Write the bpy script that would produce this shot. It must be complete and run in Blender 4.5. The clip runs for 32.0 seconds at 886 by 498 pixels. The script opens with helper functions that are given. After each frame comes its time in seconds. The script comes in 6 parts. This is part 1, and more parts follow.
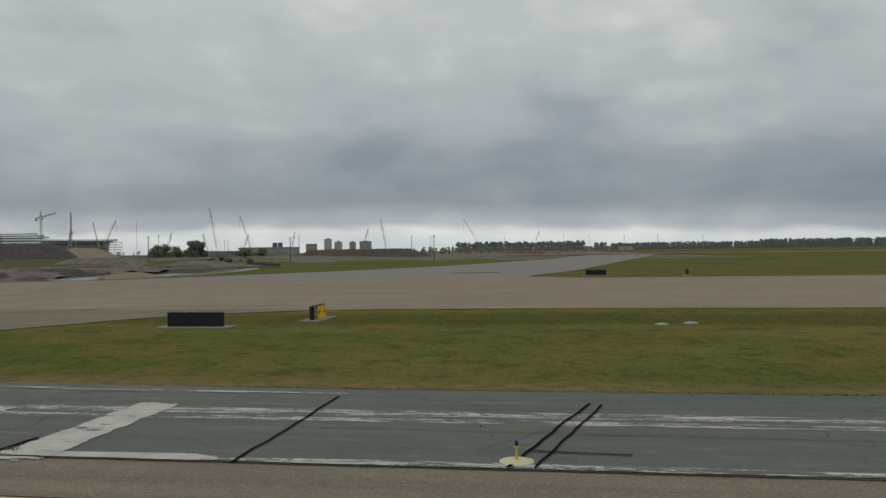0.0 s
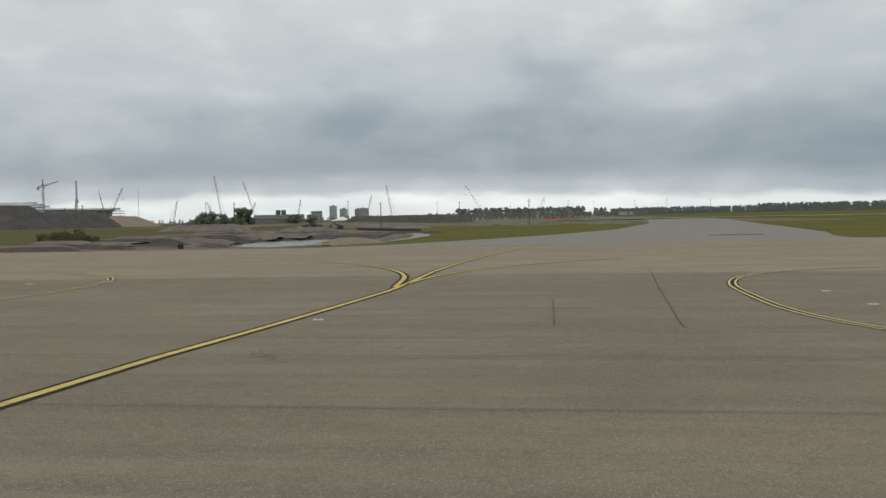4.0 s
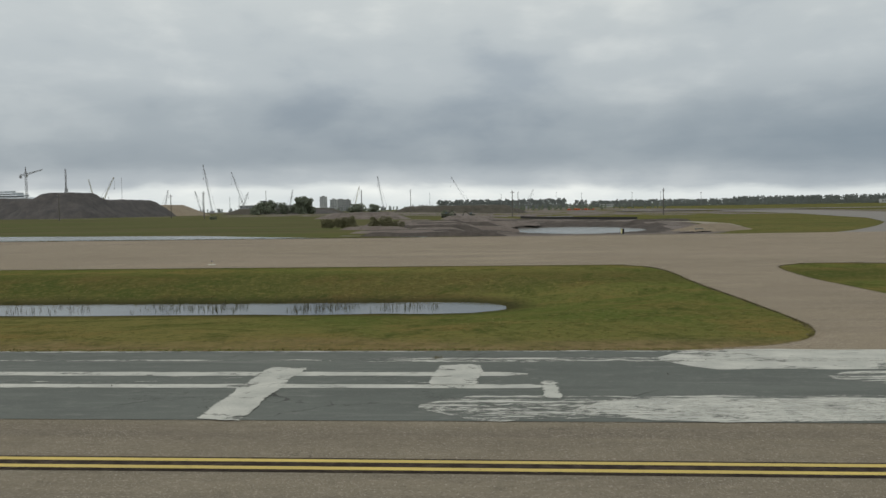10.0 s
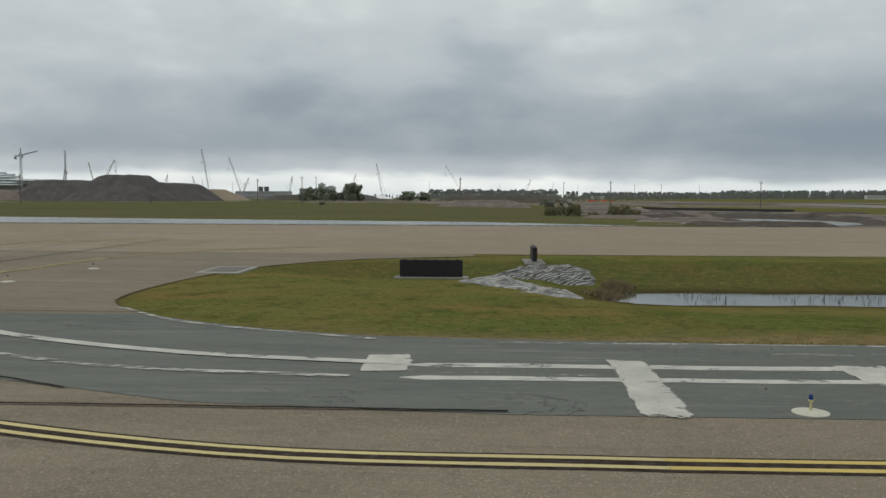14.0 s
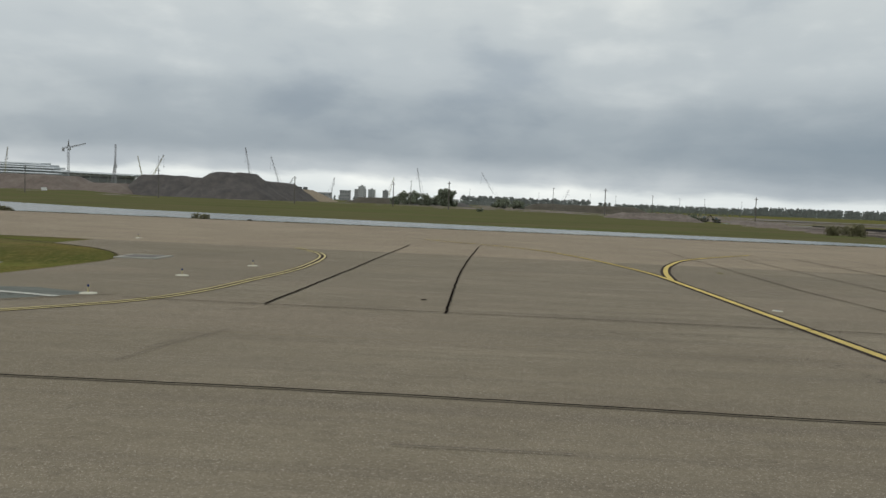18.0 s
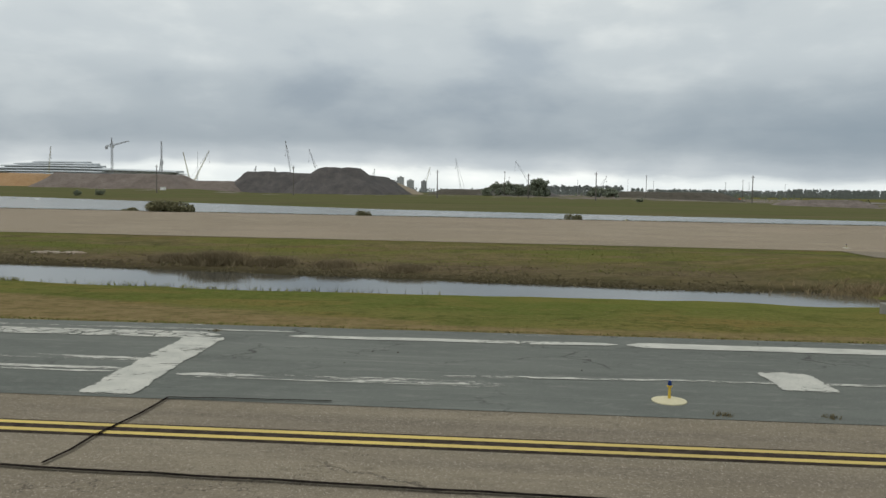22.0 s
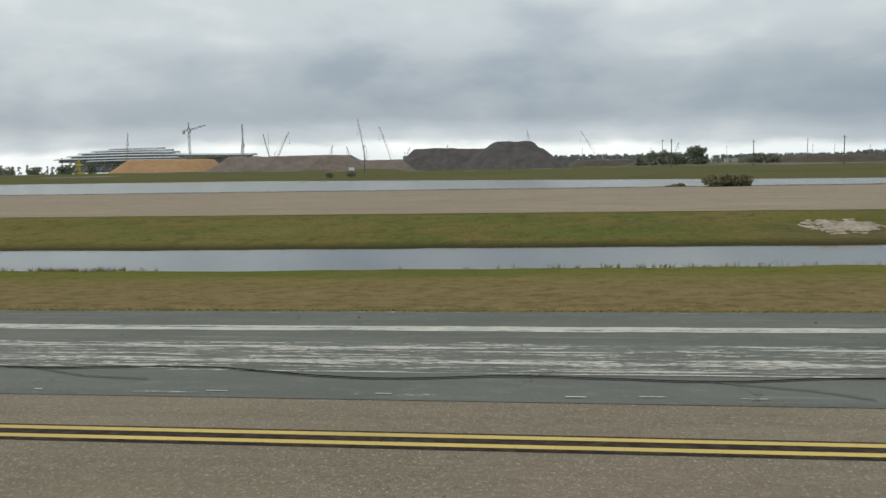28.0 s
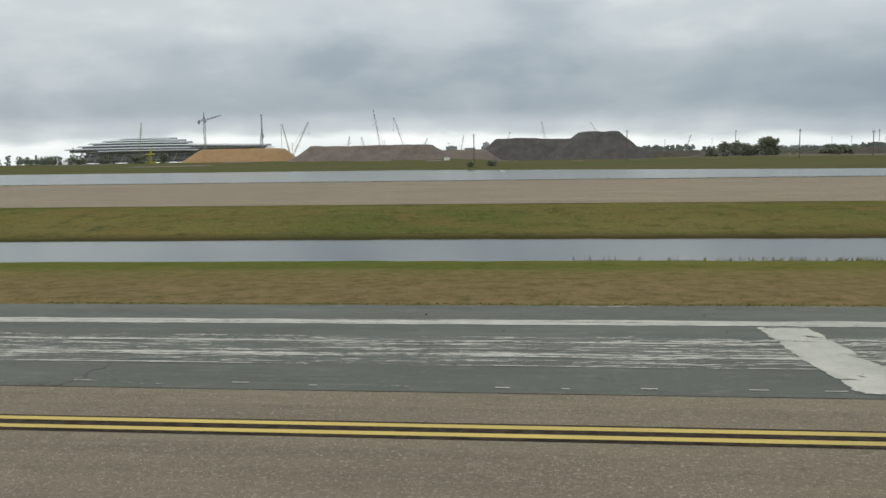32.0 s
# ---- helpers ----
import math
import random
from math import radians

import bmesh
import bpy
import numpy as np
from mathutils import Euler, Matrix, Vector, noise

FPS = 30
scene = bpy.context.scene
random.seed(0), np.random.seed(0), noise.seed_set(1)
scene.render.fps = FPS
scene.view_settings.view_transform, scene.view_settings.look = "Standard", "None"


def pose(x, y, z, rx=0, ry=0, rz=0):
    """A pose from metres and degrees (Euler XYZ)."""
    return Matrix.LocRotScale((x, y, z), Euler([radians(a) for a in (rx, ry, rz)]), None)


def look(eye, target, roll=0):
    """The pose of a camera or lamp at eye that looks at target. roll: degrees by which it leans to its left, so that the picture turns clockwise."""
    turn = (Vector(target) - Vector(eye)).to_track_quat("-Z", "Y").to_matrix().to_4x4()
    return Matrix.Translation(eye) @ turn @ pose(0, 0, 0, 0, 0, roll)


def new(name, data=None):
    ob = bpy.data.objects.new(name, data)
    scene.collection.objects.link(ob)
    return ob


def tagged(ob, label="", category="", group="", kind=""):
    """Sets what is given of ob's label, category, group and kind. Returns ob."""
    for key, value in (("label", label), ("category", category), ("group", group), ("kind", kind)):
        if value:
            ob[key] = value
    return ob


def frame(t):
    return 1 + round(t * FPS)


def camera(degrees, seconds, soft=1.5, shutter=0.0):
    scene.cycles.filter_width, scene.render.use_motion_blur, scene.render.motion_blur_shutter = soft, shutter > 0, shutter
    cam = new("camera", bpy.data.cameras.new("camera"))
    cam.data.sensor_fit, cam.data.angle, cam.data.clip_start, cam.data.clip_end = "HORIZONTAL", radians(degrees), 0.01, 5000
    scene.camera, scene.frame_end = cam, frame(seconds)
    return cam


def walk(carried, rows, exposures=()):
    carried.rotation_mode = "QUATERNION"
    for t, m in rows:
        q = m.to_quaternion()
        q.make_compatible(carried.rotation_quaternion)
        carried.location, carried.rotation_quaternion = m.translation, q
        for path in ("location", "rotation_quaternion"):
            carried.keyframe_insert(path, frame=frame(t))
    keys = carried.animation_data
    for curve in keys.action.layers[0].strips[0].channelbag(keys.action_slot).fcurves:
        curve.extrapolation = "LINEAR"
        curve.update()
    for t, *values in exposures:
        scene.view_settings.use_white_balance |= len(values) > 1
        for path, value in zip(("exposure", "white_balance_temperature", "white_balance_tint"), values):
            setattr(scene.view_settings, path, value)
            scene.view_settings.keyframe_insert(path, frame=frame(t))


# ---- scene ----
cam = camera(57.48, 32.0)
# seconds, x, y, height of the eye, yaw to the left, pitch up, roll
PATH = [
    (0, -14.651, -0.336, 3.500, 8.660, 0.129, -0.762),
    (0.5, -20.427, -0.447, 3.500, 8.867, -0.225, -0.596),
    (1, -26.279, -0.452, 3.500, 8.378, -0.396, -0.419),
    (1.5, -32.220, -0.375, 3.500, 7.967, -0.583, -0.457),
    (2, -38.395, -0.222, 3.500, 7.984, -1.195, -0.406),
    (2.5, -44.574, -0.189, 3.500, 8.542, -1.546, -1.083),
    (3, -50.729, -0.150, 3.500, 8.231, -1.937, -0.994),
    (3.5, -56.827, -0.133, 3.500, 7.696, -2.132, -1.142),
    (5.5, -81.923, -0.283, 3.500, 7.509, -2.446, -1.217),
    (6, -87.919, -0.363, 3.500, 7.539, -2.498, -1.270),
    (6.5, -93.972, -0.416, 3.500, 8.335, -2.554, -1.383),
    (7, -100.225, -0.559, 3.500, 8.241, -2.611, -1.668),
    (7.5, -106.548, -0.514, 3.500, 7.656, -2.776, -1.514),
    (8, -112.882, -0.468, 3.500, 6.999, -2.775, -1.215),
    (8.5, -119.317, -0.412, 3.500, 6.366, -2.854, -0.884),
    (9, -125.870, -0.270, 3.500, 5.654, -2.902, -0.684),
    (9.5, -132.147, -0.156, 3.500, 5.042, -2.888, -0.805),
    (10, -138.407, -0.045, 3.500, 4.545, -2.867, -0.908),
    (10.5, -144.746, -0.055, 3.500, 4.451, -2.868, -1.013),
    (11, -151.192, -0.040, 3.500, 4.438, -2.826, -1.246),
    (11.5, -157.577, 0.030, 3.500, 4.051, -2.663, -1.450),
    (12, -164.065, 0.110, 3.500, 3.505, -2.606, -1.152),
    (12.5, -170.635, 0.223, 3.500, 3.932, -2.596, -0.930),
    (13, -177.138, 0.354, 3.500, 4.071, -2.630, -0.896),
    (13.5, -183.700, 0.289, 3.500, 4.108, -3.640, -0.828),
    (15.5, -210.832, 0.238, 3.331, -4.387, -3.286, 4.562),
    (16, -217.398, 0.219, 3.348, 1.937, -3.544, 4.696),
    (16.5, -223.936, 0.265, 3.370, 1.290, -3.253, 4.035),
    (17, -230.573, 0.191, 3.395, 3.425, -3.354, 3.046),
    (17.5, -237.342, 0.195, 3.383, 4.135, -3.293, 2.511),
    (18, -244.065, 0.214, 3.371, 3.616, -3.255, 2.174),
    (18.5, -250.744, 0.189, 3.375, 4.070, -3.288, 1.892),
    (19, -257.344, 0.112, 3.368, 4.516, -3.302, 1.808),
    (19.5, -263.916, 0.015, 3.377, 3.664, -3.299, 1.811),
    (20, -270.463, -0.076, 3.385, 2.917, -3.328, 1.760),
    (20.5, -277.012, -0.140, 3.389, 4.684, -3.542, 1.592),
    (21, -283.626, -0.158, 3.411, 4.683, -3.788, 1.371),
    (21.5, -290.238, -0.139, 3.433, 3.608, -3.899, 1.357),
    (22, -296.920, -0.070, 3.445, 4.694, -4.062, 0.875),
    (22.5, -303.571, 0.053, 3.430, 3.892, -4.178, 0.700),
    (23, -310.100, 0.213, 3.462, 2.945, -4.182, 0.592),
    (23.5, -316.763, 0.434, 3.424, 3.736, -4.305, -0.108),
    (24, -323.420, 0.658, 3.392, 5.952, -4.264, -0.572),
    (24.5, -329.962, 0.896, 3.394, 5.471, -4.367, -0.743),
    (25, -336.474, 1.054, 3.369, 5.166, -4.573, -0.567),
    (25.5, -343.028, 1.110, 3.360, 5.506, -5.035, -0.488),
    (26, -349.432, 1.202, 3.377, 5.250, -5.232, -0.495),
    (26.5, -355.796, 1.251, 3.393, 5.674, -5.322, -0.488),
    (28.5, -381.569, 1.127, 3.383, 7.499, -6.023, -1.278),
    (29, -388.041, 1.076, 3.381, 7.398, -6.113, -1.282),
    (29.5, -394.599, 1.000, 3.402, 6.768, -6.155, -1.303),
    (30, -401.032, 0.926, 3.421, 6.734, -6.264, -1.438),
    (30.5, -407.469, 0.868, 3.434, 7.351, -6.215, -1.573),
    (31, -413.988, 0.835, 3.458, 7.065, -6.554, -1.499),
    (31.5, -420.659, 0.813, 3.472, 7.531, -6.552, -1.497),
    (32, -427.430, 0.784, 3.499, 6.592, -6.462, -1.009),
]


def eye_pose(x, y, z, yaw, pitch, roll):
    a, p = radians(yaw), radians(pitch)
    ahead = Vector((-math.sin(a) * math.cos(p), math.cos(a) * math.cos(p), math.sin(p)))
    eye = Vector((x, y, z))
    return look(eye, eye + ahead * 2, roll)


walk(cam, [(t, eye_pose(*r)) for t, *r in PATH], [(0, -0.39), (1, -0.13), (6, -0.02), (8, -0.05), (11, -0.12), (13, -0.07), (16, -0.11), (19, 0.02), (21, 0.09), (22, 0.10), (23, 0.07), (24, 0.07), (25, 0.21), (26, 0.12), (29, 0.18), (32, 0.16)])

# ---- world, sun ----
world = bpy.data.worlds.new("overcast_sky")
scene.world = world
world.use_nodes = True
W = world.node_tree
W.nodes.clear()


def wmath(op, a, b=None, clamp=False):
    n = W.nodes.new("ShaderNodeMath")
    n.operation, n.use_clamp = op, clamp
    for i, v in enumerate((a, b)):
        if v is None:
            continue
        if isinstance(v, (int, float)):
            n.inputs[i].default_value = v
        else:
            W.links.new(v, n.inputs[i])
    return n.outputs[0]


def wramp(fac, stops):
    n = W.nodes.new("ShaderNodeValToRGB")
    n.color_ramp.interpolation = "EASE"
    while len(n.color_ramp.elements) < len(stops):
        n.color_ramp.elements.new(0.5)
    for el, (p, c) in zip(n.color_ramp.elements, stops):
        el.position, el.color = p, (*c, 1)
    W.links.new(fac, n.inputs[0])
    return n.outputs[0]


def wmix(fac, a, b, blend="MIX"):
    n = W.nodes.new("ShaderNodeMix")
    n.data_type, n.blend_type = "RGBA", blend
    for sock, v in ((n.inputs[0], fac), (n.inputs[6], a), (n.inputs[7], b)):
        if isinstance(v, (int, float)):
            sock.default_value = v
        elif isinstance(v, tuple):
            sock.default_value = (*v, 1)
        else:
            W.links.new(v, sock)
    return n.outputs[2]


tex = W.nodes.new("ShaderNodeTexCoord")
sep = W.nodes.new("ShaderNodeSeparateXYZ")
W.links.new(tex.outputs["Generated"], sep.inputs[0])
dx, dy, dz = sep.outputs
up = wmath("MAXIMUM", dz, 0.0)


def wnoise(scale, detail, rough, vec, offset=0.0, distortion=0.0):
    n = W.nodes.new("ShaderNodeTexNoise")
    n.inputs["Scale"].default_value, n.inputs["Detail"].default_value = scale, detail
    n.inputs["Roughness"].default_value, n.inputs["Distortion"].default_value = rough, distortion
    m = W.nodes.new("ShaderNodeMapping")
    m.inputs["Location"].default_value = (offset, offset * 0.7, 0)
    W.links.new(vec, m.inputs[0])
    W.links.new(m.outputs[0], n.inputs["Vector"])
    return n.outputs[0]


flat = W.nodes.new("ShaderNodeMapping")
flat.inputs["Scale"].default_value = (1.0, 1.0, 2.2)
W.links.new(tex.outputs["Generated"], flat.inputs[0])
streaky = W.nodes.new("ShaderNodeMapping")
streaky.inputs["Scale"].default_value = (1.0, 1.0, 4.0)
W.links.new(tex.outputs["Generated"], streaky.inputs[0])
big = wnoise(2.6, 3, 0.5, flat.outputs[0], 3.1, 0.2)
fine = wnoise(8.0, 5, 0.5, flat.outputs[0], 7.7, 0.1)
tatter = wnoise(9.0, 6, 0.6, streaky.outputs[0], 9.4, 0.4)
cloud = wmath("ADD", wmath("MULTIPLY", big, 0.58), wmath("ADD", wmath("MULTIPLY", fine, 0.34), wmath("MULTIPLY", tatter, 0.08)))
# height of the view above the horizon, roughened by the clouds' lower edges
rag = wnoise(3.0, 4, 0.5, flat.outputs[0], 1.3)
wisp = wnoise(7.0, 5, 0.6, streaky.outputs[0], 5.2, 0.3)
el = wmath("ADD", up, wmath("ADD", wmath("MULTIPLY", wmath("SUBTRACT", rag, 0.5), 0.050), wmath("MULTIPLY", wmath("SUBTRACT", wisp, 0.5), 0.022)))
layer = wramp(el, [(0.0, (0.74, 0.78, 0.77)), (0.022, (0.82, 0.85, 0.83)), (0.034, (0.50, 0.54, 0.565)), (0.060, (0.345, 0.39, 0.425)),
                   (0.105, (0.39, 0.435, 0.465)), (0.16, (0.52, 0.56, 0.575)), (0.28, (0.64, 0.67, 0.66)), (1.0, (0.74, 0.76, 0.75))])
shade = wramp(cloud, [(0.36, (0.74, 0.785, 0.84)), (0.5, (0.965, 0.985, 1.0)), (0.62, (1.20, 1.19, 1.17))])
clouds = wmix(1.0, layer, shade, "MULTIPLY")
# a heavier blue-grey bank low in the north-east
east = wmath("MULTIPLY", wmath("MULTIPLY", wmath("SUBTRACT", dx, -0.02), 2.6, True), wmath("SUBTRACT", 1.0, wmath("MULTIPLY", wmath("ABSOLUTE", wmath("SUBTRACT", el, 0.075)), 18.0), True))
clouds = wmix(wmath("MULTIPLY", east, 0.68), clouds, (0.215, 0.272, 0.325))
sky = W.nodes.new("ShaderNodeTexSky")
sky.sky_type, sky.sun_disc = "NISHITA", False
sky.sun_elevation, sky.sun_rotation = radians(38), radians(-70)
sky.air_density, sky.dust_density = 1.0, 3.0
bg_clouds, bg_sky = W.nodes.new("ShaderNodeBackground"), W.nodes.new("ShaderNodeBackground")
W.links.new(clouds, bg_clouds.inputs[0])
W.links.new(sky.outputs[0], bg_sky.inputs[0])
bg_clouds.inputs[1].default_value, bg_sky.inputs[1].default_value = 1.0, 0.004
add = W.nodes.new("ShaderNodeAddShader")
W.links.new(bg_clouds.outputs[0], add.inputs[0])
W.links.new(bg_sky.outputs[0], add.inputs[1])
wout = W.nodes.new("ShaderNodeOutputWorld")
W.links.new(add.outputs[0], wout.inputs[0])

sun_data = bpy.data.lights.new("sun", "SUN")
sun_data.energy, sun_data.angle, sun_data.color = 0.6, radians(25), (1.0, 0.97, 0.93)
sun = new("sun", sun_data)
sun.matrix_world = look((0, 0, 60), (55, 20, 0))

# ---- materials ----
MATS = {}


class Mat:
    """A node material under construction."""

    def __init__(self, name, rough=0.9, metal=0.0, spec=0.3):
        self.m = bpy.data.materials.new(name)
        self.m.use_nodes = True
        self.t = self.m.node_tree
        self.b = self.t.nodes["Principled BSDF"]
        self.b.inputs["Roughness"].default_value = rough
        self.b.inputs["Metallic"].default_value = metal
        self.b.inputs["Specular IOR Level"].default_value = spec
        self.geo = self.t.nodes.new("ShaderNodeNewGeometry")
        self.pos = self.geo.outputs["Position"]
        MATS[name] = self.m

    def link(self, a, b):
        if isinstance(a, (int, float)):
            b.default_value = a
        elif isinstance(a, tuple):
            b.default_value = (*a, 1) if len(a) == 3 else a
        else:
            self.t.links.new(a, b)

    def noise(self, scale, detail=4, rough=0.55, stretch=(1, 1, 1), vec=None, distortion=0.0):
        n, m = self.t.nodes.new("ShaderNodeTexNoise"), self.t.nodes.new("ShaderNodeMapping")
        n.inputs["Scale"].default_value, n.inputs["Detail"].default_value = scale, detail
        n.inputs["Roughness"].default_value, n.inputs["Distortion"].default_value = rough, distortion
        m.inputs["Scale"].default_value = stretch
        self.link(vec or self.pos, m.inputs[0])
        self.link(m.outputs[0], n.inputs["Vector"])
        return n.outputs[0]

    def vor(self, scale, stretch=(1, 1, 1), feature="F1", warp=0.0):
        n, m = self.t.nodes.new("ShaderNodeTexVoronoi"), self.t.nodes.new("ShaderNodeMapping")
        n.feature = feature
        n.inputs["Scale"].default_value = scale
        m.inputs["Scale"].default_value = stretch
        at = self.pos
        if warp:
            bend = self.t.nodes.new("ShaderNodeVectorMath")
            bend.operation = "ADD"
            drift = self.math("MULTIPLY", self.math("SUBTRACT", self.noise(1.9, 4, 0.6), 0.5), warp * 2)
            self.link(self.pos, bend.inputs[0]), self.link(drift, bend.inputs[1])
            at = bend.outputs[0]
        self.link(at, m.inputs[0])
        self.link(m.outputs[0], n.inputs["Vector"])
        return n.outputs[0]

    def ramp(self, fac, a, b):
        n = self.t.nodes.new("ShaderNodeMapRange")
        self.link(fac, n.inputs[0])
        n.inputs[1].default_value, n.inputs[2].default_value = a, b
        return n.outputs[0]

    def math(self, op, a, b=0.0):
        n = self.t.nodes.new("ShaderNodeMath")
        n.operation = op
        self.link(a, n.inputs[0]), self.link(b, n.inputs[1])
        return n.outputs[0]

    def mix(self, fac, a, b, blend="MIX"):
        n = self.t.nodes.new("ShaderNodeMix")
        n.data_type, n.blend_type = "RGBA", blend
        self.link(fac, n.inputs[0]), self.link(a, n.inputs[6]), self.link(b, n.inputs[7])
        return n.outputs[2]

    def random(self):
        return self.t.nodes.new("ShaderNodeObjectInfo").outputs["Random"]

    def island(self):
        return self.geo.outputs["Random Per Island"]

    def color(self, c):
        self.link(c, self.b.inputs["Base Color"])
        return self

    def rough(self, r):
        self.link(r, self.b.inputs["Roughness"])
        return self

    def bump(self, height, strength=0.4, distance=0.02):
        n = self.t.nodes.new("ShaderNodeBump")
        n.inputs["Strength"].default_value, n.inputs["Distance"].default_value = strength, distance
        self.link(height, n.inputs["Height"])
        self.link(n.outputs[0], self.b.inputs["Normal"])
        return self


def plain(name, c, rough=0.6, metal=0.0, vary=0.15, scale=6.0, spec=0.3):
    """Paint, metal or plastic with faint dirt at two scales."""
    k = Mat(name, rough, metal, spec)
    dirt = k.mix(k.ramp(k.noise(scale, 5), 0.35, 0.7), c, tuple(v * (1 - vary) for v in c))
    k.color(k.mix(k.ramp(k.noise(scale * 9, 3), 0.55, 0.8), dirt, tuple(v * (1 - 2 * vary) for v in c)))
    return k


def brown_pavement(name="brown_pavement", tone=(0.955, 0.965, 0.925)):
    k = Mat(name, 0.95, spec=0.06)
    base = k.mix(k.ramp(k.noise(0.05, 5, 0.65, (0.6, 1, 1)), 0.36, 0.64), (0.206, 0.174, 0.130), (0.258, 0.219, 0.168))
    base = k.mix(k.ramp(k.noise(0.35, 6, 0.7, (0.4, 0.7, 1)), 0.40, 0.70), base, (0.175, 0.146, 0.111))
    # faint rolled streaks along the taxiway and pinkish worn stretches
    base = k.mix(k.ramp(k.noise(0.9, 5, 0.65, (0.05, 1.3, 1)), 0.47, 0.66), base, (0.178, 0.150, 0.119))
    base = k.mix(k.math("MULTIPLY", k.ramp(k.noise(0.11, 4, 0.6, (0.5, 1, 1)), 0.50, 0.66), 0.4), base, (0.262, 0.211, 0.166))
    base = k.mix(k.ramp(k.noise(1.6, 5, 0.7), 0.58, 0.80), base, (0.150, 0.126, 0.098))
    base = k.mix(k.math("MULTIPLY", k.ramp(k.noise(3.5, 6, 0.85, (0.7, 1, 1)), 0.50, 0.64), 0.40), base, (0.130, 0.110, 0.088))
    base = k.mix(k.math("MULTIPLY", k.ramp(k.noise(5.1, 6, 0.85, (0.7, 1, 1)), 0.52, 0.66), 0.45), base, (0.325, 0.280, 0.225))
    # hairline cracks between the paver's lanes
    hair = k.math("MULTIPLY", k.ramp(k.vor(0.16, (0.5, 1.0, 1), "DISTANCE_TO_EDGE", warp=1.6), 0.0050, 0.0018), k.ramp(k.noise(0.09, 4, 0.6), 0.50, 0.60))
    base = k.mix(k.math("MULTIPLY", hair, 0.6), base, (0.060, 0.049, 0.041))
    grit = k.noise(17, 4, 0.85)
    base = k.mix(k.ramp(grit, 0.555, 0.64), base, (0.39, 0.34, 0.285))
    base = k.mix(k.ramp(k.noise(31, 3, 0.8), 0.57, 0.68), base, (0.072, 0.061, 0.051))
    chip = k.math("LESS_THAN", k.vor(25), 0.20)
    base = k.mix(k.math("MULTIPLY", k.math("MULTIPLY", chip, k.ramp(k.noise(0.7, 4, 0.6), 0.38, 0.58)), 0.65), base, (0.48, 0.43, 0.37))
    k.color(k.mix(1.0, base, tone, "MULTIPLY")).bump(grit, 0.5, 0.01)


def dark_pavement():
    k = Mat("dark_pavement", 0.92, spec=0.08)
    base = k.mix(k.ramp(k.noise(0.12, 5, 0.6, (0.35, 1, 1)), 0.3, 0.7), (0.112, 0.121, 0.107), (0.160, 0.168, 0.148))
    base = k.mix(k.ramp(k.noise(1.1, 6, 0.7, (0.2, 1, 1)), 0.42, 0.8), base, (0.100, 0.106, 0.095))
    # ghost traces of old paint, mottled patches and hairline cracks
    ghost = k.math("MULTIPLY", k.ramp(k.noise(1.5, 6, 0.75, (0.09, 2.4, 1)), 0.54, 0.68), k.ramp(k.noise(0.4, 3, 0.5), 0.42, 0.60))
    base = k.mix(k.math("MULTIPLY", ghost, 0.60), base, (0.255, 0.258, 0.228))
    base = k.mix(k.math("MULTIPLY", k.ramp(k.noise(3.2, 6, 0.75, (0.5, 1, 1)), 0.53, 0.70), 0.65), base, (0.198, 0.200, 0.178))
    hair = k.math("MULTIPLY", k.ramp(k.vor(0.42, (0.6, 1.2, 1), "DISTANCE_TO_EDGE", warp=0.8), 0.011, 0.003), k.ramp(k.noise(0.16, 4, 0.6), 0.50, 0.58))
    base = k.mix(k.math("MULTIPLY", hair, 0.75), base, (0.040, 0.038, 0.034))
    base = k.mix(k.ramp(k.noise(40, 2, 0.7), 0.55, 0.8), base, (0.21, 0.215, 0.20))
    k.color(base).bump(k.noise(45, 3, 0.7), 0.4, 0.008)


def worn_white(name, lo, hi, streak=(0.30, 1.7, 1), cracks=0.0):
    """White paint worn off in flakes and streaks down to the dark asphalt."""
    k = Mat(name, 0.9, spec=0.1)
    w = k.math("ADD", k.math("MULTIPLY", k.noise(1.7, 7, 0.75, streak, distortion=0.6), 0.64), k.math("MULTIPLY", k.noise(8, 6, 0.8, (0.5, 1.3, 1)), 0.36))
    rim = k.t.nodes.new("ShaderNodeAttribute")
    rim.attribute_name = "cover"
    w = k.math("ADD", w, rim.outputs["Fac"])
    paint = k.mix(k.ramp(k.noise(1.3, 5), 0.35, 0.75), (0.54, 0.53, 0.47), (0.38, 0.38, 0.34))
    paint = k.mix(k.ramp(k.noise(26, 4, 0.75), 0.58, 0.72), paint, (0.20, 0.205, 0.19))
    if cracks:
        edge = k.vor(2.1, (0.8, 1.5, 1), "DISTANCE_TO_EDGE", warp=0.35)
        w = k.math("SUBTRACT", w, k.math("MULTIPLY", k.ramp(edge, cracks, cracks * 0.45), 0.4))
    k.color(paint)
    k.link(k.ramp(w, lo, hi), k.b.inputs["Alpha"])


def yellow_paint(name="yellow_paint", fresh=(0.64, 0.49, 0.15), dull=(0.45, 0.35, 0.13)):
    k = Mat(name, 0.85, spec=0.1)
    y = k.mix(k.ramp(k.noise(0.8, 5, 0.6, (0.3, 1, 1)), 0.35, 0.75), fresh, dull)
    k.color(k.mix(k.ramp(k.noise(17, 4, 0.7), 0.60, 0.78), y, (0.20, 0.16, 0.09)))


def tar(name="black_sealant"):
    k = Mat(name, 0.9, spec=0.04)
    k.color(k.mix(k.ramp(k.noise(5, 4), 0.4, 0.75), (0.034, 0.026, 0.022), (0.082, 0.064, 0.052)))


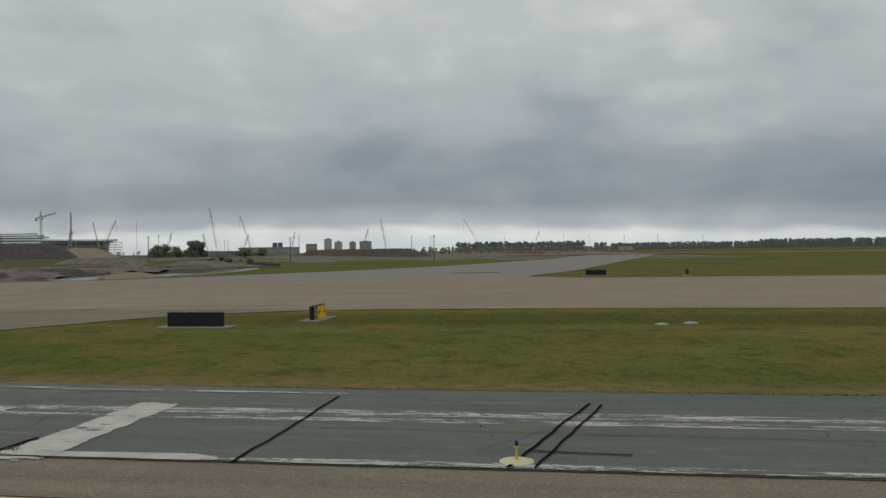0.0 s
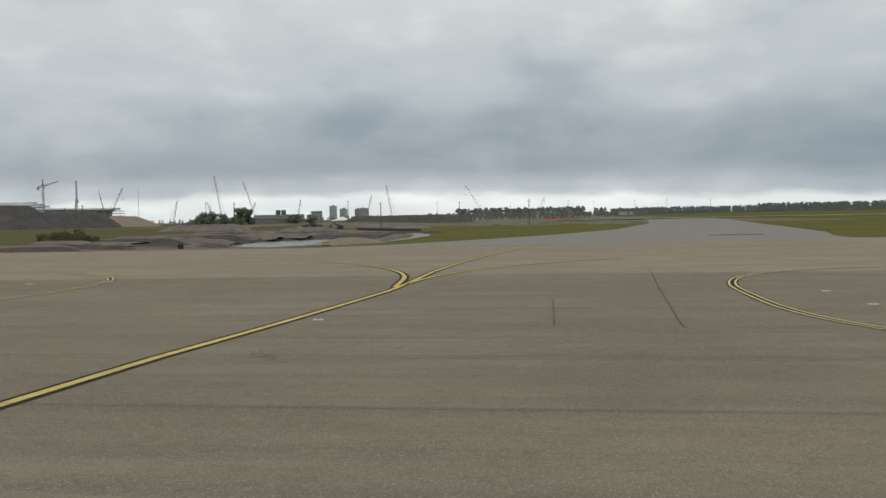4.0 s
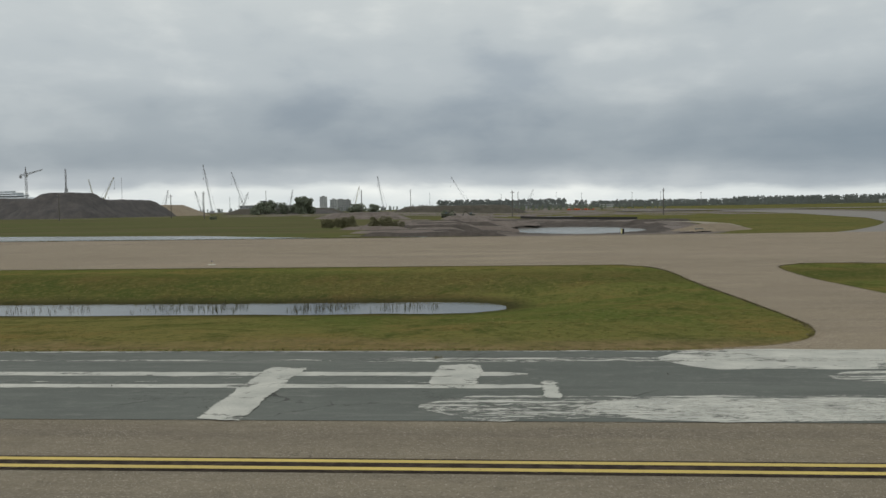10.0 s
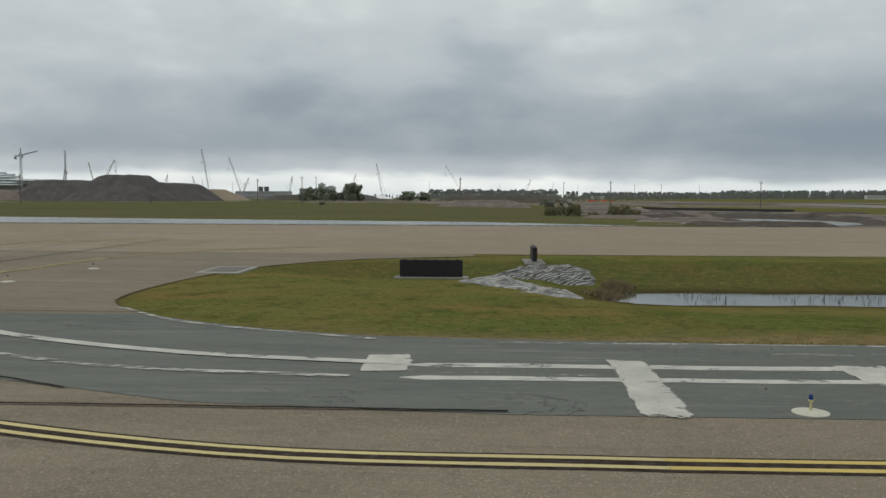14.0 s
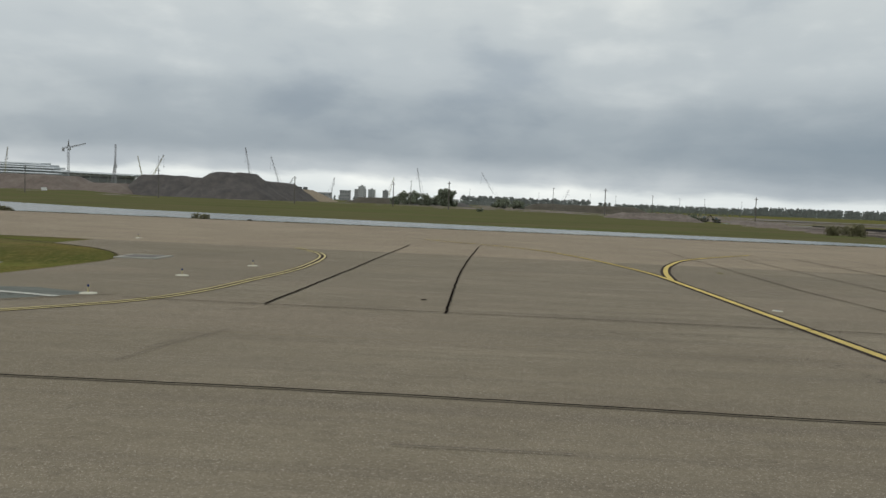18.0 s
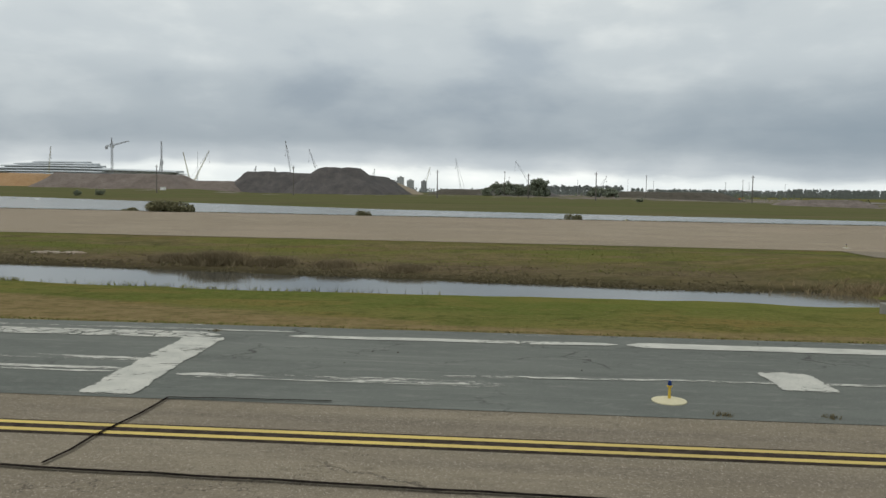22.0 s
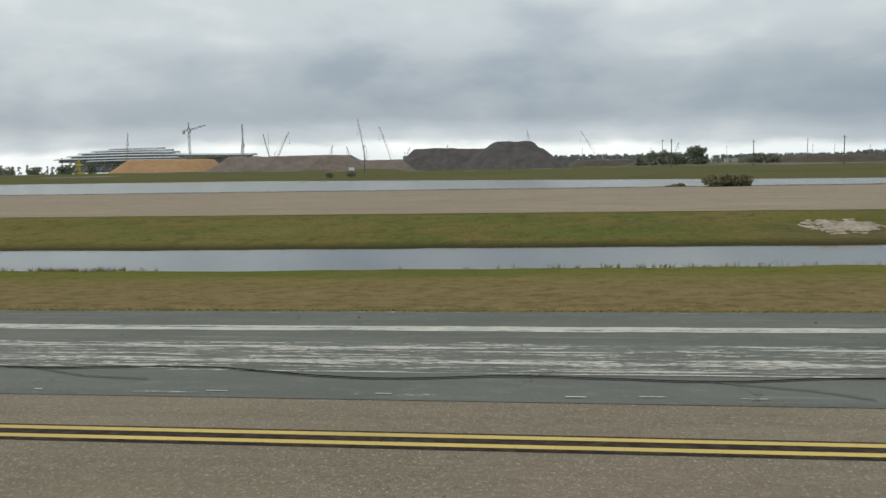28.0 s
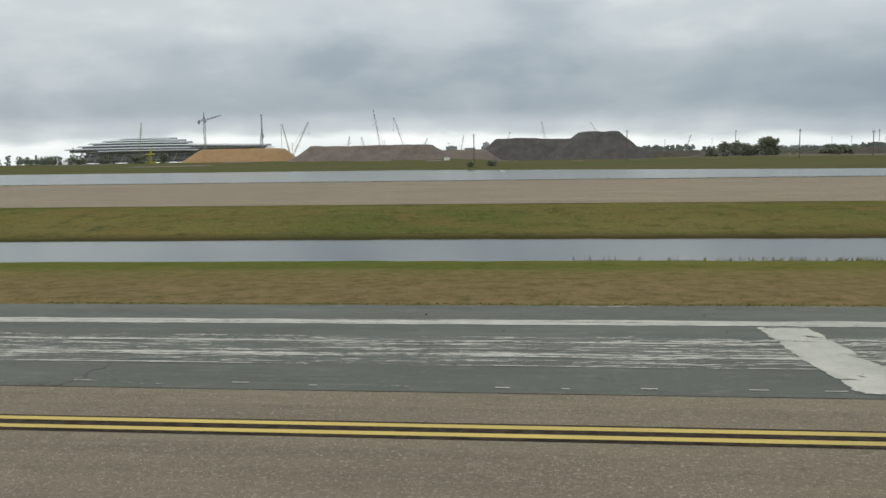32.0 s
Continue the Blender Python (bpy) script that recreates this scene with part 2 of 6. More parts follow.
def joint_tar():
    k = Mat("joint_tar", 1.0, spec=0.0)
    k.color(k.mix(k.ramp(k.noise(5, 4), 0.4, 0.75), (0.012, 0.010, 0.009), (0.028, 0.022, 0.019)))


def tar_faint():
    k = Mat("old_sealant", 0.9, spec=0.04)
    k.color(k.mix(k.ramp(k.noise(3, 5, 0.7), 0.35, 0.62), (0.070, 0.064, 0.058), (0.135, 0.116, 0.098)))


def grass_ground():
    k = Mat("grass_ground", 0.95, spec=0.0)
    xyz = k.t.nodes.new("ShaderNodeSeparateXYZ")
    k.link(k.pos, xyz.inputs[0])
    px, py, pz = xyz.outputs
    g = k.mix(k.ramp(k.noise(0.06, 5, 0.65, (0.5, 0.8, 1)), 0.42, 0.58), (0.100, 0.121, 0.032), (0.172, 0.152, 0.052))
    g = k.mix(k.ramp(k.noise(0.3, 6, 0.7, (0.6, 0.7, 1)), 0.48, 0.64), g, (0.182, 0.136, 0.048))
    # dry straw strip beside the shoulder, widest in the west; bare brown bank over the west ditch
    wide = k.math("MULTIPLY", k.ramp(px, -298.0, -322.0), 11.5)
    wander = k.math("MULTIPLY", k.math("SUBTRACT", k.noise(0.5, 5, 0.7, (0.3, 1, 1)), 0.5), 5.0)
    dry = k.ramp(k.math("SUBTRACT", k.math("ADD", py, wander), wide), 22.2, 20.2)
    bank = k.math("MULTIPLY", k.ramp(k.math("ADD", px, k.math("MULTIPLY", wander, 2.0)), -268.0, -280.0), k.ramp(k.math("ADD", py, wander), 45.0, 48.0))
    bank = k.math("MULTIPLY", bank, k.math("MULTIPLY", k.ramp(py, 66.0, 63.0), k.math("MAXIMUM", k.ramp(px, -368.0, -350.0), 0.3)))
    # shade on the bank behind the ditch water, put into the grass colour
    bank_shade = k.math("MULTIPLY", k.ramp(k.math("ADD", py, wander), 40.5, 42.5), k.ramp(py, 50.5, 47.5))
    g = k.mix(k.math("MULTIPLY", bank_shade, 0.5), g, (0.050, 0.056, 0.020))
    g = k.mix(k.ramp(k.noise(0.9, 6, 0.72, (0.7, 0.5, 1)), 0.50, 0.66), g, (0.072, 0.086, 0.025))
    g = k.mix(k.ramp(k.noise(2.6, 6, 0.75, (1, 0.8, 1)), 0.50, 0.70), g, (0.185, 0.158, 0.052))
    g = k.mix(k.ramp(k.noise(4.2, 6, 0.75, (1, 0.8, 1)), 0.53, 0.68), g, (0.054, 0.064, 0.018))
    straw = k.mix(k.ramp(k.noise(1.7, 6, 0.75, (1, 0.8, 1)), 0.42, 0.62), (0.250, 0.180, 0.098), (0.140, 0.108, 0.052))
    g = k.mix(k.math("MULTIPLY", dry, 0.78), g, straw)
    bare = k.mix(k.ramp(k.noise(1.1, 6, 0.75, (0.45, 0.9, 1)), 0.40, 0.62), (0.172, 0.128, 0.080), (0.066, 0.054, 0.033))
    bare = k.mix(k.ramp(k.noise(0.25, 5, 0.7, (0.3, 1.6, 1)), 0.46, 0.58), bare, (0.105, 0.114, 0.034))
    g = k.mix(k.math("MULTIPLY", bank, 0.60), g, bare)
    low = k.math("MULTIPLY", k.math("MULTIPLY", k.ramp(k.math("ADD", pz, k.math("MULTIPLY", wander, 0.12)), -0.78, -1.08), k.ramp(py, 41.0, 43.0)), k.math("MULTIPLY", k.ramp(px, -262.0, -276.0), k.ramp(px, -366.0, -348.0)))
    earth = k.mix(k.ramp(k.noise(1.6, 6, 0.75, (0.4, 1, 1)), 0.40, 0.62), (0.158, 0.115, 0.084), (0.070, 0.052, 0.038))
    g = k.mix(k.math("MULTIPLY", low, 0.55), g, earth)
    # lusher green above the near water's edge
    lush = k.math("MULTIPLY", k.math("MULTIPLY", k.ramp(k.math("ADD", py, k.math("MULTIPLY", wander, 1.6)), 25.0, 35.0), k.ramp(py, 42.0, 41.0)), k.ramp(px, -262.0, -275.0))
    g = k.mix(k.math("MULTIPLY", lush, k.math("MAXIMUM", k.math("MULTIPLY", k.ramp(px, -314.0, -296.0), 0.5), k.math("MULTIPLY", k.math("MAXIMUM", k.ramp(px, -342.0, -362.0), 0.2), 0.38))), g, (0.122, 0.144, 0.034))
    # fine straw-coloured flecks and darker flecks at random
    g = k.mix(k.math("MULTIPLY", k.ramp(k.noise(11, 5, 0.8, (1, 0.45, 1)), 0.54, 0.68), 0.55), g, (0.235, 0.190, 0.098))
    g = k.mix(k.math("MULTIPLY", k.ramp(k.noise(8, 5, 0.8, (1, 0.45, 1)), 0.55, 0.70), 0.60), g, (0.045, 0.046, 0.018))
    # wet rim at the water line, darkened with the undercut bank's shade in its colour
    wet = k.math("MULTIPLY", k.ramp(k.math("ADD", pz, k.math("MULTIPLY", k.ramp(px, -220.0, -240.0), 0.3)), -0.95, -1.15), k.ramp(py, 60.0, 56.0))
    wet = k.math("MULTIPLY", wet, k.math("MAXIMUM", k.ramp(px, -240.0, -220.0), k.ramp(py, 41.5, 43.5)))
    g = k.mix(k.math("MULTIPLY", wet, 0.75), g, (0.036, 0.032, 0.019))
    # duller olive and brown bands on the land beyond the far taxiway
    field = k.mix(k.ramp(k.noise(0.035, 6, 0.65, (0.25, 1.6, 1)), 0.40, 0.60), (0.098, 0.110, 0.048), (0.120, 0.108, 0.062))
    field = k.mix(k.ramp(k.noise(0.12, 5, 0.7, (0.2, 1.0, 1)), 0.52, 0.68), field, (0.078, 0.080, 0.042))
    beyond = k.math("MULTIPLY", k.ramp(py, 106.0, 112.0), k.math("MAXIMUM", k.ramp(px, -140.0, -175.0), 0.35))
    g = k.mix(k.math("MULTIPLY", beyond, 0.85), g, field)
    k.color(g).bump(k.noise(7, 5, 0.75), 0.8, 0.06)


def blades():
    k = Mat("grass_blades", 0.9, spec=0.15)
    c = k.mix(k.island(), (0.128, 0.156, 0.036), (0.215, 0.200, 0.062))
    c = k.mix(k.ramp(k.noise(0.2, 4, 0.6, (0.4, 1, 1)), 0.42, 0.72), c, (0.24, 0.19, 0.085))
    k.color(c)


def soil(name, a, b, c, scale=0.25, bump=0.8):
    k = Mat(name, 0.95, spec=0.15)
    g = k.mix(k.ramp(k.noise(scale, 6, 0.65), 0.35, 0.68), a, b)
    g = k.mix(k.ramp(k.noise(scale * 5, 6, 0.7), 0.5, 0.78), g, c)
    k.color(g).bump(k.noise(scale * 6, 6, 0.7), bump, 0.4)


def still_water(name, rough, ripple, silt=1.0):
    k = Mat(name, rough, spec=0.5)
    k.color(k.mix(k.ramp(k.noise(0.08, 4), 0.35, 0.7), tuple(silt * v for v in (0.060, 0.062, 0.054)), tuple(silt * v for v in (0.085, 0.083, 0.070))))
    k.b.inputs["IOR"].default_value = 1.33
    k.bump(k.noise(1.6, 5, 0.65, (0.4, 1, 1)), ripple, 0.08)


def leaf(name, a, b):
    k = Mat(name, 0.85, spec=0.15)
    k.color(k.mix(k.island(), a, b))


def concrete(name="pale_concrete", a=(0.36, 0.35, 0.31), b=(0.26, 0.26, 0.23)):
    k = Mat(name, 0.9)
    g = k.mix(k.ramp(k.noise(0.9, 6, 0.65), 0.35, 0.7), a, b)
    k.color(k.mix(k.ramp(k.noise(8, 5, 0.7), 0.55, 0.8), g, tuple(v * 0.6 for v in b))).bump(k.noise(30, 3), 0.3, 0.01)


brown_pavement(), brown_pavement("tan_pavement", (1.23, 1.20, 1.13)), dark_pavement(), yellow_paint(), yellow_paint("yellow_worn", (0.62, 0.52, 0.25), (0.47, 0.40, 0.21)), tar(), joint_tar(), tar_faint(), grass_ground(), blades(), still_water("still_water", 0.06, 0.06), still_water("rippled_water", 0.20, 0.4, 2.0), concrete()
worn_white("white_paint", 0.405, 0.445, (0.6, 1.1, 1))
worn_white("white_cracked", 0.37, 0.41, (0.6, 0.9, 1), 0.055)
worn_white("white_rows", 0.415, 0.47, (0.10, 5.0, 1))
worn_white("white_long", 0.470, 0.525, (0.14, 4.2, 1))
worn_white("white_band", 0.425, 0.455, (0.45, 0.75, 1))
worn_white("white_streaks", 0.482, 0.53, (0.28, 2.8, 1))
worn_white("white_lines", 0.50, 0.56, (0.24, 4.4, 1))
worn_white("white_faint", 0.55, 0.61, (0.24, 2.6, 1))
soil("mud", (0.120, 0.099, 0.085), (0.240, 0.203, 0.178), (0.056, 0.047, 0.041), 0.22)
soil("berm_earth", (0.072, 0.064, 0.050), (0.105, 0.094, 0.074), (0.048, 0.046, 0.034), 0.2)
soil("wet_mud", (0.066, 0.056, 0.048), (0.125, 0.104, 0.088), (0.042, 0.036, 0.031), 0.4)
soil("mound_earth", (0.079, 0.074, 0.073), (0.126, 0.113, 0.104), (0.058, 0.054, 0.053))
soil("ridge_earth", (0.150, 0.122, 0.105), (0.215, 0.180, 0.155), (0.100, 0.082, 0.070), 0.16)
soil("orange_earth", (0.34, 0.21, 0.105), (0.41, 0.265, 0.145), (0.26, 0.17, 0.095), 0.16)
soil("pale_sand", (0.36, 0.29, 0.22), (0.68, 0.60, 0.51), (0.15, 0.115, 0.072), 1.1)
soil("track_sand", (0.30, 0.265, 0.215), (0.40, 0.355, 0.295), (0.20, 0.17, 0.13), 0.4)
soil("tan_sand", (0.24, 0.195, 0.140), (0.30, 0.245, 0.175), (0.17, 0.14, 0.10), 0.3)
leaf("bush_leaf", (0.135, 0.135, 0.072), (0.235, 0.218, 0.128))
# far trees and pines: distance haze put into a paler, greyer green
leaf("hazed_tree_leaf", (0.155, 0.178, 0.125), (0.235, 0.258, 0.185))
leaf("hazed_pine_leaf", (0.175, 0.195, 0.182), (0.235, 0.250, 0.232))
leaf("reed_leaf", (0.040, 0.042, 0.022), (0.100, 0.090, 0.045))
leaf("brush_leaf", (0.150, 0.122, 0.074), (0.260, 0.210, 0.125))
leaf("straw_weed", (0.20, 0.155, 0.085), (0.30, 0.235, 0.135))
leaf("dry_weed", (0.110, 0.092, 0.052), (0.190, 0.160, 0.090))
plain("bark", (0.11, 0.085, 0.065), 0.95)
plain("sign_black", (0.014, 0.014, 0.015), 0.55)
plain("sign_yellow", (0.80, 0.50, 0.02), 0.5, vary=0.06)
plain("sign_red_black", (0.055, 0.018, 0.012), 0.6)
plain("sign_pale_yellow", (0.62, 0.58, 0.28), 0.6, vary=0.06)
plain("sign_white", (0.70, 0.70, 0.66), 0.6, vary=0.06)
plain("blue_lens", (0.012, 0.035, 0.16), 0.25)
plain("blue_post", (0.015, 0.085, 0.36), 0.45, vary=0.1)
plain("lamp_yellow", (0.60, 0.42, 0.06), 0.55)
plain("lamp_base", (0.60, 0.55, 0.36), 0.7)
plain("lamp_stake", (0.52, 0.46, 0.25), 0.65)
plain("lamp_white", (0.56, 0.54, 0.44), 0.7)
plain("dark_rubber", (0.035, 0.034, 0.033), 0.8)
plain("galvanised", (0.34, 0.35, 0.36), 0.5, 0.6)
plain("rust_grate", (0.085, 0.065, 0.05), 0.8, 0.3)
plain("pole_wood", (0.15, 0.135, 0.12), 0.9)
# crane grey lightened so that the haze of distance sits in the colour
plain("crane_steel", (0.36, 0.365, 0.38), 0.7)
plain("crane_yellow", (0.42, 0.39, 0.25), 0.7)
plain("lift_yellow", (0.55, 0.50, 0.10), 0.6)
plain("roof_metal", (0.52, 0.55, 0.565), 0.55, 0.2, 0.1, 0.05)
plain("facade_pale", (0.50, 0.51, 0.50), 0.8, 0.0, 0.15, 0.06)
plain("facade_grey", (0.34, 0.345, 0.34), 0.85, 0.0, 0.15, 0.06)
plain("facade_dark", (0.13, 0.14, 0.145), 0.7, 0.0, 0.15, 0.06)
plain("window_glass", (0.14, 0.16, 0.175), 0.15, 0.0, 0.1, 0.2, 0.5)
plain("tent_white", (0.78, 0.78, 0.76), 0.7, vary=0.05)
plain("plastic_orange", (0.60, 0.10, 0.03), 0.6)
plain("machine_green", (0.075, 0.075, 0.05), 0.7)

# ---- building helpers ----


def mesh_of(name, verts, faces, material=None, smooth=False):
    me = bpy.data.meshes.new(name)
    me.from_pydata(verts, [], faces)
    if material:
        me.materials.append(MATS[material])
    if smooth:
        me.polygons.foreach_set("use_smooth", [True] * len(me.polygons))
    me.update()
    return me


def compact(vs, fs):
    """Drops the points that no face uses."""
    used = sorted({i for f in fs for i in f})
    at = {i: k for k, i in enumerate(used)}
    return [vs[i] for i in used], [tuple(at[i] for i in f) for f in fs]


def thing(name, x, y, z, label, category, group="", kind="", turn=0.0):
    """An empty at a thing's base."""
    ob = new(name)
    ob.matrix_world = pose(x, y, z, 0, 0, turn)
    return tagged(ob, label, category, group, kind)


def part(name, bm, material, parent, label=""):
    """Links a bmesh as one mesh object under a thing or part."""
    me = bpy.data.meshes.new(name)
    bm.to_mesh(me)
    bm.free()
    me.materials.append(MATS[material])
    ob = new(name, me)
    ob.parent = parent
    return tagged(ob, label)


def box(bm, x0, y0, z0, x1, y1, z1, bevel=0.0):
    r = bmesh.ops.create_cube(bm, size=1.0, matrix=Matrix.LocRotScale(((x0 + x1) / 2, (y0 + y1) / 2, (z0 + z1) / 2), None, (x1 - x0, y1 - y0, z1 - z0)))
    if bevel:
        edges = list({e for v in r["verts"] for e in v.link_edges})
        bmesh.ops.bevel(bm, geom=edges, offset=bevel, segments=1, affect="EDGES")
    return bm


def tube(bm, a, b, r0, r1=None, n=8):
    """A tapered rod from a to b."""
    a, b = Vector(a), Vector(b)
    m = Matrix.Translation((a + b) / 2) @ (b - a).to_track_quat("Z", "Y").to_matrix().to_4x4()
    bmesh.ops.create_cone(bm, cap_ends=True, segments=n, radius1=r0, radius2=r0 if r1 is None else r1, depth=(b - a).length, matrix=m)
    return bm


def lathe(bm, profile, n=16):
    """A turned body from (radius, height) pairs."""
    rings = [[bm.verts.new((r * math.cos(2 * math.pi * i / n), r * math.sin(2 * math.pi * i / n), z)) for i in range(n)] for r, z in profile]
    for lo, hi in zip(rings, rings[1:]):
        for i in range(n):
            bm.faces.new((lo[i], lo[(i + 1) % n], hi[(i + 1) % n], hi[i]))
    bm.faces.new(rings[-1])
    bm.faces.new(rings[0][::-1])
    return bm


def letters(text, size, material, parent, at, name="lettering", stretch=1.0):
    """Raised flat letters facing -y, centred on the given place in the parent's space."""
    cu = bpy.data.curves.new("text", "FONT")
    cu.body, cu.size, cu.align_x, cu.align_y, cu.extrude, cu.offset = text, size, "CENTER", "CENTER", 0.004, 0.006
    tmp = bpy.data.objects.new("text", cu)
    me = bpy.data.meshes.new_from_object(tmp)
    bpy.data.objects.remove(tmp)
    me.transform(Matrix.Translation(at) @ Matrix.Rotation(radians(90), 4, "X") @ Matrix.Diagonal((stretch, 1, 1, 1)))
    me.materials.clear()
    me.materials.append(MATS[material])
    ob = new(name, me)
    ob.parent = parent
    return ob


def smooth_line(points, step=1.0):
    """A Catmull-Rom curve through plan points, cut into short steps."""
    p = [Vector(q) for q in points]
    p = [2 * p[0] - p[1], *p, 2 * p[-1] - p[-2]]
    out = []
    for a, b, c, d in zip(p, p[1:], p[2:], p[3:]):
        n = max(1, int((c - b).length / step))
        for i in range(n):
            t = i / n
            out.append(0.5 * (2 * b + (c - a) * t + (2 * a - 5 * b + 4 * c - d) * t * t + (3 * b - a - 3 * c + d) * t ** 3))
    return out + [p[-2]]


# ---- lie of the land ----


def lerp(x, xs, ys):
    return float(np.interp(x, xs, ys))


def near_edge(x):
    """The far taxiway's near edge."""
    return lerp(x, (-560, -434, -350, -290, -187, -100, 200), (71, 66.3, 61.8, 59.4, 54.5, 53, 53))


def far_edge(x):
    return lerp(x, (-560, -442, -361, -316, -200, -130, 200), (143, 131, 121.8, 117.8, 110.5, 107.5, 114))


def pond_edge(x):
    """The pond's far shore behind the far taxiway."""
    return lerp(x, (-700, -470, -370, -325, -250, -190, -160), (330, 270, 202, 173, 150, 134, 113))


def pave_z(x, y):
    fall = lerp(x, (-290, -180), (-0.28, -0.35))
    return fall * lerp(y, (19.6, 42), (0, 1))


POND, BASIN = -0.55, -2.0


def water_z(x):
    """The water lies deeper in the long west ditch than in the short east one."""
    return -1.5 if x < -230 else -1.2


def ditch_z(x, y, x0, x1, lo, hi, near, far):
    """A ditch's bed: slopes down to the water and a shallow bowl under it; lo and hi are its water's edges."""
    along = max(x0 - x, x - x1, 0.0)
    yc, w = (lo + hi) / 2, (hi - lo) / 2
    off = y - yc
    u = math.hypot(off, along * 0.8)
    if u < w:
        return water_z(x) - 0.35 * (1 - (u / w) ** 2)
    rise = (u - w) * (near if off < 0 else far) * (1 + 0.5 * min(1, along / 6))
    return water_z(x) + rise


def west_near(x):
    return lerp(x, (-430, -390, -350, -335, -311, -282), (39.6, 38.6, 40.6, 41.2, 38.3, 38.8))


def west_far(x):
    return lerp(x, (-430, -400, -350, -330, -312, -296, -282), (49.7, 48.6, 48.8, 48.3, 45.9, 43.6, 42.0))


def basin(x, y):
    """Measure from the middle of the dug basin, 1 near its rim."""
    return math.hypot((x + 122.8) / 18, (y - 191) / 31)


def dug_edge(y):
    """East side of the dug-up ground, where the gravel path runs."""
    return lerp(y, (108, 124, 140, 154, 172, 192, 212, 228, 262, 298, 330), (-112, -107, -101, -98, -96, -95, -96, -101, -116, -134, -150))


def ground_z(x, y):
    z = pave_z(x, y) - 0.03
    if 21 < y < near_edge(x):
        z = min(z, ditch_z(x, y, -181.8, -141.5, 35.8, 40.2, 0.085, 0.12))
        if -201 < x < -184 and 35 < y < 48:
            # hollow round the sign at the ditch's head
            z -= 0.30 * min(1.0, 1.6 * max(0.0, 1 - ((x + 192.5) / 8) ** 2 - ((y - 41.2) / 5.5) ** 2))
        z = min(z, ditch_z(x, y, -900, -284, west_near(x), west_far(x), 0.078, 0.095))
        if -288 < x < -263 and 33 < y < 47:
            # hollow at the head of the west ditch
            f = max(0.0, 1 - ((x + 273) / (9.5 if x > -273 else 15)) ** 2 - ((y - 40.0) / 6.2) ** 2)
            z -= 0.36 * min(1.0, f * 1.5) * lerp(x, (-287, -282), (0, 1))
        z += 0.05 * (noise.noise((x * 0.35, y * 0.5, 0)) ) * lerp(y, (21, 24, 52, 54), (0, 1, 1, 0))
    fe = far_edge(x)
    if y > fe:
        d = y - fe
        back = z - 0.27 * lerp(d, (0, 14), (0, 1)) * lerp(x, (-175, -150, 60, 120), (0, 1, 1, 0)) + (lerp(y, (fe, 300, 420, 3000), (z, 0.7, 1.2, 1.2)) - z) * lerp(x, (-210, -150), (1, 0))
        # the field rises to the foot of the embankments in the north-west
        back += 1.8 * lerp(y, (330, 440, 800, 1200), (0, 1, 1, 0)) * lerp(x, (-470, -440), (1, 0))
        if x < -158:
            pe = pond_edge(x)
            bed = max(POND - 0.5, POND + 0.12 - d * 0.35) if y < (fe + pe) / 2 else POND - 0.5 + max(0.0, 0.5 + (y - pe) * 0.035) if y > pe - 14 else POND - 0.5
            z = min(back, bed) if d > 0.6 else z
            z = min(z, back)
        elif y < 240 and -160 < x < -88:
            # a dug basin behind the crossing, with a muddy ramp falling towards it
            ramp = lerp(y, (108, 120, 135, 162, 175, 200), (-0.36, -0.75, -1.15, -1.95, -1.6, -0.4))
            ramp += (back - ramp) * lerp(abs(x + 122.8), (16, 36), (0, 1))
            z = min(back, ramp, BASIN - 0.4 + max(0, basin(x, y) - 0.8) * 4.5)
        else:
            z = back
        if -170 < x < -40 and 118 < y < 420:
            z += 0.8 * min(1, max(0, basin(x, y) - 1) * 5) * max(0, noise.noise((x * 0.05, y * 0.03, 4))) * lerp(y, (150, 190, 300, 420), (0, 1, 1, 0)) * lerp(x, (-170, -150, -140, -126), (0, 1, 1, 0))
    return z


def axis(stops):
    """Grid lines: (from, to, step) stretches."""
    out = []
    for a, b, s in stops:
        n = max(1, round((b - a) / s))
        out += [a + (b - a) * i / n for i in range(n)]
    return out + [stops[-1][1]]


GX = axis([(-4500, -1200, 300), (-1200, -560, 20), (-560, -440, 4), (-440, -10, 2), (-10, 120, 4), (120, 400, 20), (400, 4500, 300)])
GY = axis([(-1500, -60, 60), (-60, 20, 4), (20, 62, 0.75), (62, 104, 4), (104, 240, 1.5), (240, 300, 6), (300, 700, 20), (700, 4800, 200)])


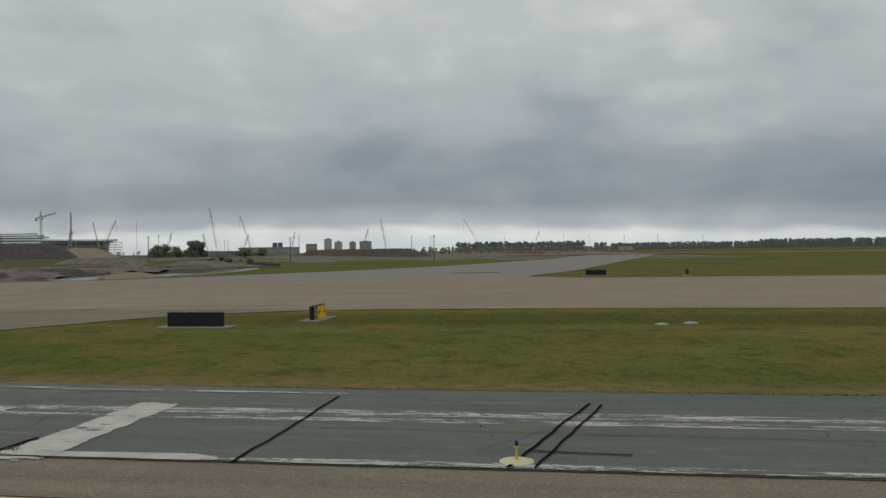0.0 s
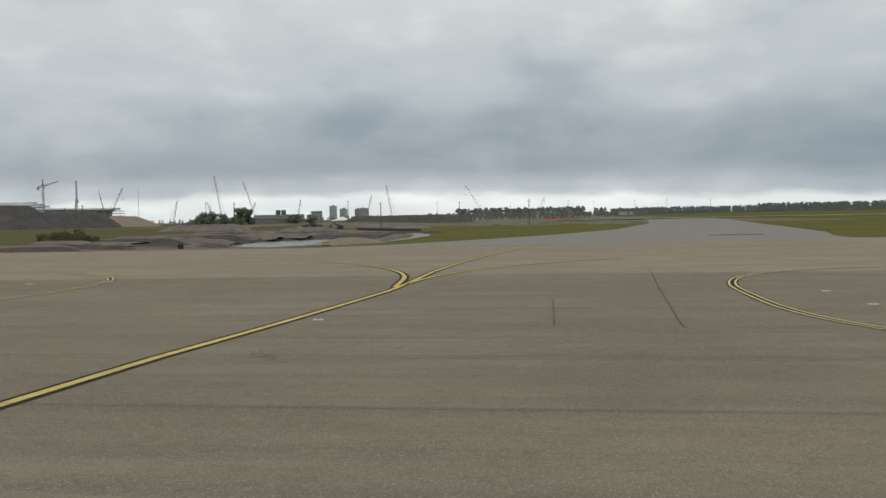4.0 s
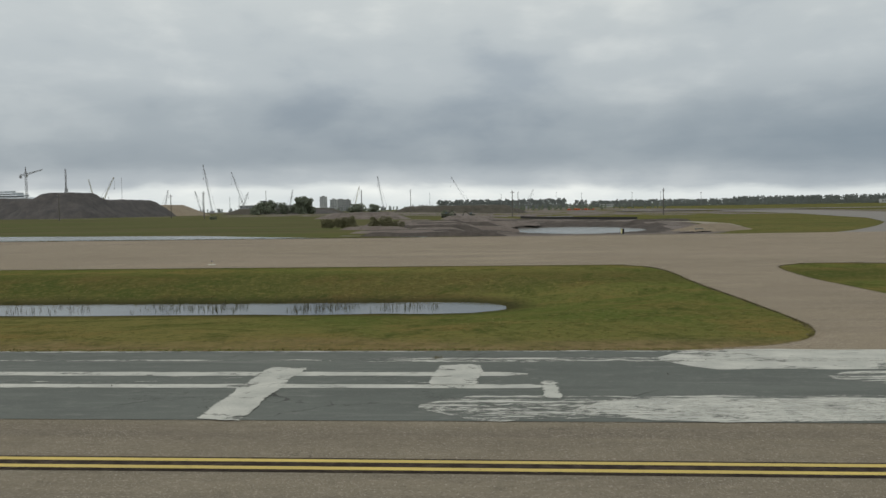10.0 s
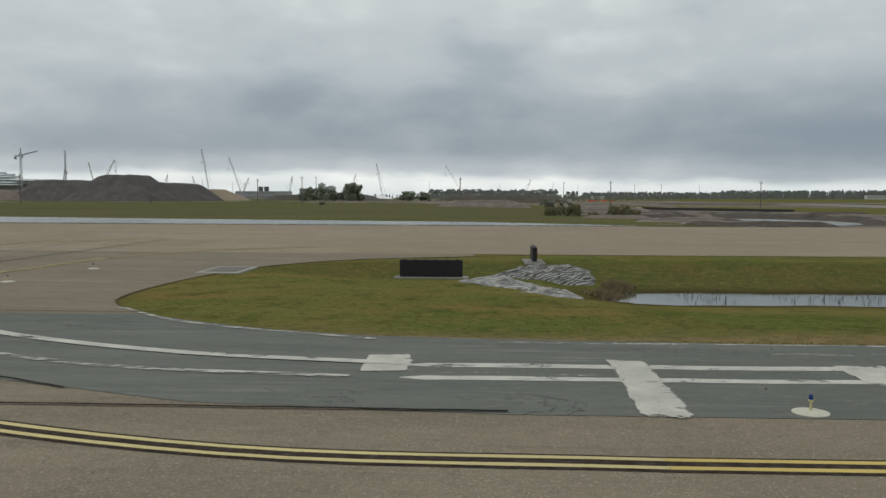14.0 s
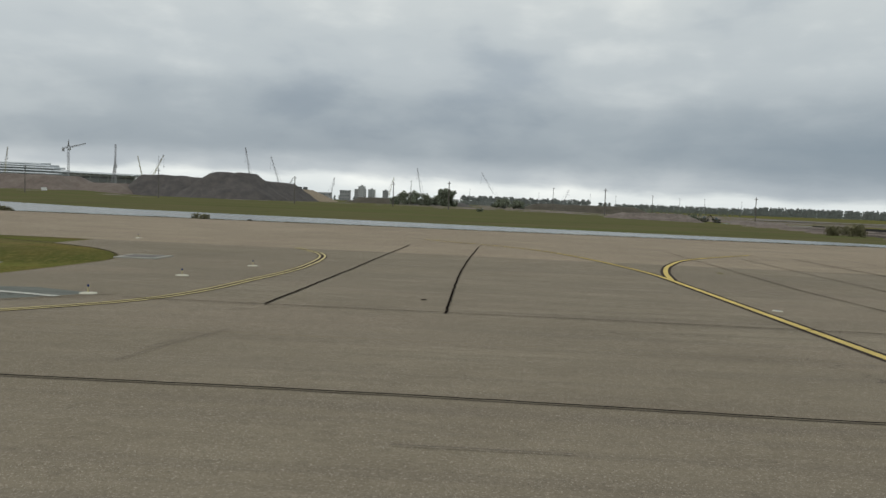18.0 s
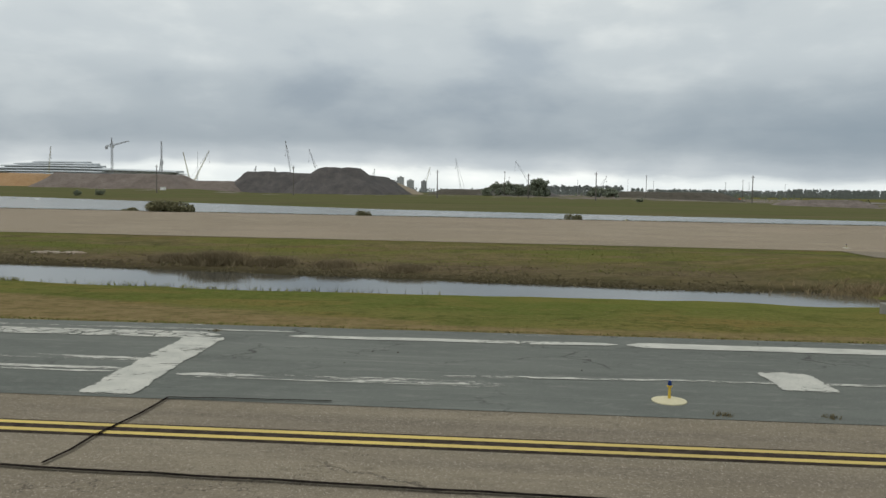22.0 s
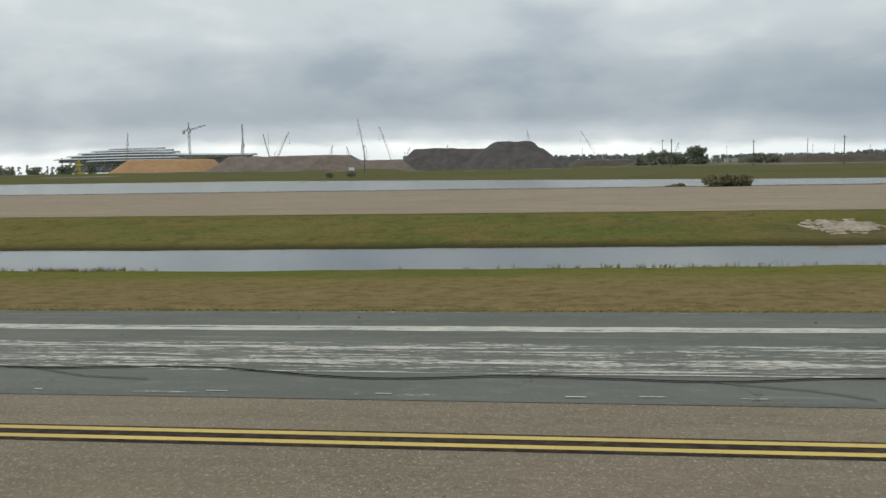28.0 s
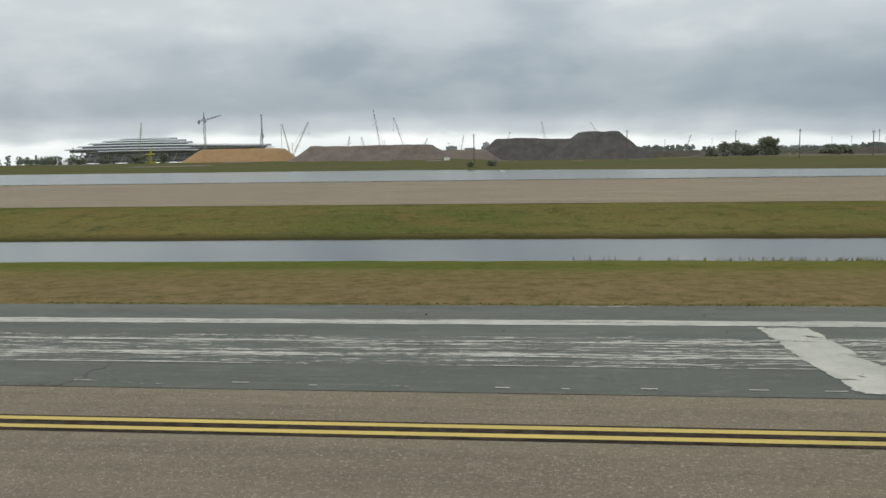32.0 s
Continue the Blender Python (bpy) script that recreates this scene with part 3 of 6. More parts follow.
def build_ground():
    nx, ny = len(GX), len(GY)
    co = [(x, y, ground_z(x, y)) for y in GY for x in GX]
    faces, mats = [], []
    for j in range(ny - 1):
        for i in range(nx - 1):
            k = j * nx + i
            faces.append((k, k + 1, k + nx + 1, k + nx))
            x, y = (GX[i] + GX[i + 1]) / 2, (GY[j] + GY[j + 1]) / 2
            n = noise.noise((x * 0.04, y * 0.05, 1)) + 0.5 * noise.noise((x * 0.15, y * 0.2, 2))
            m = 0
            if -165 < x < dug_edge(y) and 110 < y < 330 and n > lerp(y, (112, 122, 250, 330), (0.25, -0.6, -0.5, 0.3)) + lerp(x, (-165, -140), (0.9, 0)):
                m = 1
            if y > 330 and x < 60 and n > -0.25 + lerp(y, (330, 420), (0.5, 0)) + lerp(x, (-320, -220), (0.6, 0)):
                m = 1
            if 112 < y < 240 and 0.84 < basin(x, y) < 1.16 + 0.1 * n:
                m = 2
            mats.append(m)
    me = mesh_of("ground", co, faces, "grass_ground", True)
    me.materials.append(MATS["mud"])
    me.materials.append(MATS["wet_mud"])
    me.polygons.foreach_set("material_index", mats)
    tagged(new("ground", me), "flat airfield grass with worn and muddy stretches", "ground", kind="structure")


build_ground()


def sheet(name, outline, material, lift, label, category, kind="structure"):
    """A flat paved area from a plan outline, cut so that it follows the land."""
    bm = bmesh.new()
    bm.faces.new([bm.verts.new((x, y, 0)) for x, y in outline])
    bmesh.ops.triangulate(bm, faces=bm.faces[:])
    x0, x1 = min(p[0] for p in outline), max(p[0] for p in outline)
    y0, y1 = min(p[1] for p in outline), max(p[1] for p in outline)
    cuts = [((0, y, 0), (0, 1, 0)) for y in (19.6, 24, 28, 32, 36, 39, 42) if y0 < y < y1]
    if y1 > 20:
        cuts += [((x, 0, 0), (1, 0, 0)) for x in [-290 + 6 * i for i in range(20)] if x0 < x < x1]
    for co, no in cuts:
        bmesh.ops.bisect_plane(bm, geom=bm.verts[:] + bm.edges[:] + bm.faces[:], plane_co=co, plane_no=no)
    for v in bm.verts:
        v.co.z = pave_z(v.co.x, v.co.y) + lift
    bmesh.ops.recalc_face_normals(bm, faces=bm.faces[:])
    if bm.faces and bm.faces[0].normal.z < 0:
        bmesh.ops.reverse_faces(bm, faces=bm.faces[:])
    me = bpy.data.meshes.new(name)
    bm.to_mesh(me)
    bm.free()
    me.materials.append(MATS[material])
    return tagged(new(name, me), label, category, kind=kind)


# edges of the three links between the taxiways, as curves from the near to the far side
C_EAST = smooth_line([(-20, 19.6), (-33.5, 20.2), (-38.6, 22.8), (-42.2, 26.5), (-43.6, 31), (-43.2, 38), (-41, 44), (-37, 48.5), (-30, 51.8), (-15, 53)], 1.5)
C_WEST = smooth_line([(-119, 19.6), (-112, 20.8), (-106, 24.2), (-102.4, 28.6), (-101.3, 33), (-101.3, 39), (-102.2, 43.6), (-105.5, 48), (-109.5, 50.6), (-115, 52.6), (-117.5, 53.2)], 1.5)
S_EAST = smooth_line([(-119.2, 19.6), (-121.3, 20.3), (-122.9, 22.2), (-123.3, 26), (-123.1, 35), (-122.8, 45), (-121.8, 51), (-119.5, 53.1)], 1.5)
S_WEST = smooth_line([(-134.5, 19.6), (-131.4, 20.6), (-129.8, 23.2), (-129.4, 28), (-129.2, 38), (-129.0, 48), (-129.8, 52), (-131.6, 53.6)], 1.5)
E_EAST = smooth_line([(-184, 19.6), (-193.3, 20.4), (-199, 23), (-202.6, 26.5), (-203.8, 31), (-203.7, 39), (-202.6, 44), (-199, 49), (-194, 51.6), (-187, 54.2)], 1.5)
E_WEST = smooth_line([(-277, 19.6), (-269.5, 21.8), (-265.8, 25.2), (-264.3, 29.5), (-264.1, 38), (-264.8, 43.5), (-268, 48.6), (-273, 52.4), (-281, 56.2)], 1.5)


def pavement():
    sheet("taxiway_near", [(200, -90), (200, 19.6), (-700, 19.6), (-700, -90)], "brown_pavement", 0.0, "pinkish brown weathered asphalt taxiway with fine grit", "taxiway")
    xs = axis([(-700, 200, 25)])
    sheet("taxiway_far", [(x, near_edge(x)) for x in xs] + [(x, far_edge(x)) for x in xs[::-1]], "tan_pavement", 0.0, "long brown asphalt taxiway beyond the grass", "taxiway")
    for name, east, west, words in (("link_wide", C_EAST, C_WEST, "wide brown asphalt link with rounded corners"), ("link_road", S_EAST, S_WEST, "narrow asphalt service road between grass strips"),
                                    ("link_west", E_EAST, E_WEST, "brown asphalt link with tarred joints and rounded corners")):
        link(name, east, west, words, "tan_pavement" if name == "link_road" else "brown_pavement")


def link(name, east, west, words, material="brown_pavement"):
    """Pavement between two curved edges, from the near taxiway to the far one."""
    ys = axis([(19.6, 52.8, 0.8)])
    ex = np.interp(ys, [p.y for p in east], [p.x for p in east])
    wx = np.interp(ys, [p.y for p in west], [p.x for p in west])
    n = max(4, int((east[0].x - west[0].x) / 3))
    vs, fs = [], []
    for r, y in enumerate([*ys, None]):
        for c in range(n + 1):
            q = min(r, len(ys) - 1)
            x = wx[q] + (ex[q] - wx[q]) * c / n
            yy = near_edge(x) if y is None else y
            vs.append((x, yy, pave_z(x, yy) + 0.003))
            if r and c:
                a = r * (n + 1) + c
                fs.append((a - n - 2, a - n - 1, a, a - 1))
    tagged(new(name, mesh_of(name, vs, fs, material)), words, "taxiway", kind="structure")


pavement()


def ribbon(name, line, width, material, lift, off=0.0, parent=None, rag=0.0):
    """A painted or tarred strip along a plan line, lying on the pavement."""
    pts = [Vector((p[0], p[1])) for p in line]
    vs, fs = [], []
    run = [0.0]
    for a, b in zip(pts, pts[1:]):
        run.append(run[-1] + (b - a).length)
    for i, p in enumerate(pts):
        thin = min(1.0, 0.15 + min(run[i], run[-1] - run[i]) / (4 * rag + 0.15)) if rag > 0.02 else 1.0
        t = (pts[min(i + 1, len(pts) - 1)] - pts[max(i - 1, 0)]).normalized()
        n = Vector((-t.y, t.x))
        for s in (-1, 1):
            q = p + n * (off + s * thin * (width / 2 + rag * (noise.noise((p.x * 0.45, s * 7, off)) + 0.7 * noise.noise((p.x * 1.9, s * 9, p.y * 1.9)))))
            vs.append((q.x, q.y, pave_z(q.x, q.y) + lift))
        if i:
            a = 2 * i
            fs.append((a - 2, a, a + 1, a - 1))
    me = mesh_of(name, vs, fs, material)
    if len(me.polygons) and me.polygons[0].normal.z < 0:
        me.flip_normals()
    ob = new(name, me)
    ob.parent = parent
    return ob


def straight(x0, x1, y, step=4.0):
    return [(x, y) for x in axis([(x0, x1, step)])] if x1 > x0 else [(x, y) for x in axis([(x1, x0, step)])][::-1]


# dark shoulders with their tips running out along the links
DARK = {"shoulder_east": [(q[0], q[1]) for q in [(200, 12.5), (200, 19.6)]] + [(p.x, p.y) for p in C_EAST[:] if p.y < 27.2] + [(-46.5, 26.2), (-49.7, 24.3), (-47.5, 21.6), (-45.6, 19.6), (-41.8, 16.5), (-38.2, 14.7), (-35, 13.6), (-31.5, 12.9), (-26, 12.5)],
        "shoulder_mid": [(p.x, p.y) for p in C_WEST if p.y < 28.0][::-1] + [(-134.5, 19.6), (-140, 19.6), (-184, 19.6)] + [(p.x, p.y) for p in E_EAST if p.y < 24.5] + [(-207.4, 24.2), (-209.6, 23.7), (-206.5, 20.0), (-203.5, 17.5), (-200, 15.2), (-195.5, 13.6), (-190, 13.05), (-122, 13.05), (-116.8, 13.3), (-112.7, 13.9), (-108.6, 15.2), (-104, 17.6), (-100.6, 19.8), (-97.9, 21.9), (-95.6, 25.6), (-97.5, 26.8)],
        "shoulder_west": [(p.x, p.y) for p in E_WEST if p.y < 27.6][::-1] + [(-700, 19.6), (-700, 12.48), (-290, 12.48), (-280, 12.85), (-272, 14.0), (-268, 15.8), (-265.2, 17.8), (-261.8, 20.8), (-258.6, 24.4), (-257.3, 26.4), (-260, 27.4)]}
for name, outline in DARK.items():
    sheet(name, outline, "dark_pavement", 0.008, "dark grey asphalt shoulder with worn white markings", "pavement")

for name, x0, x1, y0, y1, z in (("ditch_water", -190, -132, 33, 46, water_z(-150)), ("ditch_water", -700, -276, 36, 58, water_z(-300)), ("pond", -900, -150, 100, 340, POND), ("basin_water", -146, -99, 152, 226, BASIN)):
    tagged(new(name, mesh_of(name, [(x0, y0, z), (x1, y0, z), (x1, y1, z), (x0, y1, z)], [(0, 1, 2, 3)], "still_water" if name == "ditch_water" else "rippled_water")), "still grey water reflecting the cloudy sky", "water", kind="structure")

# ---- land beyond the far taxiway ----


def far_sheet(name, west, east, material, label, lift=0.07):
    """A paved strip between two polylines that run away from the camera."""
    ys = axis([(west[0][1], west[-1][1], 12)])
    vs, fs, n = [], [], 8
    for r, y in enumerate(ys):
        a = np.interp(y, [p[1] for p in west], [p[0] for p in west])
        b = np.interp(y, [p[1] for p in east], [p[0] for p in east])
        for c in range(n + 1):
            x = a + (b - a) * c / n
            yy = y if r else far_edge(x)
            vs.append((x, yy, (ground_z(x, yy) + lift) if r else pave_z(x, yy) - 0.001))
            if r and c:
                k = r * (n + 1) + c
                fs.append((k - n - 2, k - n - 1, k, k - 1))
    tagged(new(name, mesh_of(name, vs, fs, material)), label, "taxiway", kind="structure")


concrete("pad_concrete", (0.27, 0.262, 0.235), (0.175, 0.17, 0.15))
concrete("grey_runway", (0.235, 0.215, 0.190), (0.185, 0.170, 0.152))
far_sheet("link_north", [(-96, 110), (-88, 122), (-76, 142), (-62, 170), (-46, 215), (-24, 330), (2, 560)], [(-12, 110), (-21, 117), (-20, 130), (-13, 155), (4, 270), (24, 400), (46, 560)], "grey_runway", "pale grey concrete link running off to the runway")
tagged(new("runway_far", mesh_of("runway_far", [(-60, 560, -0.2), (3500, 560, -0.2), (3500, 625, -0.2), (-60, 625, -0.2)], [(0, 1, 2, 3)], "grey_runway")), "distant pale grey runway strip", "runway", kind="structure")


def heap(name, material, x0, x1, y0, y1, tops, step, label, rough=1.0, slope=0.7, base=0.2):
    """An earth heap as a height field: tops are (x0, x1, y0, y1, height), falling off at the slope."""
    xs, ys = axis([(x0, x1, step)]), axis([(y0, y1, step)])
    vs, fs = [], []
    for y in ys:
        for x in xs:
            z = base - 1.5
            for a, b, c, d, h in tops:
                u, v = max(a - x, x - b, 0), max(c - y, y - d, 0)
                jag = noise.noise((x * 0.09, y * 0.09, h)) * 4 + noise.noise((x * 0.3, y * 0.3, h)) * 1.6
                z = max(z, h - max(0, math.hypot(u, v) + jag * rough * 0.8) * slope + noise.noise((x * 0.12, y * 0.12, 9)) * 0.7 * rough)
            vs.append((x, y, z + noise.noise((x * 0.5, y * 0.5, 3)) * 0.25 * rough))
    n = len(xs)
    for j in range(len(ys) - 1):
        for i in range(n - 1):
            k = j * n + i
            q = (k, k + 1, k + n + 1, k + n)
            if max(vs[m][2] for m in q) > base - 1.2:
                fs.append(q)
    return tagged(new(name, mesh_of(name, *compact(vs, fs), material, True)), label, "earth mound")


heap("earth_mound", "mound_earth", -485, -335, 400, 575, [(-403, -384, 442, 466, 16.0), (-384, -377, 455, 535, 12.2), (-449, -420, 455, 480, 13.4), (-424, -396, 455, 480, 12.7)], 1.6, "large dark stockpile of dug earth with two flat tops", 0.75, 0.78)
heap("earth_ridge", "ridge_earth", -590, -440, 400, 500, [(-546, -486, 428, 460, 10.6), (-490, -455, 440, 470, 7.6)], 2.5, "long low brown earth embankment with gravelly slope", 0.7, 0.6)
heap("earth_ridge", "orange_earth", -680, -535, 425, 510, [(-621, -578, 455, 480, 10.6)], 2.5, "bright orange clay embankment below the building site", 0.45, 0.75)
heap("sand_pile", "tan_sand", -420, -320, 525, 640, [(-384, -378, 560, 585, 9.2)], 2.0, "pale tan sand pile beside the dark mound", 0.1, 0.42, 1.2)
heap("earth_berm", "berm_earth", -375, -110, 585, 680, [(-350, -280, 615, 650, 5.4), (-214, -140, 615, 650, 5.6)], 4.0, "low dark earth berm on the horizon", 1.0, 0.4, 1.0)
heap("earth_berm", "mound_earth", -330, -250, 560, 600, [(-310, -270, 575, 585, 4.2)], 3.0, "low dark earth bank behind the trees", 1.0, 0.3)
heap("rubble_mound", "mud", -212, -165, 268, 305, [(-200, -180, 282, 290, 2.6)], 1.5, "flat grey rubble pile on the construction ground", 0.4, 0.35, 0.7)
for k, (x, y, r, h) in enumerate(((-150, 232, 7, 0.5), (-147, 262, 9, 0.2), (-155, 205, 5, 0.4), (-152, 186, 5, 0.2), (-152, 290, 9, 0.9), (-132, 238, 9, -0.4), (-104, 230, 8, -0.4), (-152, 150, 5, 0.0), (-151, 128, 5, -0.1), (-116, 234, 7, -0.4))):
    heap("dirt_mound", "mud", x - 2.2 * r, x + 2.2 * r, y - 1.8 * r, y + 1.8 * r, [(x - 0.7 * r, x + 0.7 * r, y - 0.4 * r, y + 0.4 * r, h)], r / 7, "low churned heap of wet grey-brown dirt", 0.3, 0.35, 0.4)["group"] = "dirt mounds round the basin"

for k, (x, y, r, h) in enumerate(((-150, 121, 9, 0.0), (-155, 140, 8, 0.0), (-156, 170, 9, 0.1), (-152, 196, 9, 0.1), (-99, 212, 6, 0.0), (-120, 230, 11, -0.4), (-140, 250, 9, -0.2))):
    heap("dirt_mound", "wet_mud", x - 2.4 * r, x + 2.4 * r, y - 6, y + 6, [(x - r, x + r, y - 0.8, y + 0.8, h)], 0.9, "long low windrow of dark wet mud", 0.25, 0.35, -0.5)["group"] = "dirt mounds round the basin"


heap("spoil_heap", "tan_sand", -110, -92, 143, 157, [(-103, -99, 149, 151, 0.1)], 0.6, "low pale heap of sandy spoil beside the basin", 0.2, 0.25, 0.1)

rng = random.Random(64)
for k in range(30):
    y = rng.uniform(118, 250)
    x = rng.uniform(-168, -142) if y < 190 else rng.uniform(-168, -140)
    if basin(x, y) < 1.15:
        continue
    r, d, h = rng.uniform(3.0, 8.0), rng.uniform(0.3, 0.9), ground_z(x, y) + rng.uniform(0.25, 0.75)
    m, words = rng.choice((("wet_mud", "long low windrow of dark wet mud"), ("mud", "long low ridge of churned grey-brown dirt"), ("ridge_earth", "long low ridge of paler dry dirt")))
    heap("dirt_mound", m, x - r - 3, x + r + 3, y - 5, y + 5, [(x - r, x + r, y - d, y + d, h)], 0.8, words, 0.22, 0.32, ground_z(x, y) + 0.6)["group"] = "dirt mounds round the basin"


def gravel_path(line, w):
    pts = smooth_line(line, 3.0)
    vs, fs = [], []
    for i, p in enumerate(pts):
        d = (pts[min(i + 1, len(pts) - 1)] - pts[max(i - 1, 0)]).normalized()
        for s in (-1, 0, 1):
            q = p + Vector((-d.y, d.x)) * (s * w / 2 * (1 + 0.3 * noise.noise((p.x * 0.1, p.y * 0.1, s))))
            vs.append((q.x, q.y, ground_z(q.x, q.y) + (0.16 if s == 0 else 0.10)))
        if i:
            a = 3 * i
            fs += [(a - 3, a - 2, a + 1, a), (a - 2, a - 1, a + 2, a + 1)]
    tagged(new("gravel_path", mesh_of("gravel_path", vs, fs, "track_sand", True)), "pale sandy track beside the dug basin", "path", kind="structure")


gravel_path([(-99, 146), (-95.5, 158), (-93.4, 170), (-92.6, 182), (-94.5, 196), (-99, 210)], 4.2)

# ---- painted markings and joints ----
mark = thing("taxiway_markings", 0, 0, 0, "double yellow edge lines with black borders on the taxiway", "marking", kind="structure")
SWEEP_C_EAST = smooth_line([(-20, 10.05), (-26, 10.12), (-30.2, 10.35), (-33.4, 10.78), (-36.3, 11.6), (-41.2, 13.7), (-46.5, 16.8), (-50.8, 20.9), (-53.4, 25.8), (-54.3, 31), (-54.1, 38), (-53.4, 45), (-51.5, 50), (-48, 53.6), (-42, 56), (-34, 57)])
SWEEP_C_WEST = smooth_line([(-118, 10.72), (-115, 10.9), (-109.5, 12.4), (-104.3, 14.7), (-99.4, 18.5), (-95.9, 22.6), (-92.7, 27.0), (-91.1, 32), (-91.2, 40), (-91.9, 47.5), (-93.2, 52), (-96.5, 56.4), (-102, 60)])
SWEEP_E_EAST = smooth_line([(-188, 10.72), (-194, 11.0), (-200, 12.75), (-204.5, 15.0), (-208.2, 17.75), (-210.9, 21.3), (-212.9, 24.4), (-214.0, 27.6), (-214.3, 33), (-214.3, 42), (-213.8, 48.5), (-212.4, 53), (-209.5, 57.5), (-203, 62)])
SWEEP_E_WEST = smooth_line([(-258.5, 58.5), (-255.6, 53.2), (-254.5, 48), (-254.1, 40), (-254.3, 33.4), (-254.5, 29), (-255, 26), (-255.8, 24.0), (-257.2, 21.85), (-259.5, 19.1), (-262.4, 16.85), (-265.7, 14.85), (-269, 13.2), (-272, 12.15), (-275.8, 11.27), (-280, 10.92), (-286, 10.77)])
for run, paint, wide in ((straight(200, -20, 10.05), "yellow_paint", 0.13), (straight(-118, -188, 10.72), "yellow_paint", 0.13), (straight(-286, -700, 10.77), "yellow_paint", 0.13),
                         (SWEEP_C_EAST, "yellow_worn", 0.12), (SWEEP_C_WEST, "yellow_worn", 0.12), (SWEEP_E_EAST, "yellow_worn", 0.12), (SWEEP_E_WEST, "yellow_worn", 0.12)):
    ribbon("black_border", run, 0.60, "black_sealant", 0.012, 0, mark, 0.0199)
    for off in (-0.16, 0.16):
        ribbon("yellow_line", run, wide, paint, 0.018, off, mark, 0.012)
CENTRES = [smooth_line([(-234.3, -20), (-234.4, 8), (-234.4, 20), (-234.4, 35), (-234.5, 44), (-235.3, 51), (-237.9, 62), (-242, 71), (-251, 80)]), smooth_line([(-234.5, 44), (-233.6, 50), (-231.8, 57), (-228.6, 64.5), (-221, 75)]),
           smooth_line([(-75.2, 0), (-73.8, 14), (-72.9, 23.5), (-72.3, 31), (-71.6, 42), (-71.4, 50), (-71.2, 59), (-69.9, 74), (-67.8, 88), (-63.8, 104)]), smooth_line([(-71.4, 46), (-70.8, 51), (-69.2, 56.2), (-66.9, 60.8), (-63, 66), (-57, 71)]), smooth_line([(-71.7, 44), (-72.6, 52), (-74.6, 58.6), (-78, 64.8), (-81.6, 69.5), (-86.5, 73.5)])]
for run in CENTRES:
    ribbon("black_border", run, 0.62, "black_sealant", 0.012, 0, mark)
    ribbon("yellow_line", run, 0.28, "yellow_paint", 0.018, 0, mark)

stripes = thing("shoulder_markings", 0, 0, 0, "worn white stripes and lines painted on the dark shoulder", "marking", kind="structure")


def patch(x, y0, y1, w, material="white_paint", lean=0.0):
    """A short stripe across the shoulder; its paint thins out towards a wandering rim."""
    ys = [y0 - 0.10, y0] + axis([(y0 + 0.14, y1 - 0.14, 0.14)]) + [y1, y1 + 0.10]
    n = len(ys)
    vs, fs, cover = [], [], []
    for i, y in enumerate(ys):
        cx, ends = x + lean * (y - y0), -0.13 if i in (0, n - 1) else -0.09 if i in (1, n - 2) else 0.0
        wl, wr = ((0.09 * noise.noise((y * 0.8, x, q)) + 0.035 * noise.noise((y * 3.1, x, q + 1))) for q in (1, 3))
        for px, c in ((cx - w / 2 + wl - 0.04, -0.20), (cx - w / 2 + wl, -0.09), (cx - w / 2 + wl + 0.06, 0.0), (cx + w / 2 + wr - 0.06, 0.0), (cx + w / 2 + wr, -0.09), (cx + w / 2 + wr + 0.04, -0.20)):
            vs.append((px, y, pave_z(px, y) + 0.0225))
            cover.append(c + ends)
        if i:
            fs += [(6 * i - 6 + k, 6 * i - 5 + k, 6 * i + 1 + k, 6 * i + k) for k in range(5)]
    me = mesh_of("stripe", vs, fs, material)
    me.attributes.new("cover", "FLOAT", "POINT").data.foreach_set("value", cover)
    ob = new("stripe", me)
    ob.parent = stripes


for x, y0, y1, w in ((-24.1, 12.25, 17.4, 1.05), (-27.7, 12.5, 16.7, 0.9), (-121.3, 13.1, 17.3, 0.95), (-118.45, 13.4, 17.1, 0.85), (-139.5, 15.7, 17.75, 1.0), (-143.3, 13.0, 17.4, 0.85), (-160.5, 15.2, 16.7, 1.0), (-165.5, 13.1, 17.4, 0.9), (-182.7, 15.4, 17.1, 1.0),
                  (-187.4, 13.0, 17.4, 0.8), (-192.4, 16.1, 17.8, 1.0), (-279.7, 13.05, 17.4, 1.1), (-291.55, 14.5, 15.95, 1.0), (-363.1, 12.55, 17.1, 0.95)):
    patch(x, y0, y1, w)
for x, y0, y1, w in ((-303.55, 12.6, 17.9, 0.95), (-317.08, 12.55, 17.8, 0.85), (-333.74, 12.5, 17.6, 1.05), (-342.2, 12.5, 17.6, 1.05), (-392.2, 12.6, 17.2, 1.72), (-417.1, 12.6, 16.55, 0.85), (-422.3, 12.65, 17.25, 1.05)):
    patch(x, y0, y1, w, lean=-0.065)
patch(-34.55, 16.95, 18.5, 0.75, "white_paint", 0.65), patch(-137.6, 14.6, 16.0, 0.35), patch(-101.6, 23.4, 24.9, 1.0)
STRIPE_Z = 0.0216
ribbon("line", smooth_line([(-316, 17.95), (-325, 17.75), (-340.2, 17.62)], 0.5), 0.46, "white_band", 0.0215, 0, stripes, 0.07)
ribbon("line", smooth_line([(-302, 18.88), (-312, 18.85), (-330, 19.0)], 0.5), 0.16, "white_streaks", 0.0210, 0, stripes, 0.04)
ribbon("line", straight(-287.4, -294.2, 18.45, 0.3), 0.60, "white_paint", 0.0214, 0, stripes, 0.05)
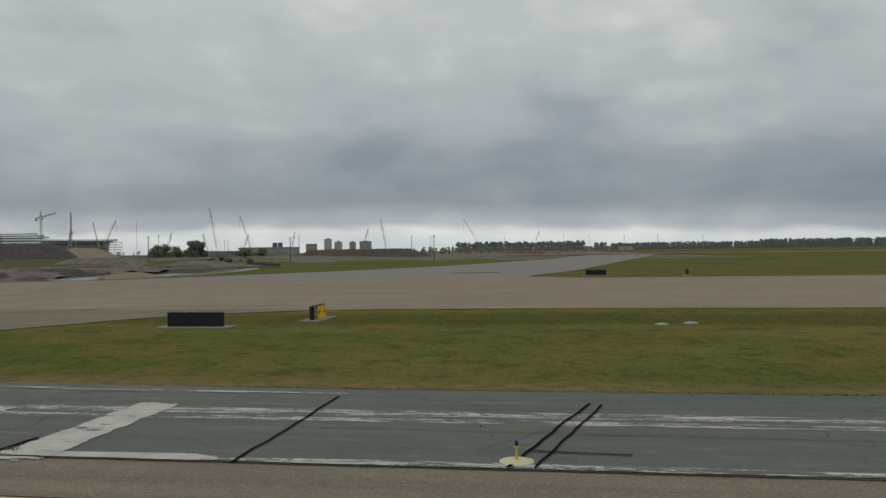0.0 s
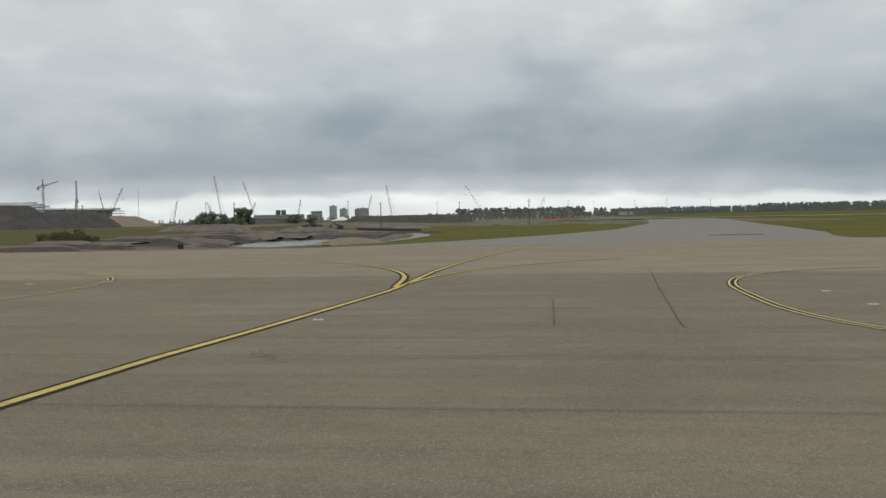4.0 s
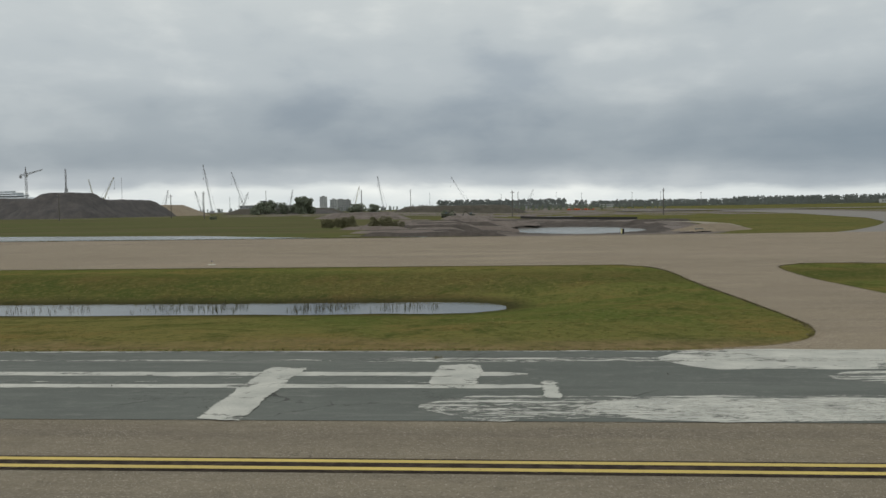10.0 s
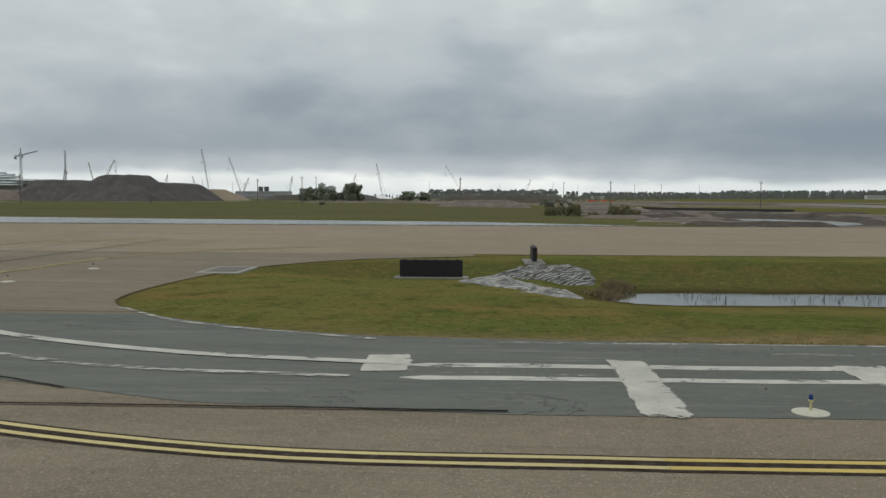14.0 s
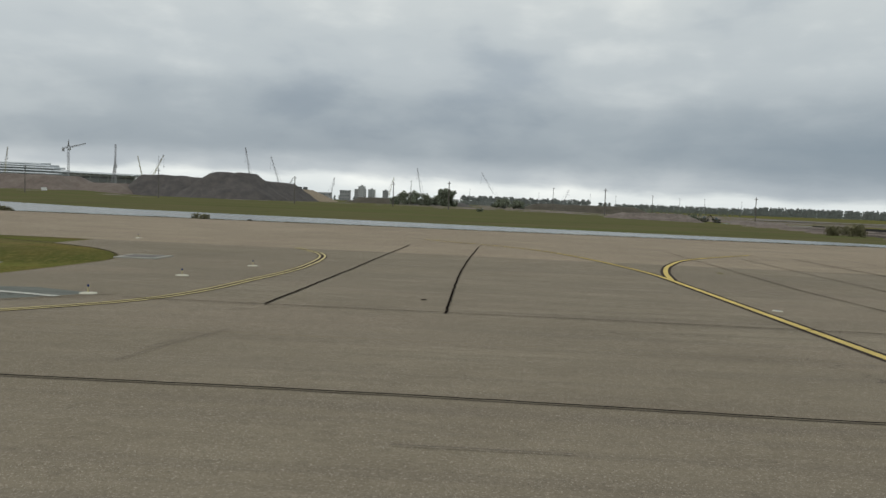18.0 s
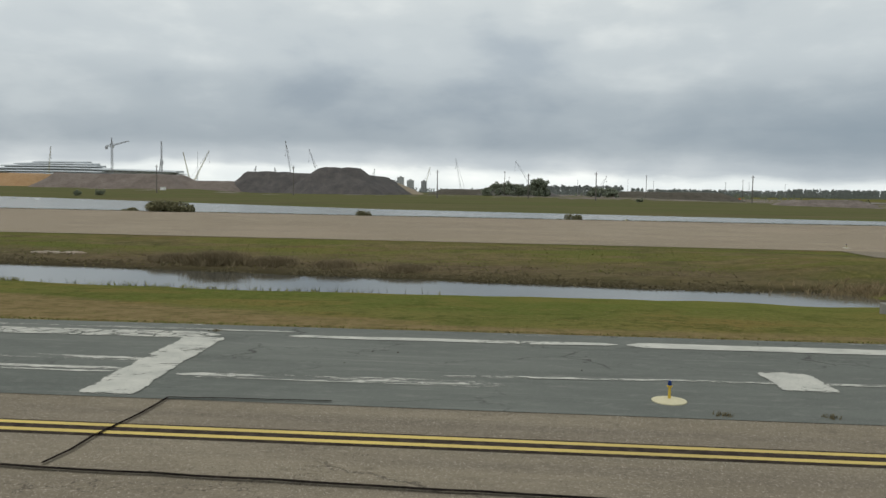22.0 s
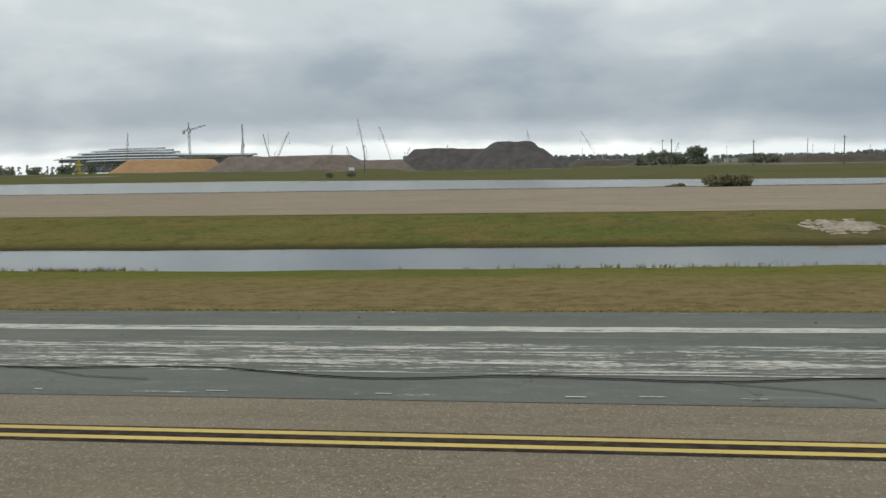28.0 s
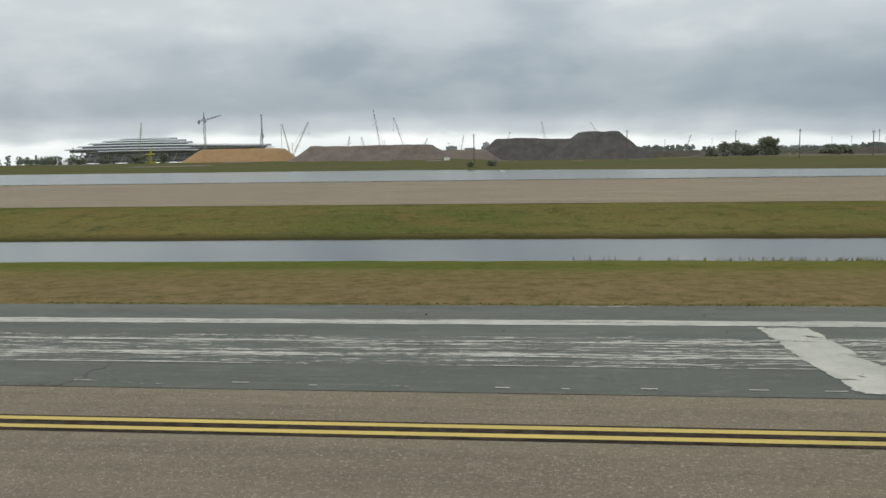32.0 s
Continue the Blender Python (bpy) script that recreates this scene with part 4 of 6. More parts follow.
ribbon("line", smooth_line([(-294.4, 18.45), (-298, 18.35), (-302, 18.28)], 0.3), 0.34, "white_band", 0.0213, 0, stripes, 0.05)
ribbon("line", smooth_line([(-298.2, 14.72), (-294.3, 14.97), (-289.1, 15.14)], 0.3), 0.15, "white_streaks", 0.0211, 0, stripes, 0.03)
ribbon("line", straight(-282.4, -284.1, 17.82, 0.2), 0.26, "white_paint", 0.0214, 0, stripes, 0.04)
ribbon("line", smooth_line([(-303.6, 18.15), (-306, 18.1), (-310, 18.05), (-317.8, 18.0)], 0.5), 0.78, "white_cracked", 0.0212, 0, stripes, 0.06)
for line, w, m in (([(-106.6, 16.2), (-108.6, 19.8)], 0.85, "white_paint"), ([(-98.2, 22.3), (-101.4, 25.1)], 0.9, "white_paint"), ([(-101.6, 26.9), (-96.3, 25.6)], 0.5, "white_paint"), ([(-96.3, 25.2), (-99.0, 21.6), (-103.5, 18.2), (-107.0, 16.1)], 0.45, "white_paint"),
                   ([(-44.6, 18.9), (-41.9, 16.7)], 0.45, "white_paint"), ([(-41.8, 16.7), (-40.0, 18.4), (-38.6, 20.0)], 0.75, "white_paint"), ([(-42.6, 21.5), (-41.0, 22.5)], 0.6, "white_paint"), ([(-35.3, 13.8), (-33, 13.3), (-30.9, 12.95)], 0.4, "white_band"),
                   ([(-108, 15.5), (-112, 14.1), (-117, 13.5), (-122, 13.3), (-128, 13.4)], 0.35, "white_streaks"), ([(-111.6, 14.3), (-110.9, 15.0), (-110.6, 16.0)], 0.45, "white_paint"), ([(-110.3, 15.85), (-109.5, 15.7), (-108.9, 15.3)], 0.4, "white_paint"), ([(-108.9, 15.7), (-107.8, 15.8)], 0.25, "white_paint"), ([(-107.3, 18.8), (-106.5, 19.5), (-105.3, 20.5)], 0.26, "white_paint"),
                   ([(-114.1, 18.2), (-113.5, 18.5), (-112.9, 18.8)], 0.4, "white_band"), ([(-112.5, 17.8), (-110.9, 17.6)], 0.15, "white_band"), ([(-116, 19.45), (-113.1, 19.7), (-109.1, 21.0), (-106.6, 21.95), (-104.8, 23.2), (-101.8, 25.3)], 0.3, "white_band"),
                   ([(-110.3, 20.3), (-108.7, 20.9), (-106.1, 22.0), (-104.2, 23.3)], 0.5, "white_streaks"), ([(-102.3, 27.6), (-106.2, 23.7), (-110.5, 21.0), (-116, 19.9)], 0.5, "white_streaks"),
                   ([(-42.3, 25.9), (-39.4, 22.9), (-36, 21.0)], 0.28, "white_paint"), ([(-35, 20.5), (-29, 19.3), (-20, 18.9)], 0.22, "white_streaks"),
                   ([(-193, 19.75), (-198.5, 22.3), (-202, 25.6)], 0.2, "white_streaks"), ([(-262.1, 26.35), (-260.9, 25.75), (-259.4, 25.4), (-257.9, 24.95)], 0.34, "white_paint"), ([(-275, 19.2), (-270.5, 20.7), (-267.2, 22.6), (-264.3, 24.3), (-261.6, 26.5)], 0.18, "white_paint"), ([(-269.0, 20.2), (-265.5, 22.6)], 0.12, "white_streaks"), ([(-268.1, 18.9), (-266.1, 20.1), (-263.7, 22.3)], 0.3, "white_streaks"), ([(-284, 18.9), (-278, 19.0), (-270.8, 20.2)], 0.5, "white_streaks"),
                   ([(-192, 16.9), (-197, 17.8), (-202, 19.8), (-205.5, 22.4)], 0.35, "white_paint"), ([(-193, 15.6), (-198, 16.3), (-202, 17.8)], 0.25, "white_streaks"), ([(-269.6, 20.25), (-268.6, 18.85), (-267.3, 16.95)], 0.85, "white_paint")):
    STRIPE_Z += 0.0003
    ribbon("stripe", smooth_line(line, 0.2), w, m, STRIPE_Z, 0, stripes, 0.02)
for k, (x0, x1, y, w, m) in enumerate(((60, -31, 16.75, 0.55, "white_streaks"), (60, -31, 16.05, 0.35, "white_streaks"), (-16.5, -33, 17.9, 0.25, "white_faint"), (60, -24.5, 12.72, 0.32, "white_streaks"), (-20.6, -26.5, 12.75, 0.4, "white_paint"),
                        (-117, -135, 18.5, 2.35, "white_band"), (-114, -142, 18.4, 0.5, "white_streaks"), (-121.5, -137.2, 13.9, 1.5, "white_band"), (-112, -140, 14.0, 1.7, "white_streaks"), (-118, -132, 16.5, 1.3, "white_streaks"), (-137, -184, 18.35, 0.16, "white_streaks"), (-130, -190, 19.5, 0.16, "white_streaks"),
                        (-137.5, -192, 15.62, 0.34, "white_paint"), (-137.5, -192, 16.25, 0.7, "white_faint"), (-138, -192, 16.8, 0.40, "white_band"), (-271, -284, 18.1, 0.8, "white_streaks"), (-280.5, -286, 15.18, 0.24, "white_streaks"), 
                        (-340, -700, 17.62, 0.50, "white_rows"), (-304, -316.5, 14.4, 0.46, "white_long"), (-304, -312.5, 15.35, 0.34, "white_streaks"), (-307, -316, 14.9, 0.3, "white_faint"), (-296.9, -303, 14.2, 0.42, "white_streaks"), (-312, -328, 15.6, 0.14, "white_faint"), (-333.5, -345, 15.35, 0.55, "white_streaks"), (-368, -470, 15.2, 2.1, "white_lines"), (-366, -470, 15.82, 0.16, "white_long"), (-366, -470, 14.75, 0.24, "white_long"), (-368, -470, 14.05, 0.08, "white_long"), (-345, -368, 15.38, 0.7, "white_streaks"), (-340, -368, 14.5, 0.7, "white_streaks"), (-318, -470, 12.72, 0.12, "white_faint"), (-270, -700, 19.45, 0.2, "white_faint"))):
    ribbon("line", straight(x0, x1, y, 0.5), w, m, 0.0112 + 0.0003 * k, 0, stripes, min(0.22, 0.12 * w + 0.02))

rng = random.Random(53)
for x0, x1, most in ((-319, -345, 0.7), (-345, -440, 0.45)):
    x = x0
    while x > x1:
        long = rng.uniform(0.12, most)
        ribbon("dash", straight(x, x - long, 12.76 + rng.uniform(-0.06, 0.06), 0.08), rng.uniform(0.025, 0.055), "white_band", 0.0225, 0, stripes, 0.012)
        x -= long + rng.uniform(0.6, 3.2)

for x, y, rx, ry in ((-273.05, 10.6, 0.10, 0.08), (-263.6, 10.0, 0.14, 0.11), (-266.95, 10.15, 0.06, 0.05), (-246.5, 29.0, 0.12, 0.20)):
    blot = thing("oil_stain", x, y, pave_z(x, y), "small black oily blot on the brown asphalt", "stain", kind="structure")
    ring = [(rx * (1 + 0.3 * noise.noise((q, x, 1))) * math.cos(q), ry * (1 + 0.3 * noise.noise((q, y, 1))) * math.sin(q), 0.006) for q in [2 * math.pi * i / 18 for i in range(18)]]
    ob = new("stain", mesh_of("stain", ring, [tuple(range(18))], "joint_tar"))
    ob.parent = blot

joints = thing("pavement_joints", 0, 0, 0, "tarred joints and cracks across the asphalt", "joint", kind="structure")


def seam(line, w=0.07, wander=0.03, step=0.5):
    rng = random.Random(f"{line[0][0]:.1f}{line[0][1]:.1f}")
    pts = smooth_line(line, step) if len(line) > 2 else [Vector(line[0]).lerp(Vector(line[1]), i / max(2, int((Vector(line[1]) - Vector(line[0])).length / step))) for i in range(max(2, int((Vector(line[1]) - Vector(line[0])).length / step)) + 1)]
    pts = [p + Vector((rng.uniform(-wander, wander), rng.uniform(-wander, wander) * 0.5)) for p in pts]
    ribbon("joint", pts, w * 0.75, "joint_tar" if w >= 0.069 else "old_sealant", 0.032, 0, joints)


for line, w in (([(-190, 13.2), (-222, 13.55), (-237.5, 13.78), (-246.7, 14.0), (-257, 13.85), (-267, 13.9)], 0.10), ([(-251.3, 25.5), (-251.5, 45), (-251.2, 68)], 0.12), ([(-245.5, 25.2), (-245.8, 45), (-245.4, 70)], 0.12), ([(-262, 10.7), (-259, 10.6)], 0.03), ([(-255.4, 18.1), (-252.6, 18.3)], 0.03), ([(-250.6, 20.0), (-251.1, 17.8), (-251.5, 15.6)], 0.03), ([(-200, 24.5), (-220, 24.9), (-240, 25.3), (-256, 25.5)], 0.085), ([(-218.7, 25.0), (-218.5, 71)], 0.14), ([(-224.1, 24.66), (-223.8, 68)], 0.09), ([(-229.0, 25.2), (-228.5, 74)], 0.08), ([(-214.0, 62), (-213.4, 74)], 0.08),
                ([(-40, 14.3), (-122, 14.4)], 0.035), ([(-55, 25.9), (-96, 26.1)], 0.05), ([(-55, 19.9), (-92, 19.9)], 0.04), ([(-59, 25.7), (-56.5, 55)], 0.05), ([(-63, 26), (-63, 36)], 0.04), ([(-87.8, 25.4), (-86.8, 49)], 0.066), ([(-262, 26.2), (-275, 26)], 0.03),
                ([(-272, 8.5), (-286, 8.65), (-302, 9.1), (-315, 9.5), (-338.5, 9.85)], 0.10), ([(-302.6, 9.25), (-302.4, 12.55)], 0.07), ([(-302.42, 12.53), (-299.74, 12.66)], 0.07), ([(-20.2, 12.4), (-20.1, 18.6)], 0.08), ([(-15.6, 12.6), (-14.2, 18.1)], 0.08), ([(-15.2, 12.6), (-13.9, 18.0)], 0.069), ([(-20.3, 15.2), (-8, 14.95)], 0.04), ([(-15.3, 13.7), (-13.6, 13.55)], 0.08),
                ([(-26.9, 13.0), (-25.2, 12.3)], 0.08), ([(-26.9, 13.0), (-24.7, 12.55)], 0.07), ([(-24.7, 13.8), (-24.8, 12.3)], 0.12), ([(-34.3, 19.9), (-33.8, 16.5), (-33.4, 13.8)], 0.0651), ([(-389.3, 13.9), (-386.4, 14.25), (-384, 14.0), (-381.2, 14.2), (-378, 13.6), (-375.5, 13.85), (-372.6, 13.65), (-370, 14.0), (-366, 13.6), (-362, 13.75)], 0.08), ([(-384, 14.0), (-382.8, 13.55), (-381.6, 13.4)], 0.05), ([(-372.6, 13.65), (-371.2, 13.2), (-370.6, 12.8)], 0.05), ([(-366, 13.6), (-364.5, 14.1)], 0.05), ([(60, 12.48), (-27, 12.48)], 0.08), 
                ([(-126.2, 8.2), (-126.0, 10.25)], 0.17), ([(-130.1, 13), (-130.5, 11.3)], 0.03), ([(-93.3, 11.8), (-92.6, 11.75)], 0.08), ([(-285.6, 18.6), (-286.2, 13.0)], 0.02), ([(-283.2, 18.4), (-282.8, 13.0)], 0.02), ([(-256.4, 26.3), (-261, 21.1), (-266.5, 17.0), (-272, 14.2), (-280, 12.9)], 0.07), ([(-209.6, 23.6), (-203.5, 17.4), (-198, 14.4)], 0.07), ([(-265, 8.0), (-240, 7.5)], 0.03), ([(-252, 19.05), (-245, 19.2), (-234.5, 19.15)], 0.028), ([(-245.4, 11.1), (-242.9, 11.15)], 0.03), ([(-262.2, 10.63), (-259, 10.5)], 0.025), ([(-251.5, 16.8), (-251.1, 18.4)], 0.028), ([(-272.5, 11.6), (-272.3, 11.1), (-272.5, 10.8), (-272.35, 10.3), (-272.45, 9.9)], 0.03), ([(-274.2, 10.66), (-273.3, 10.6)], 0.025), ([(-272.4, 10.6), (-270.9, 10.55)], 0.025)):
    seam(line, w)

# ---- signs ----


def arrow(bm, x0, x1, z, y, head):
    """A flat arrow from x0 to x1."""
    s = 1 if x1 > x0 else -1
    box(bm, min(x0, x1), y - 0.006, z - 0.022, max(x0, x1), y, z + 0.022)
    for k in (-1, 1):
        a, b = Vector((x1, y - 0.003, z)), Vector((x1 - s * head, y - 0.003, z + k * head))
        tube(bm, a, b, 0.024, n=6)


def airfield_sign(name, x, y, turn, panels, label, lamps=6, height=0.80, pad=(0.6, 0.6), sink=0.0):
    """A lit airfield sign on a concrete pad. panels: (width, face material, text, arrows)."""
    width = sum(p[0] for p in panels)
    z = (max(ground_z(x, y), ground_z(x - 1.5, y), ground_z(x + 1.5, y)) + ground_z(x, y)) / 2 + 0.04 - sink
    root = thing(name, x, y, z, label, "airfield sign", turn=turn)
    part("pad", box(bmesh.new(), -width / 2 - pad[0], -pad[1], -0.45, width / 2 + pad[0], pad[1], 0.02 + sink, 0.015), "pad_concrete", root, "weathered concrete pad")
    x0, lo = -width / 2, 0.10
    for i in range(len(panels) + 1):
        px = x0 + width * i / len(panels)
        px = min(max(px, x0 + 0.12), -x0 - 0.12)
        part("leg", tube(bmesh.new(), (px, 0, 0.0), (px, 0, lo + 0.03), 0.045), "galvanised", root)
    cab = part("cabinet", box(bmesh.new(), x0, -0.13, lo, -x0, 0.13, lo + height, 0.012), "sign_black", root, "black metal cabinet")
    at = x0
    for w, mat_name, text, arrows in panels:
        face = part("panel", box(bmesh.new(), at + 0.025, -0.142, lo + 0.03, at + w - 0.025, -0.125, lo + height - 0.03), mat_name, root)
        mid, zc = at + w / 2, lo + height / 2
        if mat_name == "sign_black":
            rim = bmesh.new()
            for b in ((at + 0.07, lo + 0.07, at + w - 0.07, lo + 0.10), (at + 0.07, lo + height - 0.10, at + w - 0.07, lo + height - 0.07), (at + 0.07, lo + 0.10, at + 0.10, lo + height - 0.10), (at + w - 0.10, lo + 0.10, at + w - 0.07, lo + height - 0.10)):
                box(rim, b[0], -0.150, b[1], b[2], -0.140, b[3])
            part("border", rim, "sign_pale_yellow", face)
        if text:
            letters(text, 0.52, "sign_pale_yellow" if mat_name == "sign_black" else "sign_red_black", face, (mid, -0.146, zc))
        for kind, dx0, dx1 in arrows:
            bm = bmesh.new()
            arrow(bm, mid + dx0, mid + dx1, zc, -0.142, 0.12)
            part("arrow", bm, "sign_red_black", face)
        at += w
    for i in range(lamps):
        px = x0 + width * (i + 0.5) / lamps
        part("cap", cap_mesh(px, lo + height), "sign_black", root)
    return root


def cap_mesh(x, z):
    bm = bmesh.new()
    tube(bm, (x, 0, z - 0.01), (x, 0, z + 0.05), 0.055, 0.035)
    return bm


F_PANEL = (2.02, "sign_yellow", "F", (("left", -0.35, -0.75), ("right", 0.35, 0.75)))
airfield_sign("guidance_sign", -111.15, 40.95, 0, [(1.04, "sign_black", "C", ()), F_PANEL], "black and yellow airfield sign reading C and F with arrows")
airfield_sign("guidance_sign", -272.7, 41.05, 0, [(1.08, "sign_black", "E1", ()), F_PANEL], "black and yellow airfield sign reading E1 and F with arrows", 6, 0.87, (0.35, 0.45))
airfield_sign("guidance_sign", -33.9, 39.6, 180, [(1.0, "sign_yellow", "", ()), (1.05, "sign_black", "", ()), (1.0, "sign_yellow", "", ())], "airfield sign seen from its plain black back, on a pad", 6, 0.86, (0.45, 0.55), 0.2)
airfield_sign("guidance_sign", -193.0, 41.7, 180, [(1.08, "sign_yellow", "", ()), (1.08, "sign_black", "", ()), (1.08, "sign_yellow", "", ())], "wide airfield sign with a plain black back in the grass", 6, 0.86, (0.3, 0.45), 0.06)
airfield_sign("guidance_sign", -119.9, 26.9, -93, [(1.35, "sign_yellow", "", (("right", -0.1, 0.4),)), (1.0, "sign_black", "C", ()), (1.05, "sign_yellow", "", (("left", 0.3, -0.3),))], "airfield sign with yellow and black panels edge-on to the taxiway", 6, 0.84, (0.45, 0.5), 0.08)
edge_sign = bpy.data.objects["guidance_sign.004"]
part("end_plate", box(bmesh.new(), 1.70, -0.07, 0.68, 1.712, 0.07, 0.80), "sign_white", edge_sign, "small white number plate left blank")
airfield_sign("guidance_sign", -282.5, 28.6, -90, [(1.48, "sign_yellow", "E1", (("left", -0.4, -0.64),)), (0.78, "sign_black", "C", ()), (1.48, "sign_yellow", "E1", (("right", 0.4, 0.64),))], "airfield sign with yellow E1 panels edge-on to the taxiway", 6, 0.88, (0.9, 0.48), 0.06)
airfield_sign("guidance_sign", -28.9, 44.8, 90, [(0.7, "sign_black", "C", ()), (1.6, "sign_yellow", "", (("left", -0.2, -0.6), ("right", 0.2, 0.6)))], "small yellow and black airfield sign set square to the taxiway", 4, 0.8, (0.6, 0.6), 0.12)
airfield_sign("guidance_sign", -187.3, 48.6, 90, [(1.5, "sign_yellow", "E1", (("left", -0.42, -0.68),)), (0.85, "sign_black", "F", ())], "yellow and black airfield sign above the concrete ditch mat", 4)
airfield_sign("guidance_sign", -10.2, 125.4, 180, [(1.0, "sign_yellow", "", ()), (2.1, "sign_yellow", "", ())], "distant airfield sign seen from its dark back", 5)
airfield_sign("guidance_sign", 3.3, 125.4, 90, [(1.0, "sign_yellow", "", ()), (0.9, "sign_black", "", ())], "distant yellow sign on the far grass", 3)
for x, y in ((-121.3, 121.5), (-280.2, 117.3)):
    airfield_sign("guidance_sign", x, y, -90, [(1.5, "sign_pale_yellow", "", ())], "small bright yellow sign board beside the far taxiway", 2, 0.75, (0.2, 0.3))

# ---- edge lights and posts ----


def edge_light(x, y, base, stake, lens, label, tilt=0.0, wide=0.29, tall=1.0):
    root = thing("edge_light", x, y, pave_z(x, y) + 0.008, label, "airfield light", "taxiway edge lights")
    part("base_plate", lathe(bmesh.new(), [(wide, 0.0), (wide, 0.015), (wide * 0.72, 0.035), (0.06, 0.05)], 20), base, root, "domed concrete collar")
    bm = bmesh.new()
    tube(bm, (0, 0, 0.045), (tilt, 0, 0.24 * tall), 0.026, 0.020)
    part("stake", bm, stake, root)
    bm = bmesh.new()
    tube(bm, (tilt, 0, 0.24 * tall), (tilt, 0, 0.24 * tall + 0.03), 0.045)
    part("collar", bm, stake, root)
    bm = bmesh.new()
    tube(bm, (tilt, 0, 0.24 * tall + 0.03), (tilt * 1.2, 0, 0.24 * tall + 0.11), 0.036, 0.028, 10)
    part("lens", bm, lens, root)


YL, WL = ("lamp_base", "lamp_yellow", "blue_lens", "blue-lensed taxiway edge light on a yellow stake"), ("lamp_white", "lamp_stake", "blue_lens", "blue-lensed edge light on a pale stake and white collar")
for x, y in ((-27.4, 12.9), (-46.6, 20.9), (-165.7, 13.5), (-174.2, 13.6), (-206.2, 20.0), (-282.7, 13.3), (-294.2, 13.5), (-15.5, 13.0), (-150.7, 13.6)):
    edge_light(x, y, *YL, wide=0.19 if -175 < x < -173 else 0.29)
for x, y in ((-38.0, 15.1), (-109.3, 15.6), (-99.9, 20.8), (-185.1, 13.4), (-211.1, 26.4), (-211.0, 34.3), (-262.1, 20.8), (-257.5, 26.2), (-257.5, 34.3), (-271.5, 15.2), (-94.5, 41.9), (-256.6, 41.6), (-211.0, 42.1), (-160.0, 57.5), (-272.0, 62.0)):
    edge_light(x, y, *WL, tall=0.8)
for x, y in ((-51.0, 26.1), (-50.7, 33.0), (-50.3, 39.6), (-94.9, 34.2), (-95.1, 26.7), (-97.2, 49.0), (-233.6, 19.25), (-233.5, 30.7), (-71.5, 28.3)):
    root = thing("inset_light", x, y, pave_z(x, y) + 0.004, "flush pale inset light in the asphalt", "airfield light", "inset taxiway lights")
    part("collar", lathe(bmesh.new(), [(0.20, 0.0), (0.19, 0.012), (0.11, 0.016)], 18), "lamp_white", root)
    part("cover", lathe(bmesh.new(), [(0.10, 0.012), (0.09, 0.028), (0.04, 0.034)], 14), "galvanised", root)
for x, y in ((-320.38, 13.42), (-344.1, 13.28), (-389.69, 13.6), (-415.49, 13.87)):
    root = thing("marker_post", x, y, 0.009, "blue plastic reflector post on a black rubber foot", "marker post", "blue marker posts")
    part("foot", lathe(bmesh.new(), [(0.14, 0.0), (0.14, 0.025), (0.07, 0.05)], 14), "dark_rubber", root)
    part("post", lathe(bmesh.new(), [(0.050, 0.045), (0.048, 0.335), (0.038, 0.35)], 12), "blue_post", root)
    part("cap", lathe(bmesh.new(), [(0.052, 0.30), (0.052, 0.325)], 12), "blue_lens", root)
for x, y, z, h in ((-334.73, 49.2, -1.7, 1.57), (-333.93, 48.7, -1.8, 0.72)):
    root = thing("stake", x, y, z, "thin yellow survey stake standing in the ditch", "stake", "yellow stakes in the ditch")
    bm = bmesh.new()
    tube(bm, (0, 0, 0), (0, 0, h), 0.035, 0.03)
    part("pole", bm, "lamp_yellow", root)
    bm = bmesh.new()
    tube(bm, (0, 0, h), (0, 0, h + 0.04), 0.04, 0.02)
    part("cap", bm, "lamp_white", root)

# ---- drains and concrete in the grass ----


concrete("inlet_dark", (0.17, 0.16, 0.145), (0.12, 0.115, 0.10))


def drain(x, y, w, d, label, grate=True):
    root = thing("storm_drain", x, y, max(pave_z(x, y), ground_z(x, y)) + 0.01, label, "drain")
    part("slab", box(bmesh.new(), -w / 2, -d / 2, -0.3, w / 2, d / 2, 0.05, 0.02), "pale_concrete", root)
    if not grate:
        # dark plate added in place of the shade inside the inlet opening
        part("cover", box(bmesh.new(), -w * 0.38, -d * 0.36, 0.04, w * 0.38, d * 0.36, 0.062), "inlet_dark", root, "flat dark plate standing for the shaded inlet opening")
    if grate:
        part("frame", box(bmesh.new(), -w * 0.22, -d * 0.20, 0.045, w * 0.22, d * 0.20, 0.058), "rust_grate", root, "rusty grate frame")
        for i in range(9):
            px = -w * 0.19 + w * 0.38 * i / 8
            part("bar", box(bmesh.new(), px - 0.018, -d * 0.18, 0.056, px + 0.018, d * 0.18, 0.075), "dark_rubber", root)
        part("plate", box(bmesh.new(), -0.22, d * 0.32, 0.05, 0.22, d * 0.42, 0.07), "lamp_white", root, "white painted plate")
    return root


drain(-285.4, 19.9, 2.6, 2.4, "square concrete drain slab with a rusty grate")
for x, y, w, d in ((-102.0, 43.6, 1.2, 2.6), (-203.6, 41.6, 2.2, 3.6), (-263.7, 44.4, 2.4, 2.4)):
    drain(x, y, w, d, "flat concrete inlet slab at the grass corner", False)
